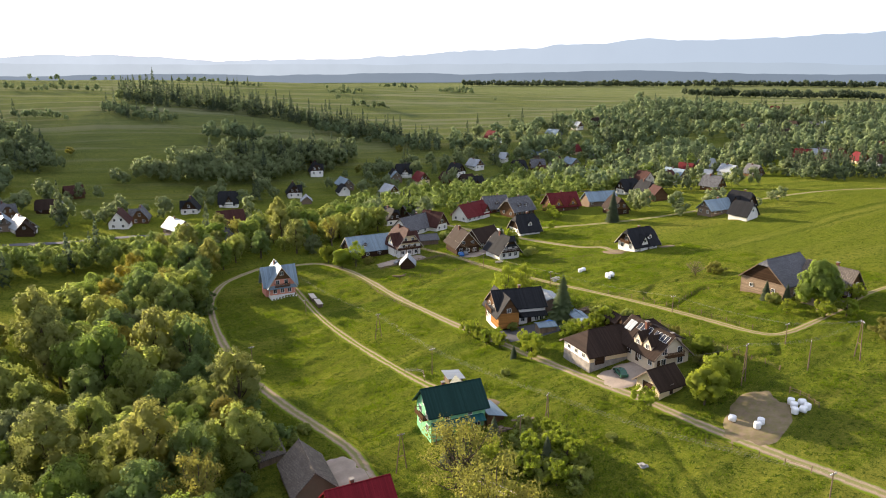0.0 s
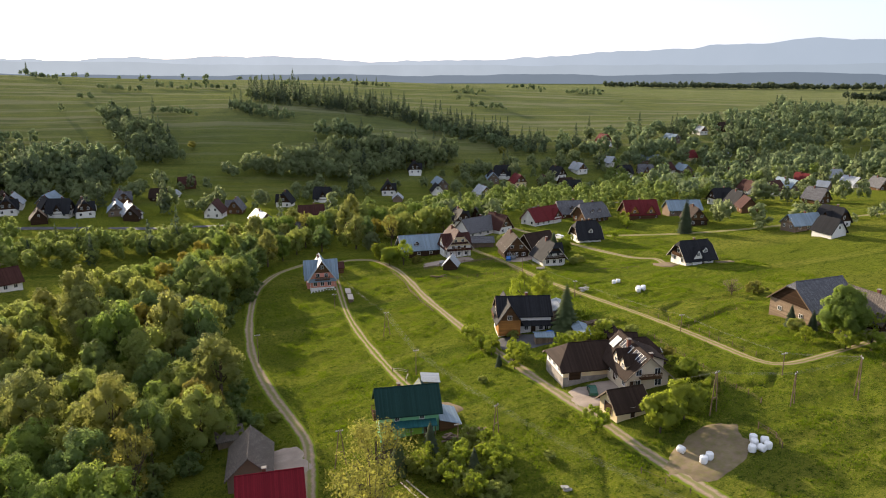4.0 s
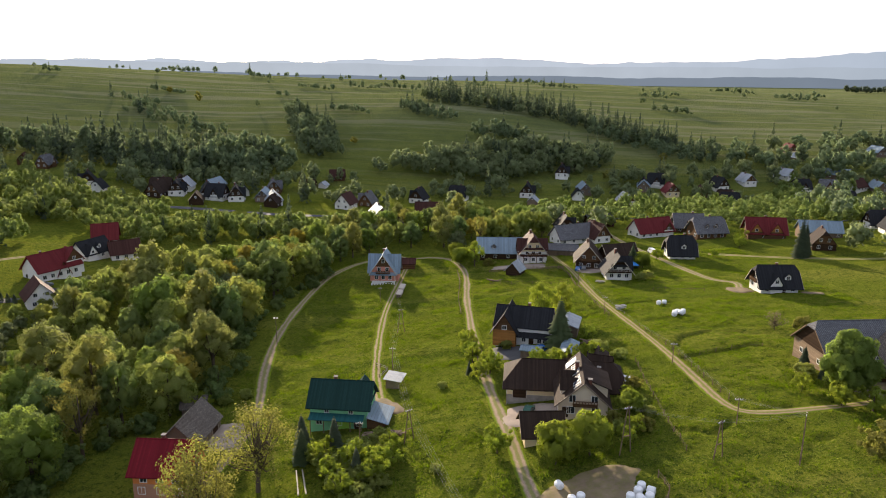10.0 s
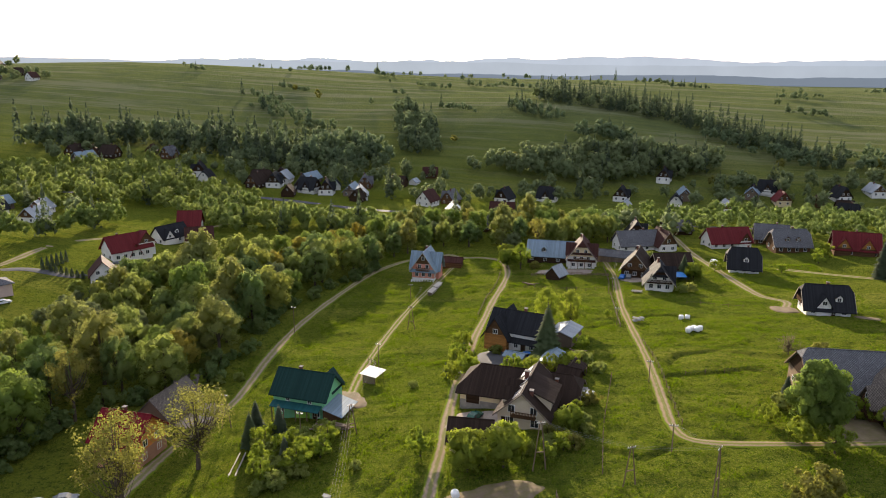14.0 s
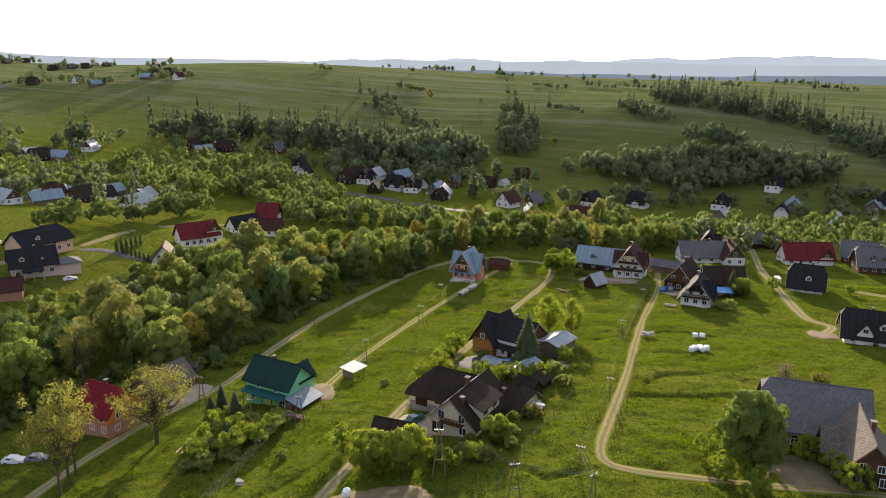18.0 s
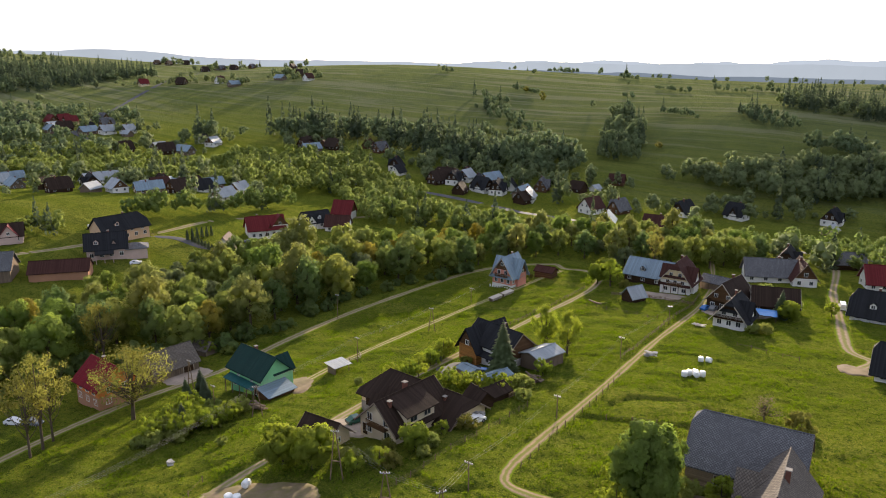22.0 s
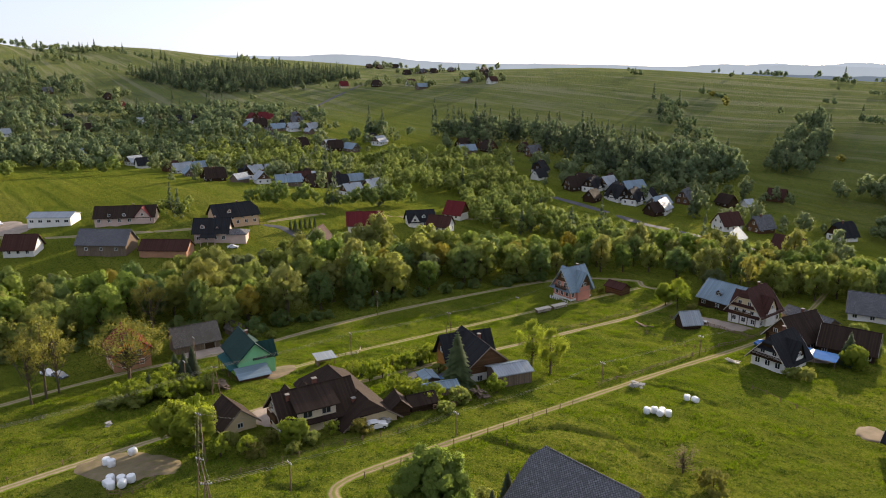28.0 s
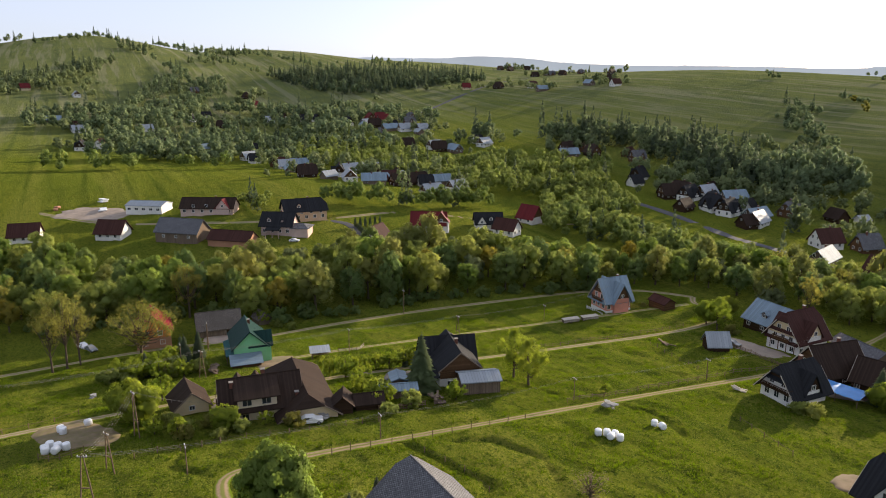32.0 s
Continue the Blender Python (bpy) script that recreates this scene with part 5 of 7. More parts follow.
# ---- the villages farther off: a few types, repeated ----
FAR_TYPES = []
for wall, gab, roof, L, W, hw, hr, hip, lab in (
        (M_WHITE, M_WOOD_DARK, M_ROOF_BLACK, 11, 9, 3.0, 5.6, 0.25, "white chalet with steep black roof"),
        (M_WHITE, M_WHITE, M_ROOF_DARKRED, 12, 9, 3.4, 4.8, 0.0, "white house with dark red roof"),
        (M_WOOD, M_WOOD, M_ROOF_SLATE, 11, 8, 2.8, 5.0, 0.2, "brown timber house with grey roof"),
        (M_WOOD_DARK, M_WOOD, M_ROOF_BROWN, 12, 9, 3.0, 5.2, 0.25, "dark timber house with brown roof"),
        (M_WHITE, M_WOOD, M_ROOF_METAL, 12, 9, 3.0, 4.2, 0.0, "white house with silver sheet roof"),
        (M_WOOD_GREY, M_WOOD_GREY, M_ROOF_BLUE, 15, 8, 3.0, 3.6, 0.0, "farm barn with blue-grey sheet roof"),
        (M_CREAM, M_WOOD, M_ROOF_MAROON, 11, 9, 3.2, 5.0, 0.2, "cream house with maroon red roof"),
        (M_WHITE, M_WHITE, M_ROOF_METAL, 6, 5, 2.0, 1.8, 0.0, "small white hut with zinc roof")):
    big = L > 7
    FAR_TYPES.append(building("village_house", lab, 170, 320, 0, L, W, hw, hr, wall, roof, 0.8, (hip, hip), gable=gab, group="village houses",
                              windows=[("f", 3, 1.0, 1.1, 1.2, 0.6), ("b", 2, 1.0, 1.1, 1.2, 0.6), ("l", 2, 1.0, 1.1, 1.2, 0.5), ("l", 2, 3.9, 1.0, 1.2, 0.35), ("r", 2, 1.0, 1.1, 1.2, 0.5), ("r", 1, 3.9, 1.0, 1.2, 0.35)] if big else [("f", 1, 0.7, 0.8, 0.8)],
                              chimneys=[(1.5, 0.4, 0.7)] if big else [], trim=False, ridge=False,
                              cross=[(0.5, -1, 4.4, 3.2, 3.6, 5.2, wall, roof, gab)] if roof in (M_ROOF_BLACK, M_ROOF_SLATE) else []))
FAR_LITE = []
for wall, roof, L, W, hw, hr, hip, lab in (
        (M_WHITE, M_ROOF_BLACK, 10, 8.5, 3.0, 5.2, 0.25, "white chalet with steep black roof"), (M_WOOD_DARK, M_ROOF_BROWN, 11, 8.5, 3.0, 4.8, 0.2, "dark timber house with brown roof"),
        (M_WOOD, M_ROOF_DARKRED, 11, 8.5, 3.2, 4.6, 0.0, "timber house with dark red roof"), (M_WOOD_GREY, M_ROOF_METAL, 10, 7, 2.8, 3.0, 0.0, "board barn with silver sheet roof")):
    FAR_LITE.append(building("village_house", lab, 170, 320, 0, L, W, hw, hr, wall, roof, 0.8, (hip, hip), group="village houses", windows=[("f", 2, 1.0, 1.1, 1.2, 0.5), ("l", 1, 4.0, 1.0, 1.2)], trim=False, ridge=False))
VILLAGE_WEST = "-459,344,4 -474,368,6 -448,348,3 -411,365,4 -402,379,4 -475,400,2 -312,353,3 -301,362,5 -310,396,4 -228,244,4 -234,261,4 -153,232,5 -179,258,3 -149,247,3 -166,281,5 -139,279,4 -227,425,5 -242,435,3 -218,441,3 -178,452,2 -132,413,0 -732,83,4 -678,279,6 -556,304,0 -544,317,0 -576,290,3 -572,273,4 -480,330,0 -452,338,5 -495,361,6 -491,371,6 -420,353,5 -442,384,2 -339,335,3 -322,354,4 -393,82,0 -409,96,1 -514,81,4 -528,141,4 -578,60,5 -394,171,5 -422,145,3 -379,210,0 -334,198,4 -240,206,5 -183,201,3 -164,221,4 -169,252,5 -159,263,3 -595,193,0 -609,210,0 -550,217,3 -285,225,5 -270,211,4 -195,225,0 -121,254,4"
VILLAGE_NORTH = "-84,404,3 -73,413,4 -54,397,0 -36,391,0 -21,420,2 -21,395,5 -13,386,4 6,442,7 29,382,1 40,395,2 51,350,5 69,419,0 94,435,0 76,351,1 140,453,0 169,492,0 180,465,5 223,474,5 233,480,0 238,462,6 202,438,4 -82,393,3 -73,399,0 -47,391,0 -57,418,5 70,314,2 141,306,0 230,248,3"
VILLAGE_EAST = "275,474,0 359,554,6 429,554,5 481,584,4 518,596,3 298,484,4 348,469,2 357,420,5 381,467,5 268,435,0 327,329,1 330,313,1 514,413,2 585,440,6 492,336,6 505,331,4 512,320,6 495,295,6 573,329,6 486,278,1 556,370,4 793,619,3 860,636,6 850,596,6 703,497,3 722,484,2 740,486,4 648,463,3 661,500,2 425,366,4 252,210,5 263,206,0 272,272,0 276,289,0 308,260,2 357,332,5 379,343,6 392,319,4 392,300,2"
VILLAGE_HILL = "-656,565,6 -1062,864,3 -1037,872,3 -1058,925,3 -836,833,2 -827,792,3 -811,838,3 -810,876,2 -521,670,5 -619,787,3 -520,705,3 -479,678,1 -582,625,1 -540,612,5 -623,597,3 -770,29,6 -735,281,3 -770,222,2"
rs = random.Random(11)
for rowset in (VILLAGE_WEST, VILLAGE_NORTH, VILLAGE_EAST, VILLAGE_HILL):
    for q in rowset.split():
        hx, hy, k = (int(v) for v in q.split(","))
        copy_thing(FAR_TYPES[k], pose(hx, hy, gz(hx, hy) + 0.1, 0, 0, rs.choice((0, 90, 90, 90, 270)) + rs.uniform(-22, 22)) @ Matrix.Diagonal((0.9, 0.9, 0.95, 1) if hy < 330 else (0.98, 0.98, 1.08, 1)))
for k, t in enumerate(FAR_TYPES):
    hx, hy = 330 + 38 * (k % 4), 470 + 26 * (k // 4)
    t.matrix_basis = pose(hx, hy, gz(hx, hy) + 0.1, 0, 0, 30 * k)

# closer neighbours fill the gaps of the village rows
for n_, rowset in enumerate((VILLAGE_WEST, VILLAGE_NORTH, VILLAGE_EAST, VILLAGE_HILL)):
    for q in rowset.split():
        hx, hy, k = (int(v) for v in q.split(","))
        if rs.random() < (0.25, 0.25, 0.45, 0.1)[n_]:
            a, d = rs.uniform(0, 6.28), rs.uniform(15, 24)
            hx, hy = hx + d * math.cos(a), hy + d * math.sin(a)
            if hy > 262 or hx < -90 or hx > 225:
                copy_thing(rs.choice(FAR_LITE), pose(hx, hy, gz(hx, hy) + 0.1, 0, 0, rs.choice((0, 90, 90, 270)) + rs.uniform(-25, 25)) @ Matrix.Diagonal((0.86, 0.86, 0.9, 1)))
for k, t in enumerate(FAR_LITE):
    hx, hy = 345 + 30 * k, 440
    t.matrix_basis = pose(hx, hy, gz(hx, hy) + 0.1, 0, 0, 50 * k)

# ---- trees ----
def unit(rs, n):
    v = rs.normal(size=(n, 3))
    return v / np.linalg.norm(v, axis=1, keepdims=True)


def leaf_faces(centre, normal, size, rs):
    """Three-cornered leaf sprays: corners (n*3, 3)."""
    n = len(centre)
    a = np.cross(normal, unit(rs, n))
    a /= np.linalg.norm(a, axis=1, keepdims=True) + 1e-9
    b = np.cross(normal, a)
    s = (size * rs.uniform(0.6, 1.35, n))[:, None]
    return np.stack([centre + a * s, centre - a * s * 0.6 + b * s * 0.75, centre - a * s * 0.6 - b * s * 0.75], 1).reshape(-1, 3)


def crown_points(rs, n, h, r, low, lobes, top_heavy=0.0, tight=1.0):
    """Places and ways of leaf sprays: many small tufts that crowd towards the crown's skin."""
    hz = (h - low) / 2
    d = unit(rs, lobes)
    q = rs.uniform(0.1, 1.0, lobes) ** 0.36
    wob = 1.0 + 0.22 * np.sin(3 * np.arctan2(d[:, 1], d[:, 0]) + rs.uniform(0, 6)) + rs.normal(scale=0.10, size=lobes)
    taper = np.where(d[:, 2] > 0, 1.0 - 0.35 * d[:, 2] ** 2, 1.0)
    cen = np.stack([d[:, 0] * r * q * wob * taper, d[:, 1] * r * q * wob * taper, low + hz * 0.95 + d[:, 2] * hz * q * (0.88 + top_heavy)], -1)
    cen[:, 2] = np.maximum(cen[:, 2], low + 0.05 * h)
    rad = r * rs.uniform(0.15, 0.29, lobes) * tight
    pick = rs.choice(lobes, n, p=rad ** 1.6 / (rad ** 1.6).sum())
    off = unit(rs, n) * (rs.uniform(0.15, 1.1, n) ** 0.6)[:, None]
    p = cen[pick] + off * rad[pick][:, None]
    p[:, 2] = np.maximum(p[:, 2], low * 0.5 + 0.05)
    nrm = (p - [0, 0, low + hz * 0.8]) / [r, r, hz] * 0.55 + off * 0.8 + rs.normal(scale=0.36, size=(n, 3)) + [0, 0, 0.15]
    nrm /= np.linalg.norm(nrm, axis=1, keepdims=True)
    return p, nrm, cen, rad


def full_crown(rs, n, h, r, low, lobes):
    """A dense crown: big lobes round the middle, each built of smaller clumps of leaves that shade one another."""
    hz = (h - low) / 2
    mid = np.array([0, 0, low + hz * 0.92])
    big = max(7, int(lobes / 6))
    k = np.arange(big) + 0.5
    z = 1 - 1.72 * k / big
    a = 2.39996 * k + rs.uniform(0, 6.28) + rs.normal(scale=0.25, size=big)
    flat = np.sqrt(np.maximum(0.05, 1 - z * z))
    d = np.stack([flat * np.cos(a), flat * np.sin(a), z], -1)
    q = rs.uniform(0.46, 0.74, big)[:, None]
    cen = mid + d * q * [r, r, hz]
    rad = r * rs.uniform(0.34, 0.50, big)
    # clumps on the skin of each lobe
    clumps = lobes * 2
    pick = rs.choice(big, clumps, p=rad ** 2 / (rad ** 2).sum())
    w = unit(rs, clumps) + 0.5 * d[pick] + [0, 0, 0.18]
    w /= np.linalg.norm(w, axis=1, keepdims=True)
    cc = cen[pick] + w * (rad[pick] * rs.uniform(0.72, 1.02, clumps))[:, None]
    cr = r * rs.uniform(0.11, 0.22, clumps)
    leafy = rs.choice(clumps, n, p=cr ** 2 / (cr ** 2).sum())
    o = unit(rs, n) + 0.55 * w[leafy]
    o /= np.linalg.norm(o, axis=1, keepdims=True)
    p = cc[leafy] + o * (cr[leafy] * rs.uniform(0.35, 1.12, n) ** 0.7)[:, None]
    p[:, 2] = np.maximum(p[:, 2], low * 0.5 + 0.05)
    out = (p - mid) / [r, r, hz]
    soft = out * 0.55 + w[leafy] * 0.6 + o * 0.35
    soft /= np.linalg.norm(soft, axis=1, keepdims=True)
    nrm = soft + rs.normal(scale=0.36, size=(n, 3))
    nrm /= np.linalg.norm(nrm, axis=1, keepdims=True)
    # an unseen solid core added in each lobe, blocking light through the crown
    corner = np.array([(1, 0, 0), (0, 1, 0), (-1, 0, 0), (0, -1, 0), (0, 0, 1), (0, 0, -1)], float)
    tri = np.array([(0, 1, 4), (1, 2, 4), (2, 3, 4), (3, 0, 4), (1, 0, 5), (2, 1, 5), (3, 2, 5), (0, 3, 5)])
    body = np.concatenate([(c + corner * q_ * rs.uniform(0.7, 0.9, (6, 1)))[tri].reshape(-1, 3) for c, q_ in zip(cen, rad)])
    return p, nrm, soft, cen, body, np.tile(corner[tri].reshape(-1, 3), (len(cen), 1))


def soften(soft, nrm, share):
    """Normals for the three corners of each spray: mostly the clump's, partly the leaf's own."""
    m = soft * share + nrm * (1 - share)
    m /= np.linalg.norm(m, axis=1, keepdims=True)
    return np.repeat(m, 3, axis=0)


def broadleaf(seed, h, r, low, n, leaf, mat, lobes=16, top_heavy=0.0, limbs=9, tight=1.0, stem=0.022, full=True):
    """Trunk with limbs and a crown of leaf sprays, as two meshes."""
    rs = np.random.RandomState(seed)
    if full:
        p, nrm, soft, cen, body, body_nrm = full_crown(rs, n, h, r, low, lobes)
        v = np.concatenate([leaf_faces(p, nrm, leaf, rs), body])
        crown = fast_mesh("crown", v, np.arange(len(v)), 3, mat, True, np.concatenate([soften(soft, nrm, 0.78), body_nrm]))
    else:
        p, nrm, cen, rad = crown_points(rs, n, h, r, low, lobes, top_heavy, tight)
        crown = fast_mesh("crown", leaf_faces(p, nrm, leaf, rs), np.arange(n * 3), 3, mat)
    s = Shape()
    tr = max(0.09, h * stem)
    bend = rs.uniform(-0.3, 0.3, 2)
    mid = (bend[0], bend[1], h * 0.45)
    s.tube([(0, 0, -0.6), (0, 0, 0.2), (bend[0] * 0.5, bend[1] * 0.5, h * 0.22), mid, (bend[0] * 1.4, bend[1] * 1.4, h * 0.8)], [tr * 1.5, tr * 1.15, tr * 0.9, tr * 0.65, tr * 0.15], 7)
    for c in cen[:limbs]:
        z0 = min(c[2] * 0.75, h * rs.uniform(0.2, 0.5))
        k = z0 / (h * 0.45)
        st = (bend[0] * min(k, 1.3), bend[1] * min(k, 1.3), z0)
        md = tuple(np.array(st) * 0.5 + c * 0.5 + [0, 0, -0.06 * h])
        s.tube([st, md, tuple(c)], [tr * 0.42, tr * 0.26, tr * 0.08], 5)
    return s.mesh("trunk", M_BARK, True), crown


def conifer(seed, h, r, mat, whorls=16, arms=9):
    """Spruce: tiers of drooping, ragged boughs round a straight stem."""
    rs = np.random.RandomState(seed)
    verts, faces = [], []
    for w in range(whorls):
        f = w / (whorls - 1)
        z = h * (0.08 + 0.90 * f)
        reach = r * (1 - f) ** 0.85 + 0.12
        for k in range(arms):
            a = 2 * math.pi * (k + rs.uniform(-0.3, 0.3)) / arms + w * 1.7
            L = reach * rs.uniform(0.72, 1.12)
            dx, dy = math.cos(a), math.sin(a)
            wd = L * 0.30 + 0.12
            droop = L * rs.uniform(0.25, 0.5)
            q = len(verts)
            verts += [(0, 0, z + 0.05 * h * (1 - f)), (dx * L * .55 - dy * wd, dy * L * .55 + dx * wd, z - droop * .45), (dx * L, dy * L, z - droop * .8), (dx * L * .55 + dy * wd, dy * L * .55 - dx * wd, z - droop * .45), (dx * L * .5, dy * L * .5, z - droop * 0.1)]
            faces += [(q, q + 1, q + 4), (q + 1, q + 2, q + 4), (q + 2, q + 3, q + 4), (q + 3, q, q + 4)]
    crown = fast_mesh("crown", np.array(verts), np.array(faces).ravel(), 3, mat)
    s = Shape().tube([(0, 0, -0.5), (0, 0, h * 0.5), (0, 0, h * 0.99)], [h * 0.02, h * 0.013, 0.02], 6)
    return s.mesh("trunk", M_BARK, True), crown


def plant(meshes, x, y, scale=1.0, turn=0.0, name="tree", label="", category="tree", group="", tall=1.0, sink=0.15):
    ob = empty(name, pose(x, y, float(top(x, y)) - sink, 0, 0, turn) @ Matrix.Diagonal((scale, scale, scale * tall, 1)), label, category, group)
    part("trunk", meshes[0], None, ob)
    part("crown", meshes[1], None, ob)
    return ob


def inside(x, y, poly):
    hit_ = False
    for (x0, y0), (x1, y1) in zip(poly, poly[1:] + poly[:1]):
        if (y0 > y) != (y1 > y) and x < (x1 - x0) * (y - y0) / (y1 - y0) + x0:
            hit_ = not hit_
    return hit_


def scatter(poly, gap, seed, tries=9000):
    """Random spots in a plan outline, no two closer than gap."""
    rs_ = random.Random(seed)
    x0, x1 = min(p[0] for p in poly), max(p[0] for p in poly)
    y0, y1 = min(p[1] for p in poly), max(p[1] for p in poly)
    cells, out = {}, []
    for _ in range(tries):
        x, y = rs_.uniform(x0, x1), rs_.uniform(y0, y1)
        if not inside(x, y, poly):
            continue
        i, j = int(x // gap), int(y // gap)
        if any((x - a) ** 2 + (y - b) ** 2 < gap * gap for u in (i - 1, i, i + 1) for v in (j - 1, j, j + 1) for a, b in cells.get((u, v), ())):
            continue
        cells.setdefault((i, j), []).append((x, y))
        out.append((x, y))
    return out


WOOD_SPECS = ((21, 15, 5.4, 0.6, 1.0, M_LEAF, 80, 7), (22, 17, 5.2, 0.8, 1.0, M_LEAF_B, 90, 7), (23, 13.5, 5.4, 0.5, 1.0, M_LEAF, 70, 7), (24, 18, 4.9, 1.6, 0.95, M_LEAF_O, 84, 7),
              (25, 14, 5.0, 2.0, 0.8, M_LEAF_R, 70, 12), (26, 15.5, 5.2, 0.8, 1.0, M_LEAF_G, 84, 7), (27, 16, 4.6, 4.0, 0.5, M_LEAF_Y, 54, 22), (28, 10, 4.6, 0.3, 0.85, M_LEAF_W, 64, 7))
# the trees that the camera passes nearest carry finer leaves
WOOD_NEAR = [broadleaf(s_, h_, r_, low_, int(7600 * d_), 0.205, m_, lobes_, limbs=limbs_, full=lobes_ != 54) for s_, h_, r_, low_, d_, m_, lobes_, limbs_ in WOOD_SPECS]
WOOD_KINDS = [broadleaf(s_, h_, r_, low_, int(3000 * d_), 0.33, m_, lobes_, limbs=limbs_, full=lobes_ != 54) for s_, h_, r_, low_, d_, m_, lobes_, limbs_ in WOOD_SPECS]
WOOD_LABELS = ["leafy maple of the gully wood", "dense ash of the gully wood", "rounded maple of the gully wood", "tall olive-leaved ash of the gully wood", "rusty young-leaved oak of the gully wood", "fresh green tree of the gully wood", "thin-leaved alder with visible limbs", "grey-green willow of the gully wood"]
WOOD = [(-62, 15), (-8, 38), (8, 60), (14, 80), (12, 97), (21, 119), (30, 127), (31, 143), (27, 163), (26, 183), (31, 213), (40, 238), (50, 262), (62, 272), (92, 270), (128, 288), (135, 305), (112, 330), (60, 315), (30, 290), (14, 262), (5, 240), (-6, 219), (-14, 208), (-29, 201), (-28, 188), (-23, 172), (-17, 152), (-20, 134), (-16, 117), (-20, 100), (-42, 84), (-68, 64), (-80, 40)]
WOOD_SKIRT = [(12, 262), (3, 240), (-9, 219), (-30, 212), (-33, 190), (-27, 170), (-21, 152), (-24, 134), (-20, 117), (-24, 100), (-44, 86), (-50, 90), (-31, 106), (-30, 121), (-34, 135), (-31, 152), (-37, 172), (-38, 190), (-34, 214), (-14, 226), (-6, 240), (4, 264)]
rs = random.Random(5)
for wx, wy in scatter(WOOD, 7.1, 8):
    k = rs.choice((0, 0, 0, 1, 1, 1, 2, 2, 3, 3, 4, 5, 5, 5, 6, 7))
    plant((WOOD_NEAR if wy < 150 and wx > -45 else WOOD_KINDS)[k], wx, wy, rs.uniform(0.72, 1.14) * (0.78 if wy >= 240 or wx < -8 else 1.0), rs.uniform(0, 360), "tree", WOOD_LABELS[k], "tree", "gully wood", rs.uniform(0.9, 1.22))

for wx, wy in scatter(WOOD_SKIRT, 5.2, 9):
    k = rs.choice((0, 2, 5, 7, 7, 7))
    plant(WOOD_KINDS[k], wx, wy, rs.uniform(0.32, 0.52), rs.uniform(0, 360), "tree", "low young tree at the far edge of the gully wood", "tree", "gully wood", rs.uniform(0.9, 1.15))

# bushes at the wood's sunny edge
EDGE = [(8, 62), (15, 82), (14, 99), (24, 119), (32, 128), (33, 144), (29.5, 163), (28.5, 183), (33.5, 211), (42, 236)]
EDGE_BUSH = broadleaf(51, 4.6, 2.8, 0.0, 1500, 0.32, M_LEAF_B, 34, full=False)
for p in smooth_line(EDGE, 4.2):
    if rs.random() < 0.8:
        plant(EDGE_BUSH, p.x + rs.uniform(-2.5, 1.2), p.y + rs.uniform(-1.5, 1.5), rs.uniform(0.55, 1.25), rs.uniform(0, 360), "bush", "leafy bush at the edge of the wood", "bush", "edge bushes")

SPRUCE_B = conifer(32, 7, 2.0, M_NEEDLE, 24, 11)
BIG = broadleaf(41, 13.4, 4.3, 0.6, 19000, 0.20, M_LEAF_G, 120)
OAK = broadleaf(42, 15.0, 6.6, 3.6, 5600, 0.16, M_LEAF_Y, 100, limbs=46, tight=0.8, full=False)
THIN = broadleaf(43, 13, 3.0, 4.5, 1900, 0.14, M_LEAF_Y, 44, limbs=24, stem=0.012, full=False)
ROUND = broadleaf(44, 7.5, 3.5, 0.6, 8500, 0.16, M_LEAF_T, 80)
UPRIGHT = broadleaf(45, 9.8, 3.1, 1.6, 5600, 0.15, M_LEAF_T, 64, limbs=16, full=False)
SMALL = broadleaf(46, 5.5, 2.0, 0.3, 3400, 0.145, M_LEAF_T, 44, full=False)
BUSH = broadleaf(47, 3.2, 2.0, 0.0, 2800, 0.16, M_LEAF, 36, full=False)
GOLD = broadleaf(48, 3.6, 2.1, 0.2, 2800, 0.16, M_LEAF_Y, 36, full=False)
PINE = conifer(33, 10.5, 3.4, M_PINE, 24, 11)
BARE = broadleaf(49, 6.0, 3.0, 0.8, 420, 0.14, M_BARE, 60, limbs=60, full=False)
TALL = conifer(34, 15, 3.6, M_NEEDLE, 30, 12)
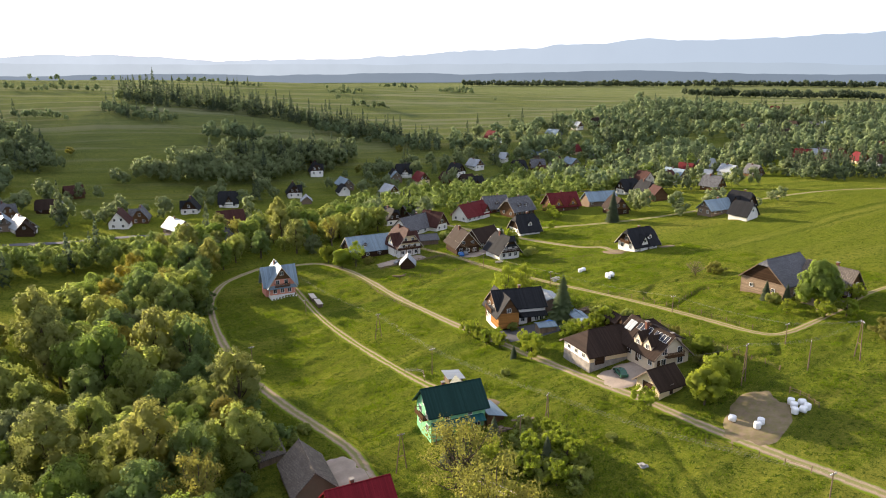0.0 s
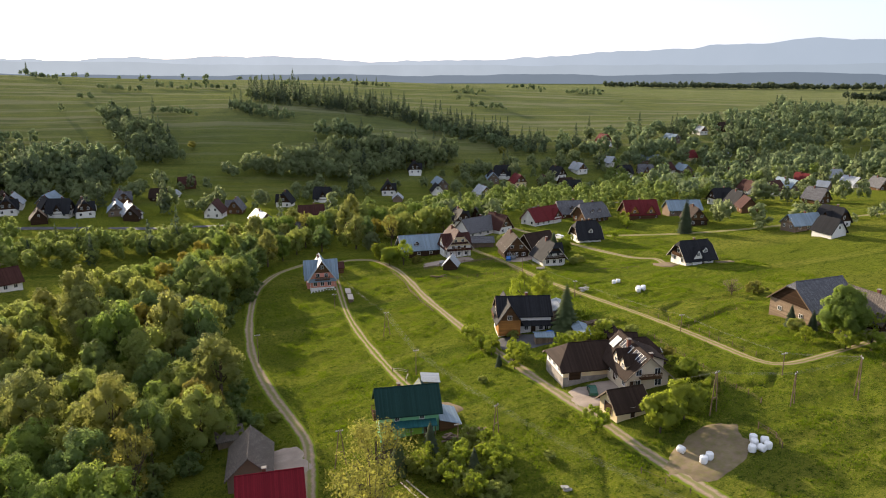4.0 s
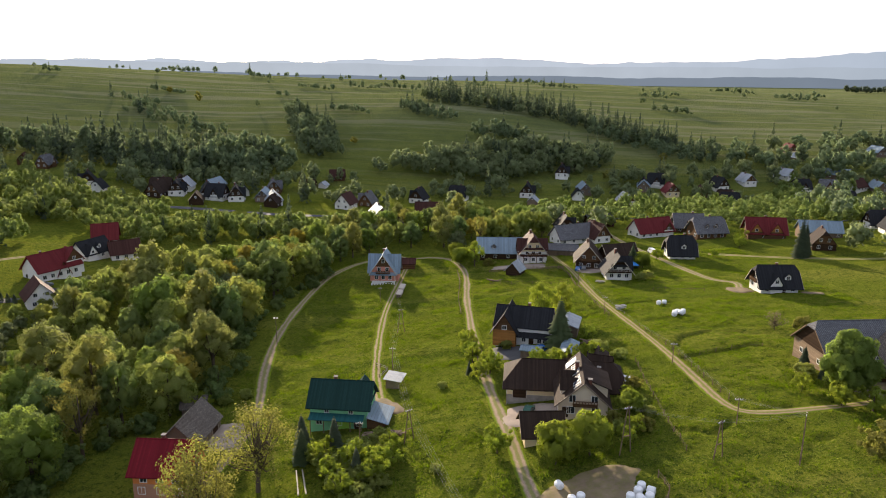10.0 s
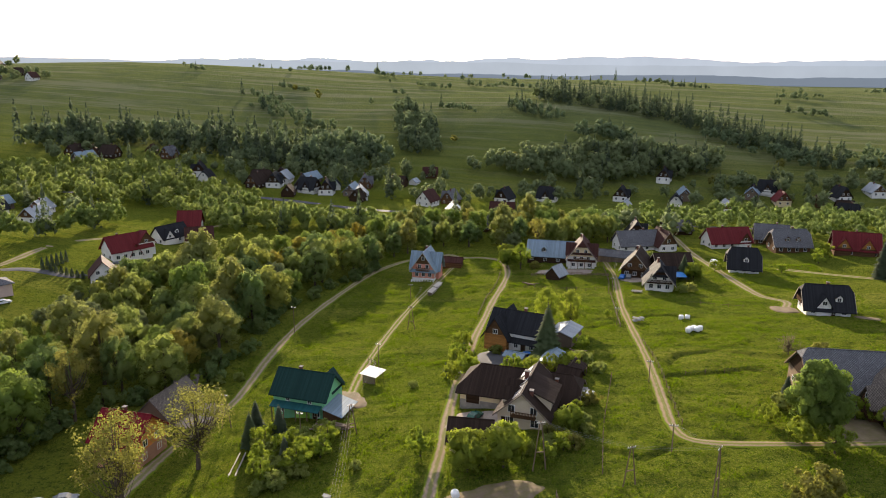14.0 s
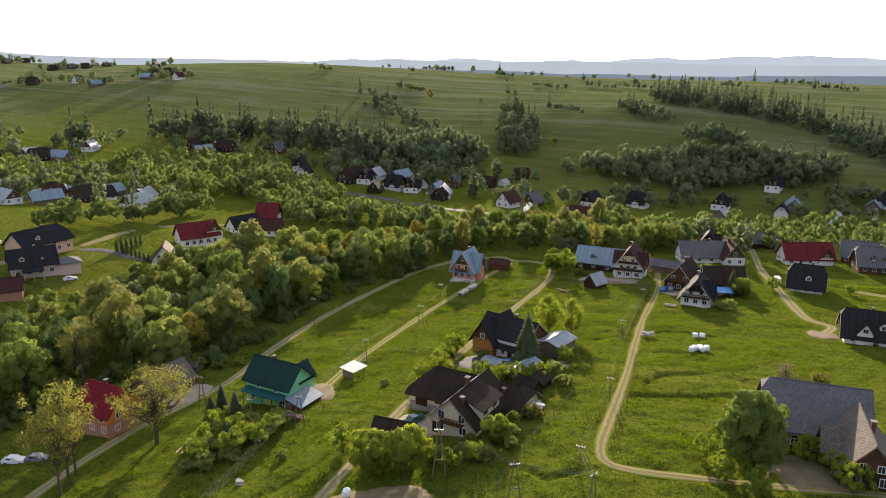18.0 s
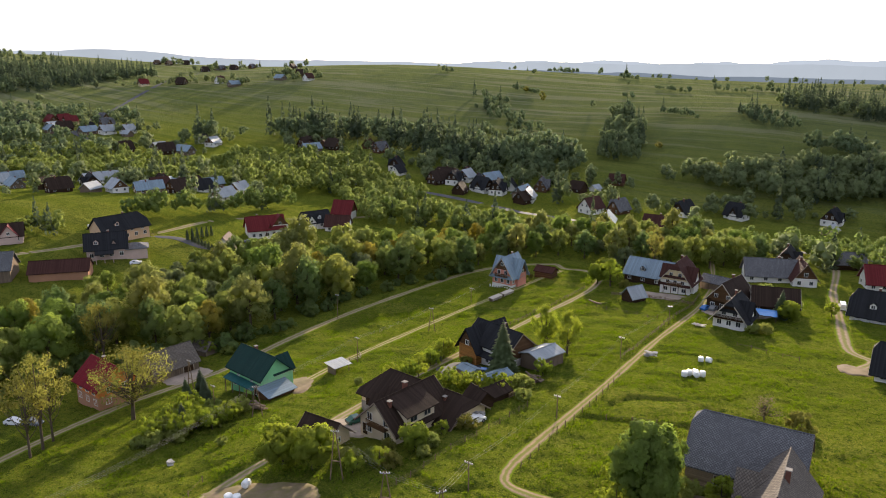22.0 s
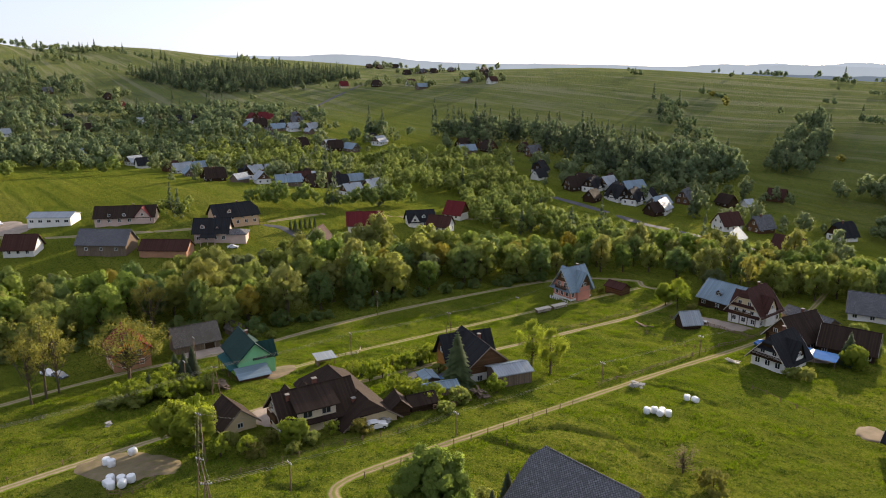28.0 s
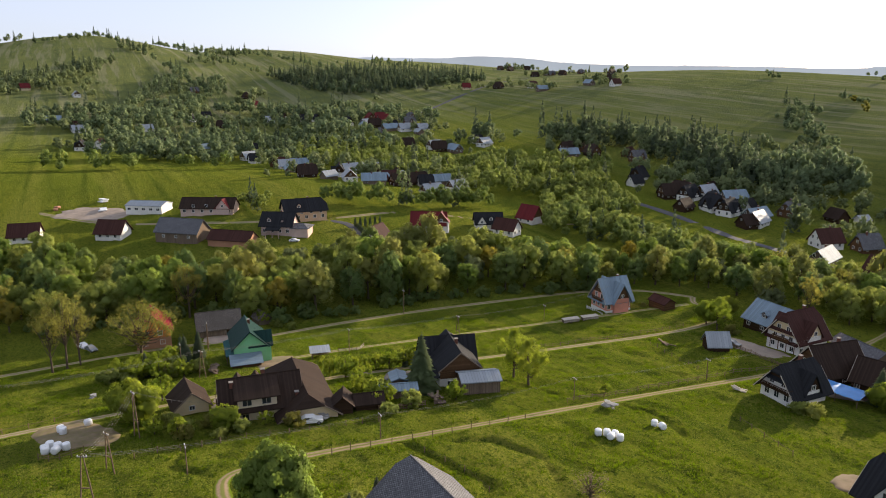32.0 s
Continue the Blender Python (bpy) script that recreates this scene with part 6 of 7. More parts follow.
for meshes, label, places in (
        (BARE, "bare-branched shrub on the meadow", "164.0,141.5,0.9"),
        (TALL, "tall dark spruce among village houses", "214.7,233.3,1 217.5,236,0.85"),
        (BIG, "big round chestnut beside the old barn", "157.3,98.5,1.06"),
        (OAK, "spreading young-leaved oak by the red house", "53.4,89.6,1.18"),
        (THIN, "thin tall tree beside the lane", "49.7,73.0,1.6 51.2,69.9,1.45 47.8,75.9,1.4"),
        (PINE, "broad grey-green spruce beside a house", "112.5,139.0,1.2 152.3,227.5,0.85 59.4,98.4,0.68"),
        (UPRIGHT, "upright fresh green lime on the meadow", "110.9,162.2,1.22 116.8,162.2,1.18 96.6,240.5,1.05"),
        (ROUND, "round leafy tree in the garden", "103.6,84.5,1.05 109.2,85.6,1.05 91.5,241.5,1.1 155.1,224.3,0.85 119.1,98.9,0.7 90,252,0.9"),
        (SMALL, "small garden tree in spring leaf", "94.5,90.8,1.15 93.2,125.4,1.05 95.6,128.3,1.1 95.8,131.5,1 92,136.8,0.9 93.0,139.9,0.95 91.2,141.8,0.9 91.5,144.6,1 91.3,147.8,1.05 91.1,150.5,0.95 106.0,128.0,1.1 110,127,1 114.5,128,1 117.6,126.8,1 119.9,105.5,0.6 115.6,87.7,0.75 118.2,91.2,0.75 120.1,142.9,0.9 158.4,92.1,1.05 154.6,94.9,1.1 170.6,97.3,1 186,240,0.8 204,262,1.1 202,256,1 208,270,1.2 164,238,0.9 165.4,105.3,1 169.2,101,1 151.5,102.5,0.8 126.8,175,0.5 118,129,0.9 75.5,97,1.0 72.5,91,1.1 66.5,89,1.1 70,92.5,1.25 73.5,87.5,1.2 76,92,1.0 64,95.5,1.2 68.5,84,1.0 32,125,1"),
        (BUSH, "dense green bush at the lane", "62.5,97,1.2 64.5,93.5,1.3 68,92,1.3 70,96.5,1.3 73.6,100.4,1.2 74.4,94.4,1.2 68,86.5,1.3 71.2,88.2,1.2 72,82,1.1 74.5,85.5,1 69.5,80.5,0.8 112,90.5,0.9 116,92.5,0.9 121,101,0.8 122,97.5,0.7 110.2,131,1.1 100.5,143.5,0.8 120.5,133,1.2 124,127,0.9 151.7,207,1.2 149.6,205.8,1 153.6,237,1.6 161,105,1 155,109,1 40,131,0.8 36,128,1 85,124,0.6 28,138,1.2 84,88,0.6 143,256,1.3"),
        (GOLD, "yellow-green shrub in fresh leaf", "101.7,240.4,1 170.0,140.0,1.2 122,110,0.9 153.5,80,1.3 151,77,1.1 120,92,0.8 115.5,96.5,0.7 66.5,240,0.5"),
        (SPRUCE_B, "young dark spruce in the garden", "65.4,98.6,1.15 70.5,89.5,0.9 158.2,107.5,0.7 156.3,112,0.8 91,129.5,0.5 92.5,144,0.55 58.6,102.6,1.1")):
    for q in places.split():
        tx, ty, sc = (float(v) for v in q.split(","))
        plant(meshes, tx, ty, sc, rs.uniform(0, 360), "bush" if meshes in (BUSH, GOLD, BARE) else "tree", label, "bush" if meshes in (BUSH, GOLD, BARE) else "tree", "", rs.uniform(0.95, 1.08))

# valley trees and far woods: joined, since nobody could count them
FAR_BROAD, FAR_SPRUCE = [], []


def template(seed, h, r, n, leaf, spruce):
    """One far tree: the corners of its faces, and their normals."""
    rs_ = np.random.RandomState(seed)
    corner = np.array([(1, 0, 0), (0, 1, 0), (-1, 0, 0), (0, -1, 0), (0, 0, 1), (0, 0, -1)], float)
    tri = np.array([(0, 1, 4), (1, 2, 4), (2, 3, 4), (3, 0, 4), (1, 0, 5), (2, 1, 5), (3, 2, 5), (0, 3, 5)])
    if spruce:
        t = rs_.uniform(0, 1, n) ** 0.85
        a = rs_.uniform(0, 2 * math.pi, n)
        rad = r * (1 - t) ** 0.9 * (0.78 + 0.25 * np.sin(t * 40)) * rs_.uniform(0.7, 1.1, n)
        p = np.stack([rad * np.cos(a), rad * np.sin(a), h * (0.06 + 0.94 * t)], -1)
        soft = np.stack([np.cos(a), np.sin(a), np.full(n, 0.35)], -1)
        soft /= np.linalg.norm(soft, axis=1, keepdims=True)
        nrm = soft + rs_.normal(scale=0.4, size=(n, 3)) + [0, 0, 0.3]
        nrm /= np.linalg.norm(nrm, axis=1, keepdims=True)
        size = leaf * (1.25 - 0.8 * t)
        return leaf_faces(p, nrm, size, rs_), soften(soft, nrm, 0.6)
    big = 8
    k = np.arange(big) + 0.5
    z = 1 - 1.8 * k / big
    a = 2.39996 * k + rs_.uniform(0, 6.28)
    flat = np.sqrt(np.maximum(0.05, 1 - z * z))
    d = np.stack([flat * np.cos(a), flat * np.sin(a), z], -1)
    cen = np.array([0, 0, h * 0.52]) + d * rs_.uniform(0.42, 0.68, (big, 1)) * [r, r, h * 0.46]
    rad = r * rs_.uniform(0.34, 0.52, big)
    body, soft_body = [], []
    for c, q, w in zip(cen, rad, d):
        shape_ = corner * rs_.uniform(0.65, 0.95, (6, 1))
        body.append((c + shape_ * q)[tri].reshape(-1, 3))
        m = corner + 0.5 * w
        soft_body.append((m / np.linalg.norm(m, axis=1, keepdims=True))[tri].reshape(-1, 3))
    pick = rs_.choice(big, n, p=rad ** 2 / (rad ** 2).sum())
    w = unit(rs_, n) + 0.45 * d[pick] + [0, 0, 0.15]
    w /= np.linalg.norm(w, axis=1, keepdims=True)
    p = cen[pick] + w * (rad[pick] * rs_.uniform(0.7, 1.12, n))[:, None]
    soft = w * 0.8 + d[pick] * 0.4
    soft /= np.linalg.norm(soft, axis=1, keepdims=True)
    nrm = soft + rs_.normal(scale=0.4, size=(n, 3))
    nrm /= np.linalg.norm(nrm, axis=1, keepdims=True)
    return np.concatenate(body + [leaf_faces(p, nrm, np.full(n, leaf), rs_)]), np.concatenate(soft_body + [soften(soft, nrm, 0.85)])


HOUSES = [tuple(int(v) for v in q.split(",")[:2]) for rows_ in (VILLAGE_WEST, VILLAGE_NORTH, VILLAGE_EAST, VILLAGE_HILL) for q in rows_.split()]


def open_spot(x, y):
    """True where no house stands close by, and no tree would hide a house or the road from the camera."""
    if -55 < x < 80 and 316 < y < 376:
        return False
    for hx, hy in HOUSES:
        dx, dy = x - hx, y - hy
        if abs(dx) < 30 and abs(dy) < 30:
            d = math.hypot(dx, dy)
            ux, uy = 110 - hx, 100 - hy
            if d < 8 or (d < 27 and (dx * ux + dy * uy) > 0.55 * d * math.hypot(ux, uy)):
                return False
    return True


T_BROAD = [template(60 + k, 11.0 + 0.5 * (k % 5), 4.4 - 0.12 * k, 100, 0.72, False) for k in range(8)]
T_FINE = [template(80 + k, 12.5 + 0.6 * (k % 4), 4.5 - 0.15 * k, 330, 0.46, False) for k in range(6)]
T_COARSE = [template(50 + k, 11.0, 5.0, 24, 1.1, False) for k in range(4)]
T_SPRUCE = [template(70 + k, 15, 2.9, 150, 0.85, True) for k in range(4)]


def grove(name, label, spots, spruce_share, seed, lo=0.7, hi=1.15, leaf=None, fine=False):
    rs_ = random.Random(seed)
    spots = [q for q in spots if open_spot(*q)]
    for spruce, mat in ((False, leaf or M_LEAF_HAZED), (True, M_NEEDLE)):
        chunks, normals = [], []
        for x, y in spots:
            if (rs_.random() < spruce_share) != spruce:
                continue
            t = rs_.choice(T_COARSE if fine == "coarse" else T_SPRUCE if spruce else T_FINE if fine else T_BROAD)
            a, sc = rs_.uniform(0, 6.28), rs_.uniform(lo, hi) * (1.2 if spruce else 1.0)
            c, s = math.cos(a) * sc, math.sin(a) * sc
            q = t[0] @ np.array([[c, s, 0], [-s, c, 0], [0, 0, sc * rs_.uniform(0.8, 1.25)]])
            chunks.append(q + [x, y, gz(x, y) - 0.3])
            normals.append(t[1] @ np.array([[c / sc, s / sc, 0], [-s / sc, c / sc, 0], [0, 0, 1]]))
        if chunks:
            v = np.concatenate(chunks)
            ob = new(name + ("_spruces" if spruce else ""), fast_mesh(name, v, np.arange(len(v)), 3, mat, True, np.concatenate(normals)))
            tagged(ob, label if not spruce else "dark spruces " + label.split(" ", 1)[1], "woods", kind="stuff")


W_HEDGE = [(382, 270), (411, 228), (450, 249), (427, 301)]
W_NORTHWEST = [(-135, 479), (-128, 534), (-94, 534), (-56, 521), (-24, 465), (-22, 433), (-62, 434), (-118, 422)]
W_BAND = [(59, 695), (99, 662), (139, 653), (179, 640), (204, 614), (219, 595), (242, 572), (259, 552), (280, 528), (290, 540), (262, 580), (238, 622), (200, 660), (176, 700), (130, 735), (70, 745)]
W_STRIP = [(41, 642), (61, 612), (86, 597), (97, 606), (74, 632), (50, 658)]
W_SLOPE = [(36, 484), (61, 479), (100, 475), (138, 476), (166, 486), (193, 499), (211, 515), (211, 519), (197, 532), (160, 532), (119, 528), (78, 507), (59, 497), (41, 476)]
W_SLOPE_B = [(108, 559), (128, 554), (150, 555), (147, 554), (128, 577), (109, 559)]
W_CLUMP = [(-18, 505), (11, 505), (-9, 570), (-45, 635), (-61, 637), (-36, 549)]
W_CLUMP_B = [(-70, 453), (-36, 452), (-15, 477), (-23, 484), (-54, 508), (-82, 515), (-85, 476)]
W_DIAG = [(-200, 622), (-153, 582), (-116, 553), (-73, 526), (-84, 546), (-135, 590), (-175, 634), (-203, 648)]
W_FIRS = [(-345, 404), (-313, 443), (-258, 454), (-218, 480), (-145, 459), (-93, 442), (-66, 451), (-70, 457), (-130, 500), (-176, 503), (-233, 500), (-286, 485), (-313, 444), (-332, 396)]
W_TOP = [(-876, 349), (-751, 381), (-701, 429), (-699, 478), (-734, 574), (-755, 653), (-850, 660), (-908, 516), (-889, 424)]
W_WEST = [(-729, 6), (-755, 56), (-860, 89), (-954, 144), (-963, 138), (-876, 63), (-849, 0)]
W_WEST_B = [(-650, 129), (-766, 191), (-906, 236), (-900, 216), (-737, 148), (-658, 131)]
W_WEST_C = [(-630, 174), (-764, 261), (-851, 272), (-826, 224), (-710, 184)]
W_EAST = [(308, 538), (333, 488), (371, 462), (350, 373), (432, 323), (520, 291), (993, 565), (814, 578), (800, 699), (778, 782), (614, 672), (488, 611), (399, 587), (304, 532)]
W_VALLEY = [(-331, 223), (-384, 289), (-330, 316), (-258, 325), (-250, 371), (-179, 426), (-111, 373), (-111, 317), (-151, 264), (-279, 245)]
W_VALLEY_B = [(-330, 113), (-352, 169), (-419, 253), (-367, 334), (-323, 312), (-331, 223), (-301, 161)]
W_HILL = [(202, 594), (261, 525), (347, 514), (367, 540), (274, 567), (213, 616)]
W_BELT = [(24, 290), (60, 318), (112, 332), (150, 312), (200, 300), (262, 290), (330, 330), (430, 380), (420, 440), (330, 480), (270, 430), (200, 395), (110, 335), (40, 330), (-90, 345), (-60, 285)]
W_STREAM = [(-120, 330), (-40, 275), (30, 292), (60, 320), (20, 340), (-50, 345), (-110, 365)]
# trees among the village houses
spots = []
rs = random.Random(77)
for rowset in (VILLAGE_WEST, VILLAGE_NORTH, VILLAGE_EAST, VILLAGE_HILL):
    for q in rowset.split():
        hx, hy, _ = (int(v) for v in q.split(","))
        for _ in range(13):
            a, d = rs.uniform(0, 6.28), rs.uniform(7.5, 24)
            if not (hx + d * math.cos(a) < 190 and 60 < hy + d * math.sin(a) < 262 and hx > -40):
                spots.append((hx + d * math.cos(a), hy + d * math.sin(a)))
grove("garden_trees", "garden trees between village houses", spots, 0.07, 20, 0.5, 1.3)
def clustered(poly, gap, seed, cell, level=0.0):
    """Spots in an outline that gather into clumps."""
    p_ = np.array(scatter(poly, gap, seed))
    keep = smooth_noise(p_[:, 0], p_[:, 1], cell, seed) + 0.5 * smooth_noise(p_[:, 0], p_[:, 1], cell / 2.5, seed + 1) > level
    return [tuple(q) for q in p_[keep]]


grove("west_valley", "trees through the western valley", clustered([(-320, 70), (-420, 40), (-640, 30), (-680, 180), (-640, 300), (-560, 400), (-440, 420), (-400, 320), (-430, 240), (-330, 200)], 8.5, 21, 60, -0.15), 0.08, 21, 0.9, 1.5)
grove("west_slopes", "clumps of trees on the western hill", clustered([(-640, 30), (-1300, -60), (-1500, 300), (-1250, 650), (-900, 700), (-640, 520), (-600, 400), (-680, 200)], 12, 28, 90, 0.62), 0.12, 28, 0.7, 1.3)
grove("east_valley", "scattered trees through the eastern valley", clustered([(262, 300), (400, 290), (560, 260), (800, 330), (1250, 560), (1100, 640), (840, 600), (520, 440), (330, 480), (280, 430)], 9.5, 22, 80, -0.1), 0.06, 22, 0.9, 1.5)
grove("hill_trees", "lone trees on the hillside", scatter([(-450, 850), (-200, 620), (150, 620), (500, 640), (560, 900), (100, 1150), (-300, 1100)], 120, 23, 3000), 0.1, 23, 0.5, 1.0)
hedges = []
for _ in range(26):
    hx, hy, hn = rs.uniform(-380, 620), rs.uniform(600, 1080), rs.randint(5, 18)
    for k in range(hn):
        hedges.append((hx + 3.6 * k * math.cos(radians(-26)) + rs.uniform(-2, 2), hy + 3.6 * k * math.sin(radians(-26)) + rs.uniform(-2, 2)))
grove("hill_hedges", "short hedges on old field borders", hedges, 0.06, 27, 0.35, 0.8)
grove("skyline_trees", "small trees along the skyline", [(-430 + 9.5 * k + rs.uniform(-4, 4), 1010 + 90 * math.sin(k * 0.13) + rs.uniform(-20, 20)) for k in range(60) if k % 7 > 2], 0.2, 24, 0.5, 1.0)
grove("west_hedges", "hedges across the western hill", [(x + rs.uniform(-6, 6), y0 + sl * (x + 1200) + rs.uniform(-6, 6)) for y0, sl in ((150, 0.22), (260, 0.3), (380, 0.32)) for x in range(-1300, -760, 9)], 0.25, 25, 0.6, 1.1)
grove("field_hedge", "hedge trees beyond the hamlet", [(p.x + rs.uniform(-3, 3), p.y + rs.uniform(-1.5, 1.5)) for p in smooth_line([(-99, 186), (-98, 207), (-93, 229), (-89, 246), (-93, 264), (-95, 280)], 3.4)], 0.05, 26, 0.6, 1.0, M_LEAF_M, True)
grove("hamlet_clump", "dark garden trees beside the long house", [(x + dx, y + dy) for x, y in [(-108, 146), (-105, 151), (-105, 156), (-95, 151)] for dx, dy in ((0, 0), (2.6, 2.1))], 0.4, 29, 0.45, 0.7, M_LEAF_M, True)
grove("field_trees", "broad trees at the edge of the village field", [(x + rs.uniform(-5, 5), y + rs.uniform(-5, 5)) for x, y in [(-272, 66), (-276, 92), (-281, 112), (-278, 144), (-275, 166)] for _ in range(3)], 0.0, 30, 0.7, 1.2, M_LEAF_M, True)
grove("pale_trees", "pale young birches before the woods", [(15, 534), (55, 497), (66, 500), (82, 504), (199, 485), (249, 521), (-190, 712), (-145, 662), (313, 529)], 0.0, 31, 0.7, 1.0, M_LEAF_Y, True)
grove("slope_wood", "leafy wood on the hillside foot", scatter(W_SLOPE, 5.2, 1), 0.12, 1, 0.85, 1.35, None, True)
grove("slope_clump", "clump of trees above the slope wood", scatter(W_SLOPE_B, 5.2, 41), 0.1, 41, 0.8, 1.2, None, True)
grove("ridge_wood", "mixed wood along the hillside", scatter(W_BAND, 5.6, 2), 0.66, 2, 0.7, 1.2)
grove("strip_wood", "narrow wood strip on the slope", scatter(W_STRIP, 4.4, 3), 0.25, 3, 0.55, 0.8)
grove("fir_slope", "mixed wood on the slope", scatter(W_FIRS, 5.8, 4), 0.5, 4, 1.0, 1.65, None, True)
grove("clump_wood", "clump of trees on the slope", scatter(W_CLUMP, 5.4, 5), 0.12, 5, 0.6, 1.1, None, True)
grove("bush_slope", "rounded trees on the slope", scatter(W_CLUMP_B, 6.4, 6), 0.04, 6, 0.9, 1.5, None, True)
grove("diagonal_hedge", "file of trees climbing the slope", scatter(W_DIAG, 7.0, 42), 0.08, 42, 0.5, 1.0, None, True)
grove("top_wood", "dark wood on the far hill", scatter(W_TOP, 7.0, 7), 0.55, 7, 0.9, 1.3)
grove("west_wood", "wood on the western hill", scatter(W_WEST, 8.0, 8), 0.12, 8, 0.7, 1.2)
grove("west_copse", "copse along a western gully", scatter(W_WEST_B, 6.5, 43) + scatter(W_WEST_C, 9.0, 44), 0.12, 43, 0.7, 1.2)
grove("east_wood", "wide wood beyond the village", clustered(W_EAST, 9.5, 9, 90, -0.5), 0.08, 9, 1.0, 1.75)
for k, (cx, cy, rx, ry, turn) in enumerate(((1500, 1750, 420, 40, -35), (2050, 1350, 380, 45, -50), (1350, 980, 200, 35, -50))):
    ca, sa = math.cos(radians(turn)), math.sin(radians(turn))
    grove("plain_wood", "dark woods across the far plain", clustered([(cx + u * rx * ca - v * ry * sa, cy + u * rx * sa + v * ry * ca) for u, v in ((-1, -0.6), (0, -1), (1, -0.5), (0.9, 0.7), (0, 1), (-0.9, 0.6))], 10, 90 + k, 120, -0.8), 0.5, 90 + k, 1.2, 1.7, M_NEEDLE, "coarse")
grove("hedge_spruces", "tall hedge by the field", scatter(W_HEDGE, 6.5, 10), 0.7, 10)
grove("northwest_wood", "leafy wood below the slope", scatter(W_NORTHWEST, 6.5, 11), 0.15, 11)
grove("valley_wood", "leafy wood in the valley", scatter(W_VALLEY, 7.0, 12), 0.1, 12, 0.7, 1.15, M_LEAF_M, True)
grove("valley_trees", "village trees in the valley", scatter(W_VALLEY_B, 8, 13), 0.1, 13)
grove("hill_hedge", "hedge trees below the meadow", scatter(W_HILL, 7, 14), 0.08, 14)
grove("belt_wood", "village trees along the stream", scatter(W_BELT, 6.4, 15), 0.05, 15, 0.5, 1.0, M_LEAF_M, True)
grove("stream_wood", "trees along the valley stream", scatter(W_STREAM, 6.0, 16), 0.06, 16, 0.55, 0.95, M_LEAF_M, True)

# ---- hazy mountains on the horizon: plain backdrop, haze as a glowing colour ----
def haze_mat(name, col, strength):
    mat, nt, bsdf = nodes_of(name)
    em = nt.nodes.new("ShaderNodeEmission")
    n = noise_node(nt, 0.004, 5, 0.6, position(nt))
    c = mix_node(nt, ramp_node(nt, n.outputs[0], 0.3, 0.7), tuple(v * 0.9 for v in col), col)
    # painted haze: the glow darkens eastward, away from the sun
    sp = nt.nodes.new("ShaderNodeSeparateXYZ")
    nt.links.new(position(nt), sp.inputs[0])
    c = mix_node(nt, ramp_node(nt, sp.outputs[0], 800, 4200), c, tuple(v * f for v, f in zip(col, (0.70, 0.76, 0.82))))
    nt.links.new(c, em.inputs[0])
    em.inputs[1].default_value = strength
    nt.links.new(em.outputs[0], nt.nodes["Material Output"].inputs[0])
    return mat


def mountains(name, label, radius, mat, low, bumps, rough, seed):
    """A chain of hills round the horizon; bumps: (azimuth from north to east, half width, height)."""
    verts, faces, n = [], [], 720
    for k in range(n + 1):
        az = -180 + 360 * k / n
        h = low + sum(b * math.exp(-((az - a) / w) ** 2) for a, w, b in bumps)
        h += rough * (noise.noise((az * 0.09, seed, 0)) + 0.5 * noise.noise((az * 0.3, seed, 3)) + 0.25 * noise.noise((az * 1.1, seed, 5)))
        x, y = radius * math.sin(radians(az)), radius * math.cos(radians(az))
        verts += [(x, y, -60), (x, y, h), (x * 1.02, y * 1.02, -60)]
    for k in range(n):
        a = 3 * k
        faces += [(a, a + 3, a + 4, a + 1), (a + 1, a + 4, a + 5, a + 2)]
    me = bpy.data.meshes.new(name)
    me.from_pydata(verts, [], faces)
    me.materials.append(mat)
    me.update()
    return tagged(new(name, me), label, "mountains", kind="structure")


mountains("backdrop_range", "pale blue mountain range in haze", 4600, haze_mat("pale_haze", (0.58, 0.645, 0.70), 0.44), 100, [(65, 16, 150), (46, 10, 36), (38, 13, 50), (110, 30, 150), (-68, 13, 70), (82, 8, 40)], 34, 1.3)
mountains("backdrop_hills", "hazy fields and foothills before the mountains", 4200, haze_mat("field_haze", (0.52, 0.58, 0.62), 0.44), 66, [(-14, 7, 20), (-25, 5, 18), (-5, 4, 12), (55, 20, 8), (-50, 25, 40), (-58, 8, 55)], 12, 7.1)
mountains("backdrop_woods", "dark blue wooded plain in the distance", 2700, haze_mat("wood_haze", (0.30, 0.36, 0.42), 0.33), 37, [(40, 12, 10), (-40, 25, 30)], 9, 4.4)

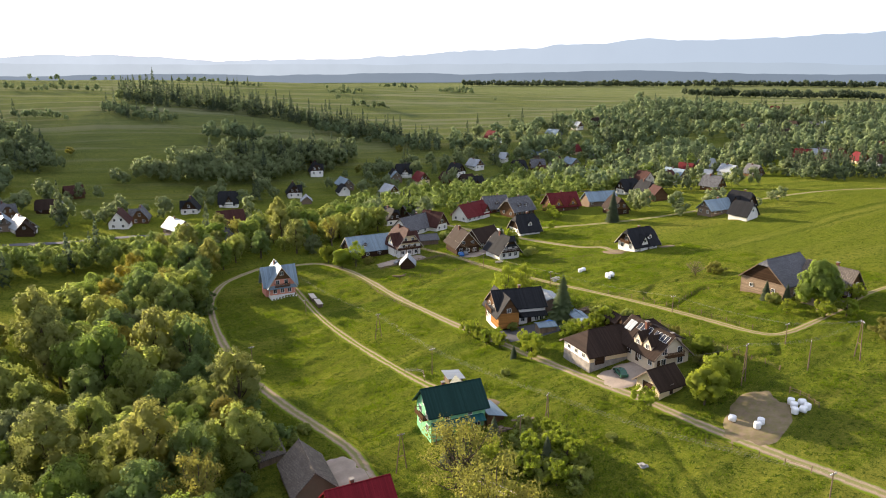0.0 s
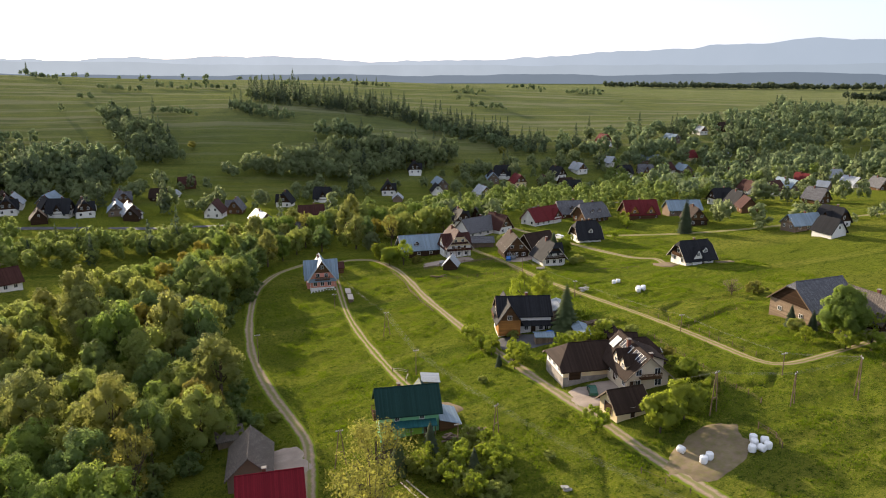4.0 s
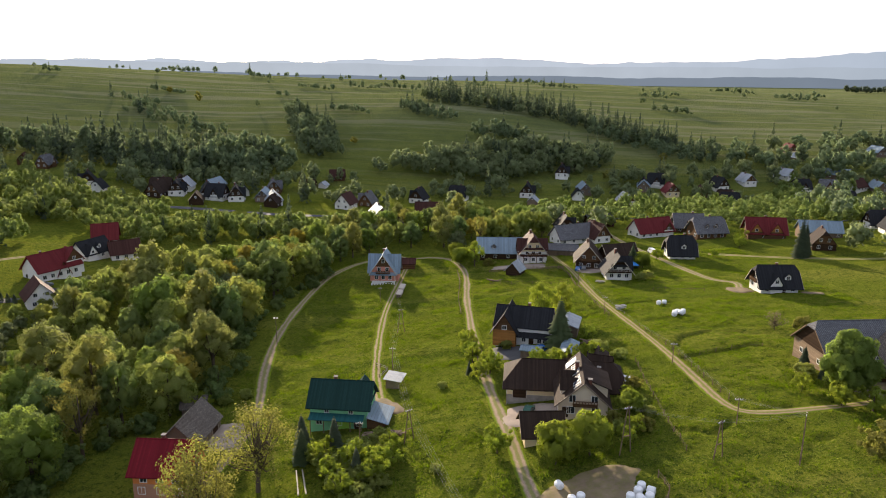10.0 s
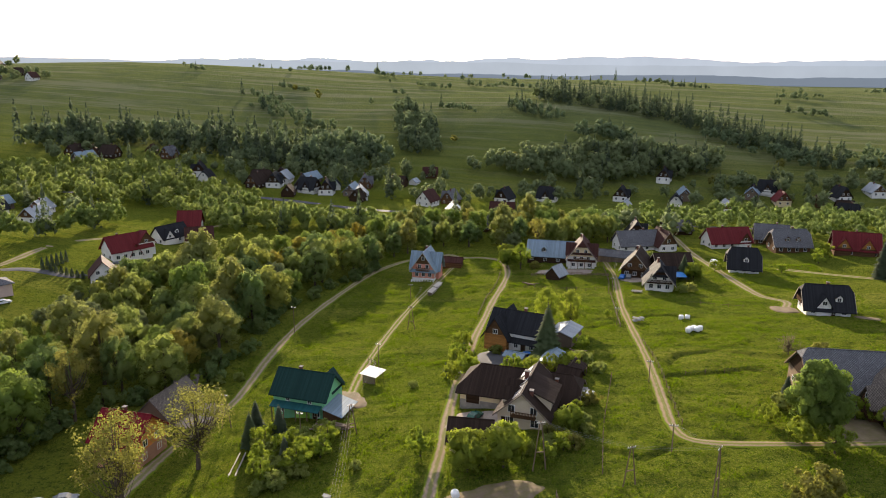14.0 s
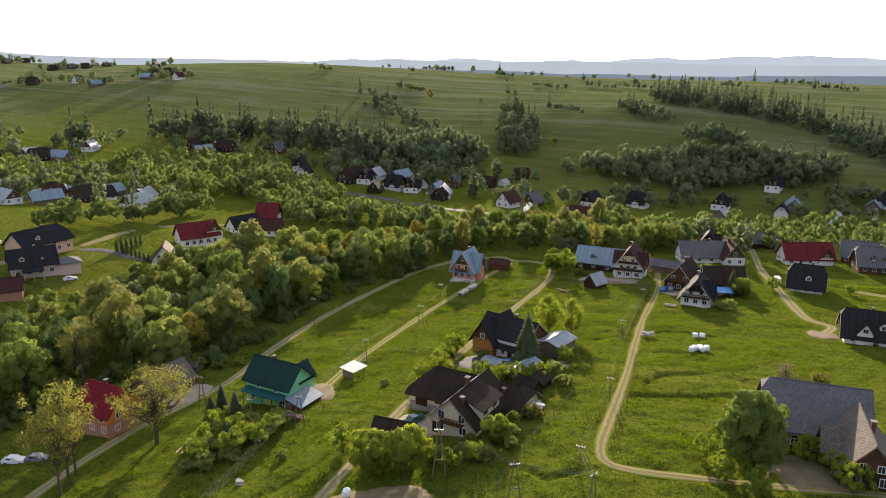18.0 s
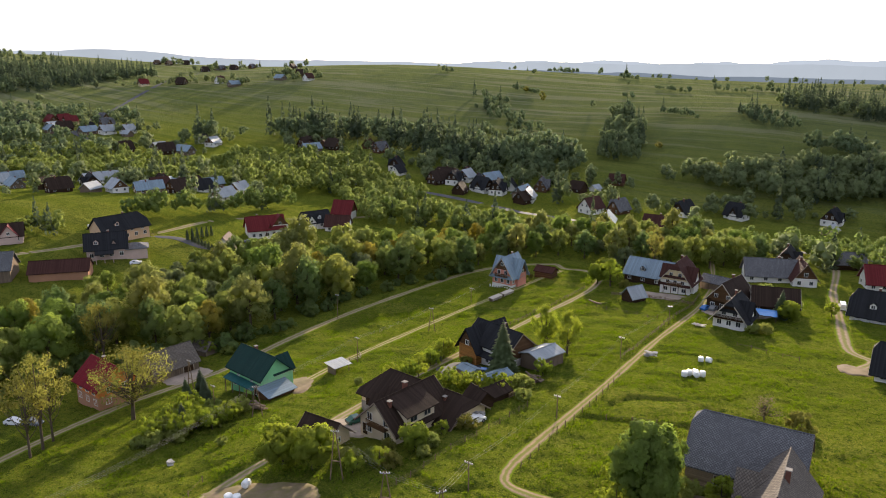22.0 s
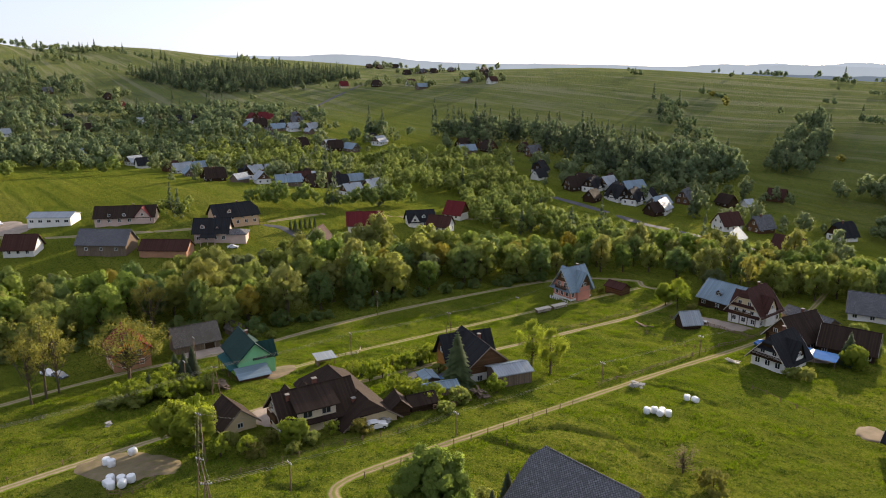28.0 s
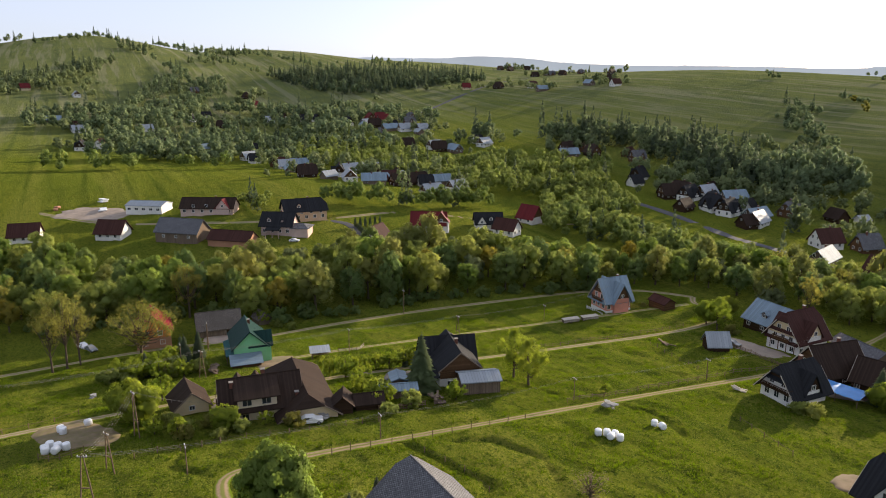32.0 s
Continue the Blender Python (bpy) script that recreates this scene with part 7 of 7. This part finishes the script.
# ---- meadow tussocks ----
def tussocks(n, seed):
    rs_ = np.random.RandomState(seed)
    x, y = rs_.uniform(36, 200, n * 3), rs_.uniform(56, 262, n * 3)
    dense = smooth_noise(x, y, 6.0, 9) + 0.7 * smooth_noise(x, y, 2.2, 10)
    keep = (dense + rs_.uniform(-2.2, 2.2, len(x)) > -0.3) & (worn(x, y) > 0.55)
    x, y, dense_k = x[keep][:n], y[keep][:n], dense[keep][:n]
    for bx, by, br in ((111, 106, 13), (102, 94, 6), (105, 150, 10), (65, 114, 10), (166, 113, 11), (63, 231, 8), (184, 186, 8), (143, 212, 7), (118, 246, 9)):
        far = (x - bx) ** 2 + (y - by) ** 2 > br * br
        x, y, dense_k = x[far], y[far], dense_k[far]
    z = land(x, y) + relief(x, y)
    c = np.stack([x, y, z], -1)
    out = []
    h = (rs_.uniform(0.10, 0.28, len(x)) * (1 + 0.9 * np.clip(dense_k, 0, 1)))[:, None]
    for k in range(2):
        a = rs_.uniform(0, 2 * math.pi, len(x))
        d = np.stack([np.cos(a), np.sin(a), np.zeros(len(x))], -1)
        w = rs_.uniform(0.06, 0.17, len(x))[:, None]
        tip = c + np.stack([0.3 * np.cos(a * 3), 0.3 * np.sin(a * 3), np.ones(len(x))], -1) * h
        out.append(np.stack([c - d * w - [0, 0, .1], c + d * w - [0, 0, .1], tip], 1))
    v = np.concatenate(out).reshape(-1, 3)
    tagged(new("grass", fast_mesh("grass", v, np.arange(len(v)), 3, M_GRASS)), "tussocks of fresh meadow grass", "grass", kind="stuff")


tussocks(190000, 3)


# ---- bales ----
def lathe(profile, sides=16):
    s = Shape()
    n0 = 0
    for r, z in profile:
        for k in range(sides):
            a = 2 * math.pi * k / sides
            s.v.append((r * math.cos(a), r * math.sin(a), z))
    for i in range(len(profile) - 1):
        for k in range(sides):
            a, b = i * sides + k, i * sides + (k + 1) % sides
            s.f.append((a, b, b + sides, a + sides))
    s.f.append(tuple(reversed(range(sides))))
    s.f.append(tuple((len(profile) - 1) * sides + k for k in range(sides)))
    return s


BALE = lathe([(0.46, 0), (0.58, 0.05), (0.64, 0.16), (0.655, 0.6), (0.64, 1.05), (0.58, 1.17), (0.46, 1.22)]).mesh("wrap", M_WRAP, True)
M_FOLD = plain("creased_film", (0.62, 0.66, 0.66), 0.4, 0.1)
FOLD = Shape().tube([(0.2, 0.1, 1.215), (-0.1, 0.25, 1.225), (-0.3, -0.1, 1.215)], [0.02, 0.03, 0.02], 5).mesh("film_fold", M_FOLD)


def bale(x, y, lying=False, turn=0.0, up=0.0):
    m = pose(x, y, gz(x, y) + 0.08 + up, 0, 0, turn)
    if lying:
        m = m @ pose(0, 0, 0.64, 90, 0, 0) @ pose(0, 0, -0.61)
    b = empty("silage_bale", m, "round silage bale wrapped in white film on the ground", "bale", "silage bales")
    part("wrap", BALE, None, b)
    part("film_fold", FOLD, None, b)
    return b


for bx, by, ly, bt, bu in ((103.0, 77.6, 1, 20, 0), (104.2, 73.3, 0, 0, 0), (105.6, 73.7, 0, 40, 0), (114.6, 74.4, 0, 0, 0), (113.8, 73.2, 0, 0, 0), (115.6, 72.9, 1, 60, 0), (112.4, 72.0, 0, 0, 0), (113.7, 71.3, 1, 15, 0), (115.0, 71.4, 0, 0, 0),
                           (145.4, 158.0, 0, 0, 0), (146.0, 159.4, 0, 0, 0), (147.0, 160.4, 0, 0, 0), (147.6, 159.0, 1, 30, 0), (148.5, 160.3, 0, 0, 0), (145.3, 171.2, 0, 0, 0), (146.9, 171.6, 1, 75, 0), (-93.6, 168.6, 1, 20, 0), (-93.0, 171.2, 1, 60, 0), (-95.0, 166.4, 0, 0, 0)):
    bale(bx, by, ly, bt, bu)


# ---- poles and lines ----
def pole(x, y, h, frame_=False, turn=0.0, label="weathered wooden electricity pole", arms=1):
    z = gz(x, y)
    p = empty("utility_pole", pose(x, y, z, 0, 0, turn), label, "utility pole", "utility poles")
    if frame_:
        part("leg", Shape().tube([(-1.1, 0, -0.5), (-0.12, 0, h)], [0.115, 0.08], 8), M_TIMBER, p)
        part("leg", Shape().tube([(1.1, 0, -0.5), (0.12, 0, h)], [0.115, 0.08], 8), M_TIMBER, p)
        part("brace", Shape().box(-0.75, -0.06, h * 0.38, 0.75, 0.06, h * 0.38 + 0.14), M_TIMBER, p)
    else:
        part("post", Shape().tube([(0, 0, -0.5), (0, 0, h)], [0.115, 0.08], 8), M_TIMBER, p)
    for k in range(arms):
        part("crossarm", Shape().box(-0.7, -0.06, h - 0.35 - 0.5 * k, 0.7, 0.06, h - 0.23 - 0.5 * k), M_STEEL, p)
        for u in (-0.6, -0.2, 0.2, 0.6):
            part("insulator", lathe([(0.03, 0), (0.06, 0.03), (0.05, 0.10), (0.07, 0.12), (0.03, 0.18)], 8), M_FRAME, p, m=pose(u, 0, h - 0.23 - 0.5 * k))
    return x, y, z + h - 0.1


def wires(a, b, sag, n=3, spread=0.45, r=0.010, name="power_line"):
    """Sagging wires from pole top to pole top; each wire a part."""
    a, b = Vector(a), Vector(b)
    side = Vector((b.y - a.y, a.x - b.x, 0)).normalized()
    w = empty(name, pose(*a), "thin sagging overhead power line between poles", "power line", "power lines")
    for k in range(n):
        o = side * spread * (k - (n - 1) / 2)
        pts = [tuple((b - a) * t + o - Vector((0, 0, sag * 4 * t * (1 - t)))) for t in [i / 12 for i in range(13)]]
        part("wire", Shape().tube(pts, [r] * 13, 4), M_WIRE, w)


M_WIRE = plain("dull_wire", (0.30, 0.28, 0.24), 0.7, 0.1, bump=0)
pole(38.8, 167, 8.0)
P_APOLE = pole(73.3, 168, 7.2, True, 10)
P_FIELD = pole(134.8, 90.6, 5.0)
P_TRUSS = pole(139.2, 77.5, 8.0, True, 60, "two-legged wooden electricity pole in grass")
P_ROAD_A = pole(133.6, 121.5, 4.6)
P_ROAD_B = pole(128.8, 165.2, 5.0)
P_ROAD_C = pole(128.5, 202.3, 5.4)
P_GARAGE = pole(114.8, 85.0, 8.5, True, 20, "two-legged wooden electricity pole by the garage")
P_STABLE = pole(73.2, 137.0, 6.5)
pole(64.4, 202.5, 5.0)
P_GREEN = pole(78.9, 100.6, 6.5, True, 35)
pole(50.2, 106.0, 7.5, True, 0)
pole(70.2, 97.2, 7.0)
P_SOUTH = pole(92.0, 52.0, 8.0)
P_FENCE = pole(128.0, 80.5, 6.5, True, 30)
for a, b, sag, n in ((P_APOLE, (66.5, 226, 9.5), 1.6, 2), (P_APOLE, P_STABLE, 0.5, 4), (P_STABLE, P_GREEN, 0.6, 4), (P_GREEN, P_SOUTH, 1.2, 4), (P_FIELD, P_ROAD_A, 0.5, 2), (P_ROAD_A, P_ROAD_B, 0.8, 2), (P_ROAD_B, P_ROAD_C, 0.6, 2),
                     (P_ROAD_C, (131, 236, 13.0), 1.2, 2), (P_FIELD, P_TRUSS, 0.2, 3), (P_GARAGE, P_FENCE, 0.3, 3), (P_FENCE, P_TRUSS, 0.3, 3), (P_GARAGE, (111, 97, 17), 0.5, 2)):
    wires(a, b, sag, n)


# ---- fences ----
POST = Shape().box(-0.06, -0.06, -0.4, 0.06, 0.06, 1.15).mesh("post", M_TIMBER)


def fence(points, step, label, rails=(0.45, 0.95), name="fence", rail_mat=None, thick=0.05):
    line = smooth_line(points, step)
    line = [p for i, p in enumerate(line) if i == 0 or (p - line[i - 1]).length > 0.2]
    f = empty(name, pose(line[0].x, line[0].y, gz(line[0].x, line[0].y)), label, "fence", "field fences")
    o = f.matrix_basis.translation
    pts = []
    for p in line:
        q = Vector((p.x, p.y, float(top(p.x, p.y)))) - o
        pts.append(q)
        part("post", POST, None, f, m=pose(q.x, q.y, q.z, rs.uniform(-4, 4), rs.uniform(-4, 4), rs.uniform(0, 90)))
    for h in rails:
        part("rail", Shape().tube([tuple(p + Vector((0, 0, h + rs.uniform(-0.05, 0.05)))) for p in pts], [thick] * len(pts), 4), rail_mat or M_TIMBER, f)
    return f


fence([(100.6, 211.5), (114.5, 208.3), (126.5, 208.0)], 3.0, "low wire fence on wooden posts across the meadow", thick=0.02)
fence([(127.5, 201), (127.8, 222), (126.4, 240)], 2.6, "rail fence along the earth track")
fence([(129.6, 163), (128.8, 182), (128, 200)], 3.0, "rail fence along the earth track", (0.5, 0.9))
fence([(149, 189.5), (156, 187.7), (163.3, 186)], 2.8, "old post fence on the slope", (0.8,))
fence([(90.2, 180), (89.8, 200), (90.6, 217), (90, 234)], 2.5, "rail fence beside the dirt lane")
fence([(124.3, 84), (124.5, 97), (125, 105), (125.8, 115), (126.5, 124)], 2.8, "wire fence behind the farm garden", (0.3, 0.6, 0.9), thick=0.015)
fence([(137.5, 101), (136.8, 112), (136.2, 130), (134.2, 150)], 3.4, "pasture fence beside the earth track", (0.5, 0.9), thick=0.02)
fence([(101.5, 229.5), (112, 230.2), (122, 229.4), (128, 228.5)], 1.6, "dark board fence before the cream house", (0.3, 0.6, 0.9), thick=0.07)
fence([(121.5, 126), (121.3, 131), (120.6, 136)], 0.7, "dense dark board fence of the timber yard", (0.35, 0.75, 1.05), thick=0.09)
fence([(94.5, 76), (98, 68), (100, 60)], 3.0, "old post fence by the lane", (0.8,), thick=0.03)
fence([(117, 70.5), (118.5, 73.5), (117.8, 77)], 1.5, "rail pen beside the bales", (0.5, 0.95))
fence([(141, 126.2), (149, 129.2), (156, 129.6)], 4.0, "pasture fence above the ditch", (0.6, 0.95), thick=0.015)


# ---- sheds, stacks and timber ----
def stable(x, y, turn):
    s = empty("field_shelter", pose(x, y, gz(x, y), 0, 0, turn), "small open field shelter with pale flat sheet roof", "shelter")
    for u in (-1.9, 1.9):
        for v in (-1.5, 1.5):
            part("post", Shape().box(u - 0.08, v - 0.08, -0.5, u + 0.08, v + 0.08, 2.1), M_TIMBER, s)
    part("roof", Shape().slab([(-2.5, -2.1, 2.1), (2.5, -2.1, 2.1), (2.5, 2.1, 2.45), (-2.5, 2.1, 2.45)], [(0, 1, 2, 3)], 0.08), M_ROOF_METAL, s)
    for k in range(7):
        part("board", Shape().box(-1.9, 1.46, 0.1 + 0.28 * k, 1.9, 1.5, 0.34 + 0.28 * k), M_WOOD_GREY, s)
        part("board", Shape().box(-1.96, -1.5, 0.1 + 0.28 * k, -1.92, 1.5, 0.34 + 0.28 * k), M_WOOD_GREY, s)
    return s


stable(74.3, 129.0, 78)
fence([(70.2, 135.2), (71.8, 139.5), (68.8, 142.5)], 1.2, "white board pen by the shelter", (0.4, 0.8), rail_mat=M_TRIM, thick=0.06)


def crate(x, y, turn, label="long slatted timber crate with boards on top"):
    c = empty("timber_crate", pose(x, y, gz(x, y), 0, 0, turn), label, "crate", "crates by the track")
    part("body", Shape().box(-2.6, -0.7, 0.35, 2.6, 0.7, 1.25), M_WOOD_GREY, c)
    part("lid", Shape().slab([(-2.8, -0.9, 1.28), (2.8, -0.9, 1.28), (2.8, 0.9, 1.46), (-2.8, 0.9, 1.46)], [(0, 1, 2, 3)], 0.08), M_TRIM, c)
    for u in (-2.2, 0, 2.2):
        part("skid", Shape().box(u - 0.1, -0.7, -0.3, u + 0.1, 0.7, 0.35), M_TIMBER, c)
    for k in range(4):
        part("slat", Shape().box(-2.62, -0.74, 0.42 + 0.22 * k, 2.62, -0.70, 0.56 + 0.22 * k), M_TRIM, c)
    return c


crate(70.4, 208.0, 84)
crate(70.8, 214.8, 84)
for k in range(2):
    x0, x1 = 61.0 + 1.3 * k, 58.9 + 1.1 * k
    log = empty("felled_beam", pose(x0, 86.6, 0), "long pale debarked beam lying on grass", "beam", "felled beams")
    part("beam", Shape().tube([(0, 0, gz(x0, 86.6) + 0.2), (x1 - x0, 8.4, gz(x1, 95.0) + 0.2)], [0.17, 0.12], 8), M_TRIM, log)


def heap(name, label, cat, x, y, n, size, mat, seed, flat=0.5):
    """A pile of boards or stones, each piece of its own."""
    rs_ = random.Random(seed)
    h = empty(name, pose(x, y, gz(x, y)), label, cat)
    for k in range(n):
        L, w, t = size[0] * rs_.uniform(0.6, 1.2), size[1] * rs_.uniform(0.6, 1.3), size[2] * rs_.uniform(0.7, 1.3)
        part("piece", Shape().box(-L / 2, -w / 2, 0, L / 2, w / 2, t), mat, h, m=pose(rs_.uniform(-1, 1) * size[0] * flat, rs_.uniform(-1, 1) * size[0] * flat * 0.6, 0.02 + k * size[2] * 0.5, rs_.uniform(-6, 6), rs_.uniform(-6, 6), rs_.uniform(-30, 30)))
    return h


heap("sheet_pile", "pile of pale stones and sheeting beside the track", "pile", 134.6, 169.8, 12, (1.5, 0.8, 0.16), M_CONCRETE, 4, 1.0)
heap("board_stack", "stack of weathered boards by the green house", "woodpile", 75.8, 103.6, 14, (3.2, 0.4, 0.14), M_WOOD_GREY, 5, 0.3)
heap("board_stack", "stack of weathered boards by the green house", "woodpile", 71.0, 104.6, 10, (2.8, 0.4, 0.14), M_WOOD_GREY, 6, 0.3)
heap("scrap_pile", "heap of building scraps by the farm wall", "pile", 120.5, 115.6, 14, (1.6, 0.8, 0.16), M_CONCRETE, 7, 0.7)
heap("scrap_pile", "heap of timber scraps in the timber yard", "pile", 120.0, 139.0, 18, (2.0, 0.5, 0.14), M_WOOD_GREY, 8, 0.8)
heap("board_stack", "stack of sawn boards near the white chalet", "woodpile", 136.0, 204.0, 12, (2.2, 0.4, 0.14), M_TRIM, 9, 0.5)
heap("film_heap", "heap of white plastic sheeting in the depot yard", "heap", -161, 89, 6, (4.5, 3.0, 0.5), M_WRAP, 12, 0.25)
heap("film_heap", "heap of white plastic sheeting in the depot yard", "heap", -142, 88, 4, (6.0, 2.4, 0.4), M_WRAP, 13, 0.2)
heap("scrap_pile", "scattered machine scraps in the depot yard", "pile", -154, 68, 5, (3.0, 1.6, 0.5), M_CLAY, 14, 0.5)
heap("trunk_pile", "dark old trunks lying in the meadow", "log", 103.5, 215.2, 4, (5.0, 0.4, 0.3), M_TIMBER, 10, 0.2)
heap("scrap_pile", "small heap of stones on bare soil", "pile", 82.5, 78.5, 8, (1.1, 0.6, 0.15), M_CONCRETE, 11, 0.4)
building("yard_shed", "dark board shed with flat black roof", 118.6, 125.0, 78, 5.2, 4.0, 2.0, 1.1, M_WOOD_DARK, M_ROOF_BROWN, 0.4, category="shed", trim=False)
building("yard_shed", "grey board shed with sheet roof in the yard", 113.8, 133.0, 74, 7.5, 3.4, 2.0, 0.6, M_WOOD_GREY, M_ROOF_BLUE, 0.3, category="shed", trim=False)
building("yard_shed", "small dark shed beside the farm wing", 118.2, 120.2, -20, 4.2, 3.6, 2.2, 1.6, M_WOOD_DARK, M_ROOF_BROWN, 0.4, category="shed", trim=False)
building("yard_shed", "low shed with pale grey roof", 105.6, 136.6, -16, 4.4, 3.2, 1.7, 0.5, M_WOOD_GREY, M_ROOF_BLUE, 0.3, category="shed", trim=False)
building("garden_shed", "small brown garden shed behind the pink house", 70.5, 244.0, 0, 7, 4.5, 2.2, 1.4, M_WOOD, M_ROOF_DARKRED, 0.4, category="shed", trim=False)
building("open_shed", "long low shed with grey roof at the wood", 130.5, 254.5, -12, 14, 6, 2.4, 1.6, M_WOOD_GREY, M_ROOF_SLATE, 0.5, category="shed", trim=False)
building("stone_cottage", "white-walled cottage with dark roof near the wood", 30.5, 124.5, 10, 5.0, 4.0, 2.0, 1.6, M_WOOD_GREY, M_ROOF_OLD, 0.4, category="shed", trim=False)

# canopy with a blue tarpaulin
can = empty("tarp_canopy", pose(147.5, 221.8, gz(147.5, 221.8), 0, 0, 12), "open shelter roofed with a bright blue tarpaulin", "canopy")
s = Shape()
N = 12
for i in range(N + 1):
    for j in range(N + 1):
        u, v = i / N - 0.5, j / N - 0.5
        s.v.append((u * 9.4, v * 6.2, 2.3 + 0.5 * (0.5 - abs(v)) + 0.08 * math.sin(i * 2.1) * math.cos(j * 1.7)))
for i in range(N):
    for j in range(N):
        a = i * (N + 1) + j
        s.f.append((a, a + N + 1, a + N + 2, a + 1))
part("tarpaulin", s, M_TARP, can, smooth=True)
for u in (-4.4, 0, 4.4):
    for v in (-2.9, 2.9):
        part("post", Shape().box(u - 0.07, v - 0.07, -0.6, u + 0.07, v + 0.07, 2.35), M_TIMBER, can)
part("side_boards", Shape().box(-4.5, 2.9, 0.1, 4.5, 2.96, 1.5), M_WOOD_GREY, can)


# ---- vehicles ----
def car(x, y, turn, paint, label, van=False):
    """Small car: shaped body, glasshouse, wheels, lamps."""
    c = empty("van" if van else "car", pose(x, y, gz(x, y) + 0.08, 0, 0, turn), label, "van" if van else "car", "parked vehicles")
    if van:
        prof = [(-2.5, 0.35), (2.4, 0.35), (2.5, 0.8), (2.1, 1.05), (1.5, 1.9), (1.3, 2.0), (-2.4, 2.0), (-2.5, 1.9)]
    else:
        prof = [(-2.05, 0.3), (2.0, 0.3), (2.1, 0.6), (1.95, 0.8), (1.0, 0.92), (0.35, 1.40), (-1.0, 1.45), (-1.75, 1.0), (-2.1, 0.9)]
    n = len(prof)
    sec = lambda w, top_in: [(u, s_ * (w - (top_in if z > 0.95 else 0)), z) for s_ in (-1, 1) for u, z in prof]
    v = sec(0.86, 0.14)
    part("body", Shape().add(v, [tuple(reversed(range(n)))[::-1], tuple(range(n, 2 * n))[::-1]] + [(i, i + n, (i + 1) % n + n, (i + 1) % n) for i in range(n)]), paint, c)
    zt = 1.55 if van else 1.12
    part("window", Shape().box((0.2 if van else -1.1), -0.78, zt - 0.12, (1.2 if van else 0.25), 0.78, zt + 0.2), M_PANE, c)
    for u in (-1.3, 1.35):
        for w in (-0.8, 0.8):
            wheel = part("wheel", Shape().tube([(0, -0.1, 0), (0, 0.1, 0)], [0.32, 0.32], 14), M_TYRE, c, m=pose(u, w, 0.26))
            part("rim", Shape().tube([(0, -0.12, 0), (0, 0.12, 0)], [0.18, 0.18], 10), M_STEEL, wheel)
    for w in (-0.6, 0.6):
        part("headlight", Shape().box(2.0, w - 0.16, 0.58, 2.1 if not van else 2.5, w + 0.16, 0.72), M_FRAME, c)
    return c


M_TYRE = plain("tyre_rubber", (0.02, 0.02, 0.02), 0.8, 0.1)
M_CAR_WHITE = plain("white_car_paint", (0.7, 0.71, 0.72), 0.25, 0.04, bump=0)
M_CAR_GREEN = plain("dark_green_car_paint", (0.02, 0.09, 0.06), 0.25, 0.05, bump=0)
M_CAR_BLUE = plain("blue_car_paint", (0.03, 0.12, 0.35), 0.25, 0.05, bump=0)
M_CAR_GREY = plain("grey_car_paint", (0.16, 0.17, 0.18), 0.25, 0.05, bump=0)
for args in ((30.6, 76.6, 25, M_CAR_WHITE, "white car parked on grass by the red house"), (34.6, 78.4, 25, M_CAR_GREY, "grey car parked on grass by the red house"), (101.4, 104.8, 70, M_CAR_GREEN, "dark green car in the farm courtyard"),
             (132.6, 224.6, 70, M_CAR_BLUE, "blue car parked by the brown chalet"), (134.6, 225.4, 80, M_CAR_GREY, "grey car parked by the brown chalet"), (108.5, 138.5, 20, M_CAR_BLUE, "blue car in the timber yard"),
             (165.6, 249.5, 100, M_CAR_WHITE, "white van parked on the gravel drive", True), (110.2, 231.5, 10, M_CAR_GREY, "grey car before the cream house"), (121.8, 113.0, 75, M_CAR_WHITE, "white car behind the farm wing"),
             (-48.0, 156.0, 60, M_CAR_WHITE, "white car at the new house"), (-46, 206, 40, M_CAR_GREY, "grey car by the thuja drive")):
    car(*args)

# ---- clipped thujas ----
TH = fast_mesh("foliage", leaf_faces(*(lambda r_: (lambda t, a: (np.stack([0.62 * (1 - t ** 2.2) * np.cos(a), 0.62 * (1 - t ** 2.2) * np.sin(a), 0.1 + 3.9 * t], -1), (lambda w: w / np.linalg.norm(w, axis=1, keepdims=True))(np.stack([np.cos(a), np.sin(a), 0.4 + 0 * a], -1) + r_.normal(scale=0.3, size=(420, 3))), 0.22, r_))(r_.uniform(0, 1, 420), r_.uniform(0, 6.28, 420)))(np.random.RandomState(9))), np.arange(1260), 3, M_NEEDLE)
TH_STEM = Shape().tube([(0, 0, -0.4), (0, 0, 2.0)], [0.08, 0.05], 6).mesh("stem", M_BARK)
for k in range(13):
    tx, ty = (-60.5 - 0.1 * k, 187.0 + 2.4 * k) if k < 6 else (-57.6 + 2.1 * (k - 6), 187.2 - 0.1 * (k - 6))
    t = empty("thuja", pose(tx, ty, gz(tx, ty)) @ Matrix.Diagonal((1, 1, 1.1 if k < 6 else 0.7, 1)), "narrow clipped dark green thuja in a row", "thuja", "thuja row")
    part("stem", TH_STEM, None, t)
    part("foliage", TH, None, t)
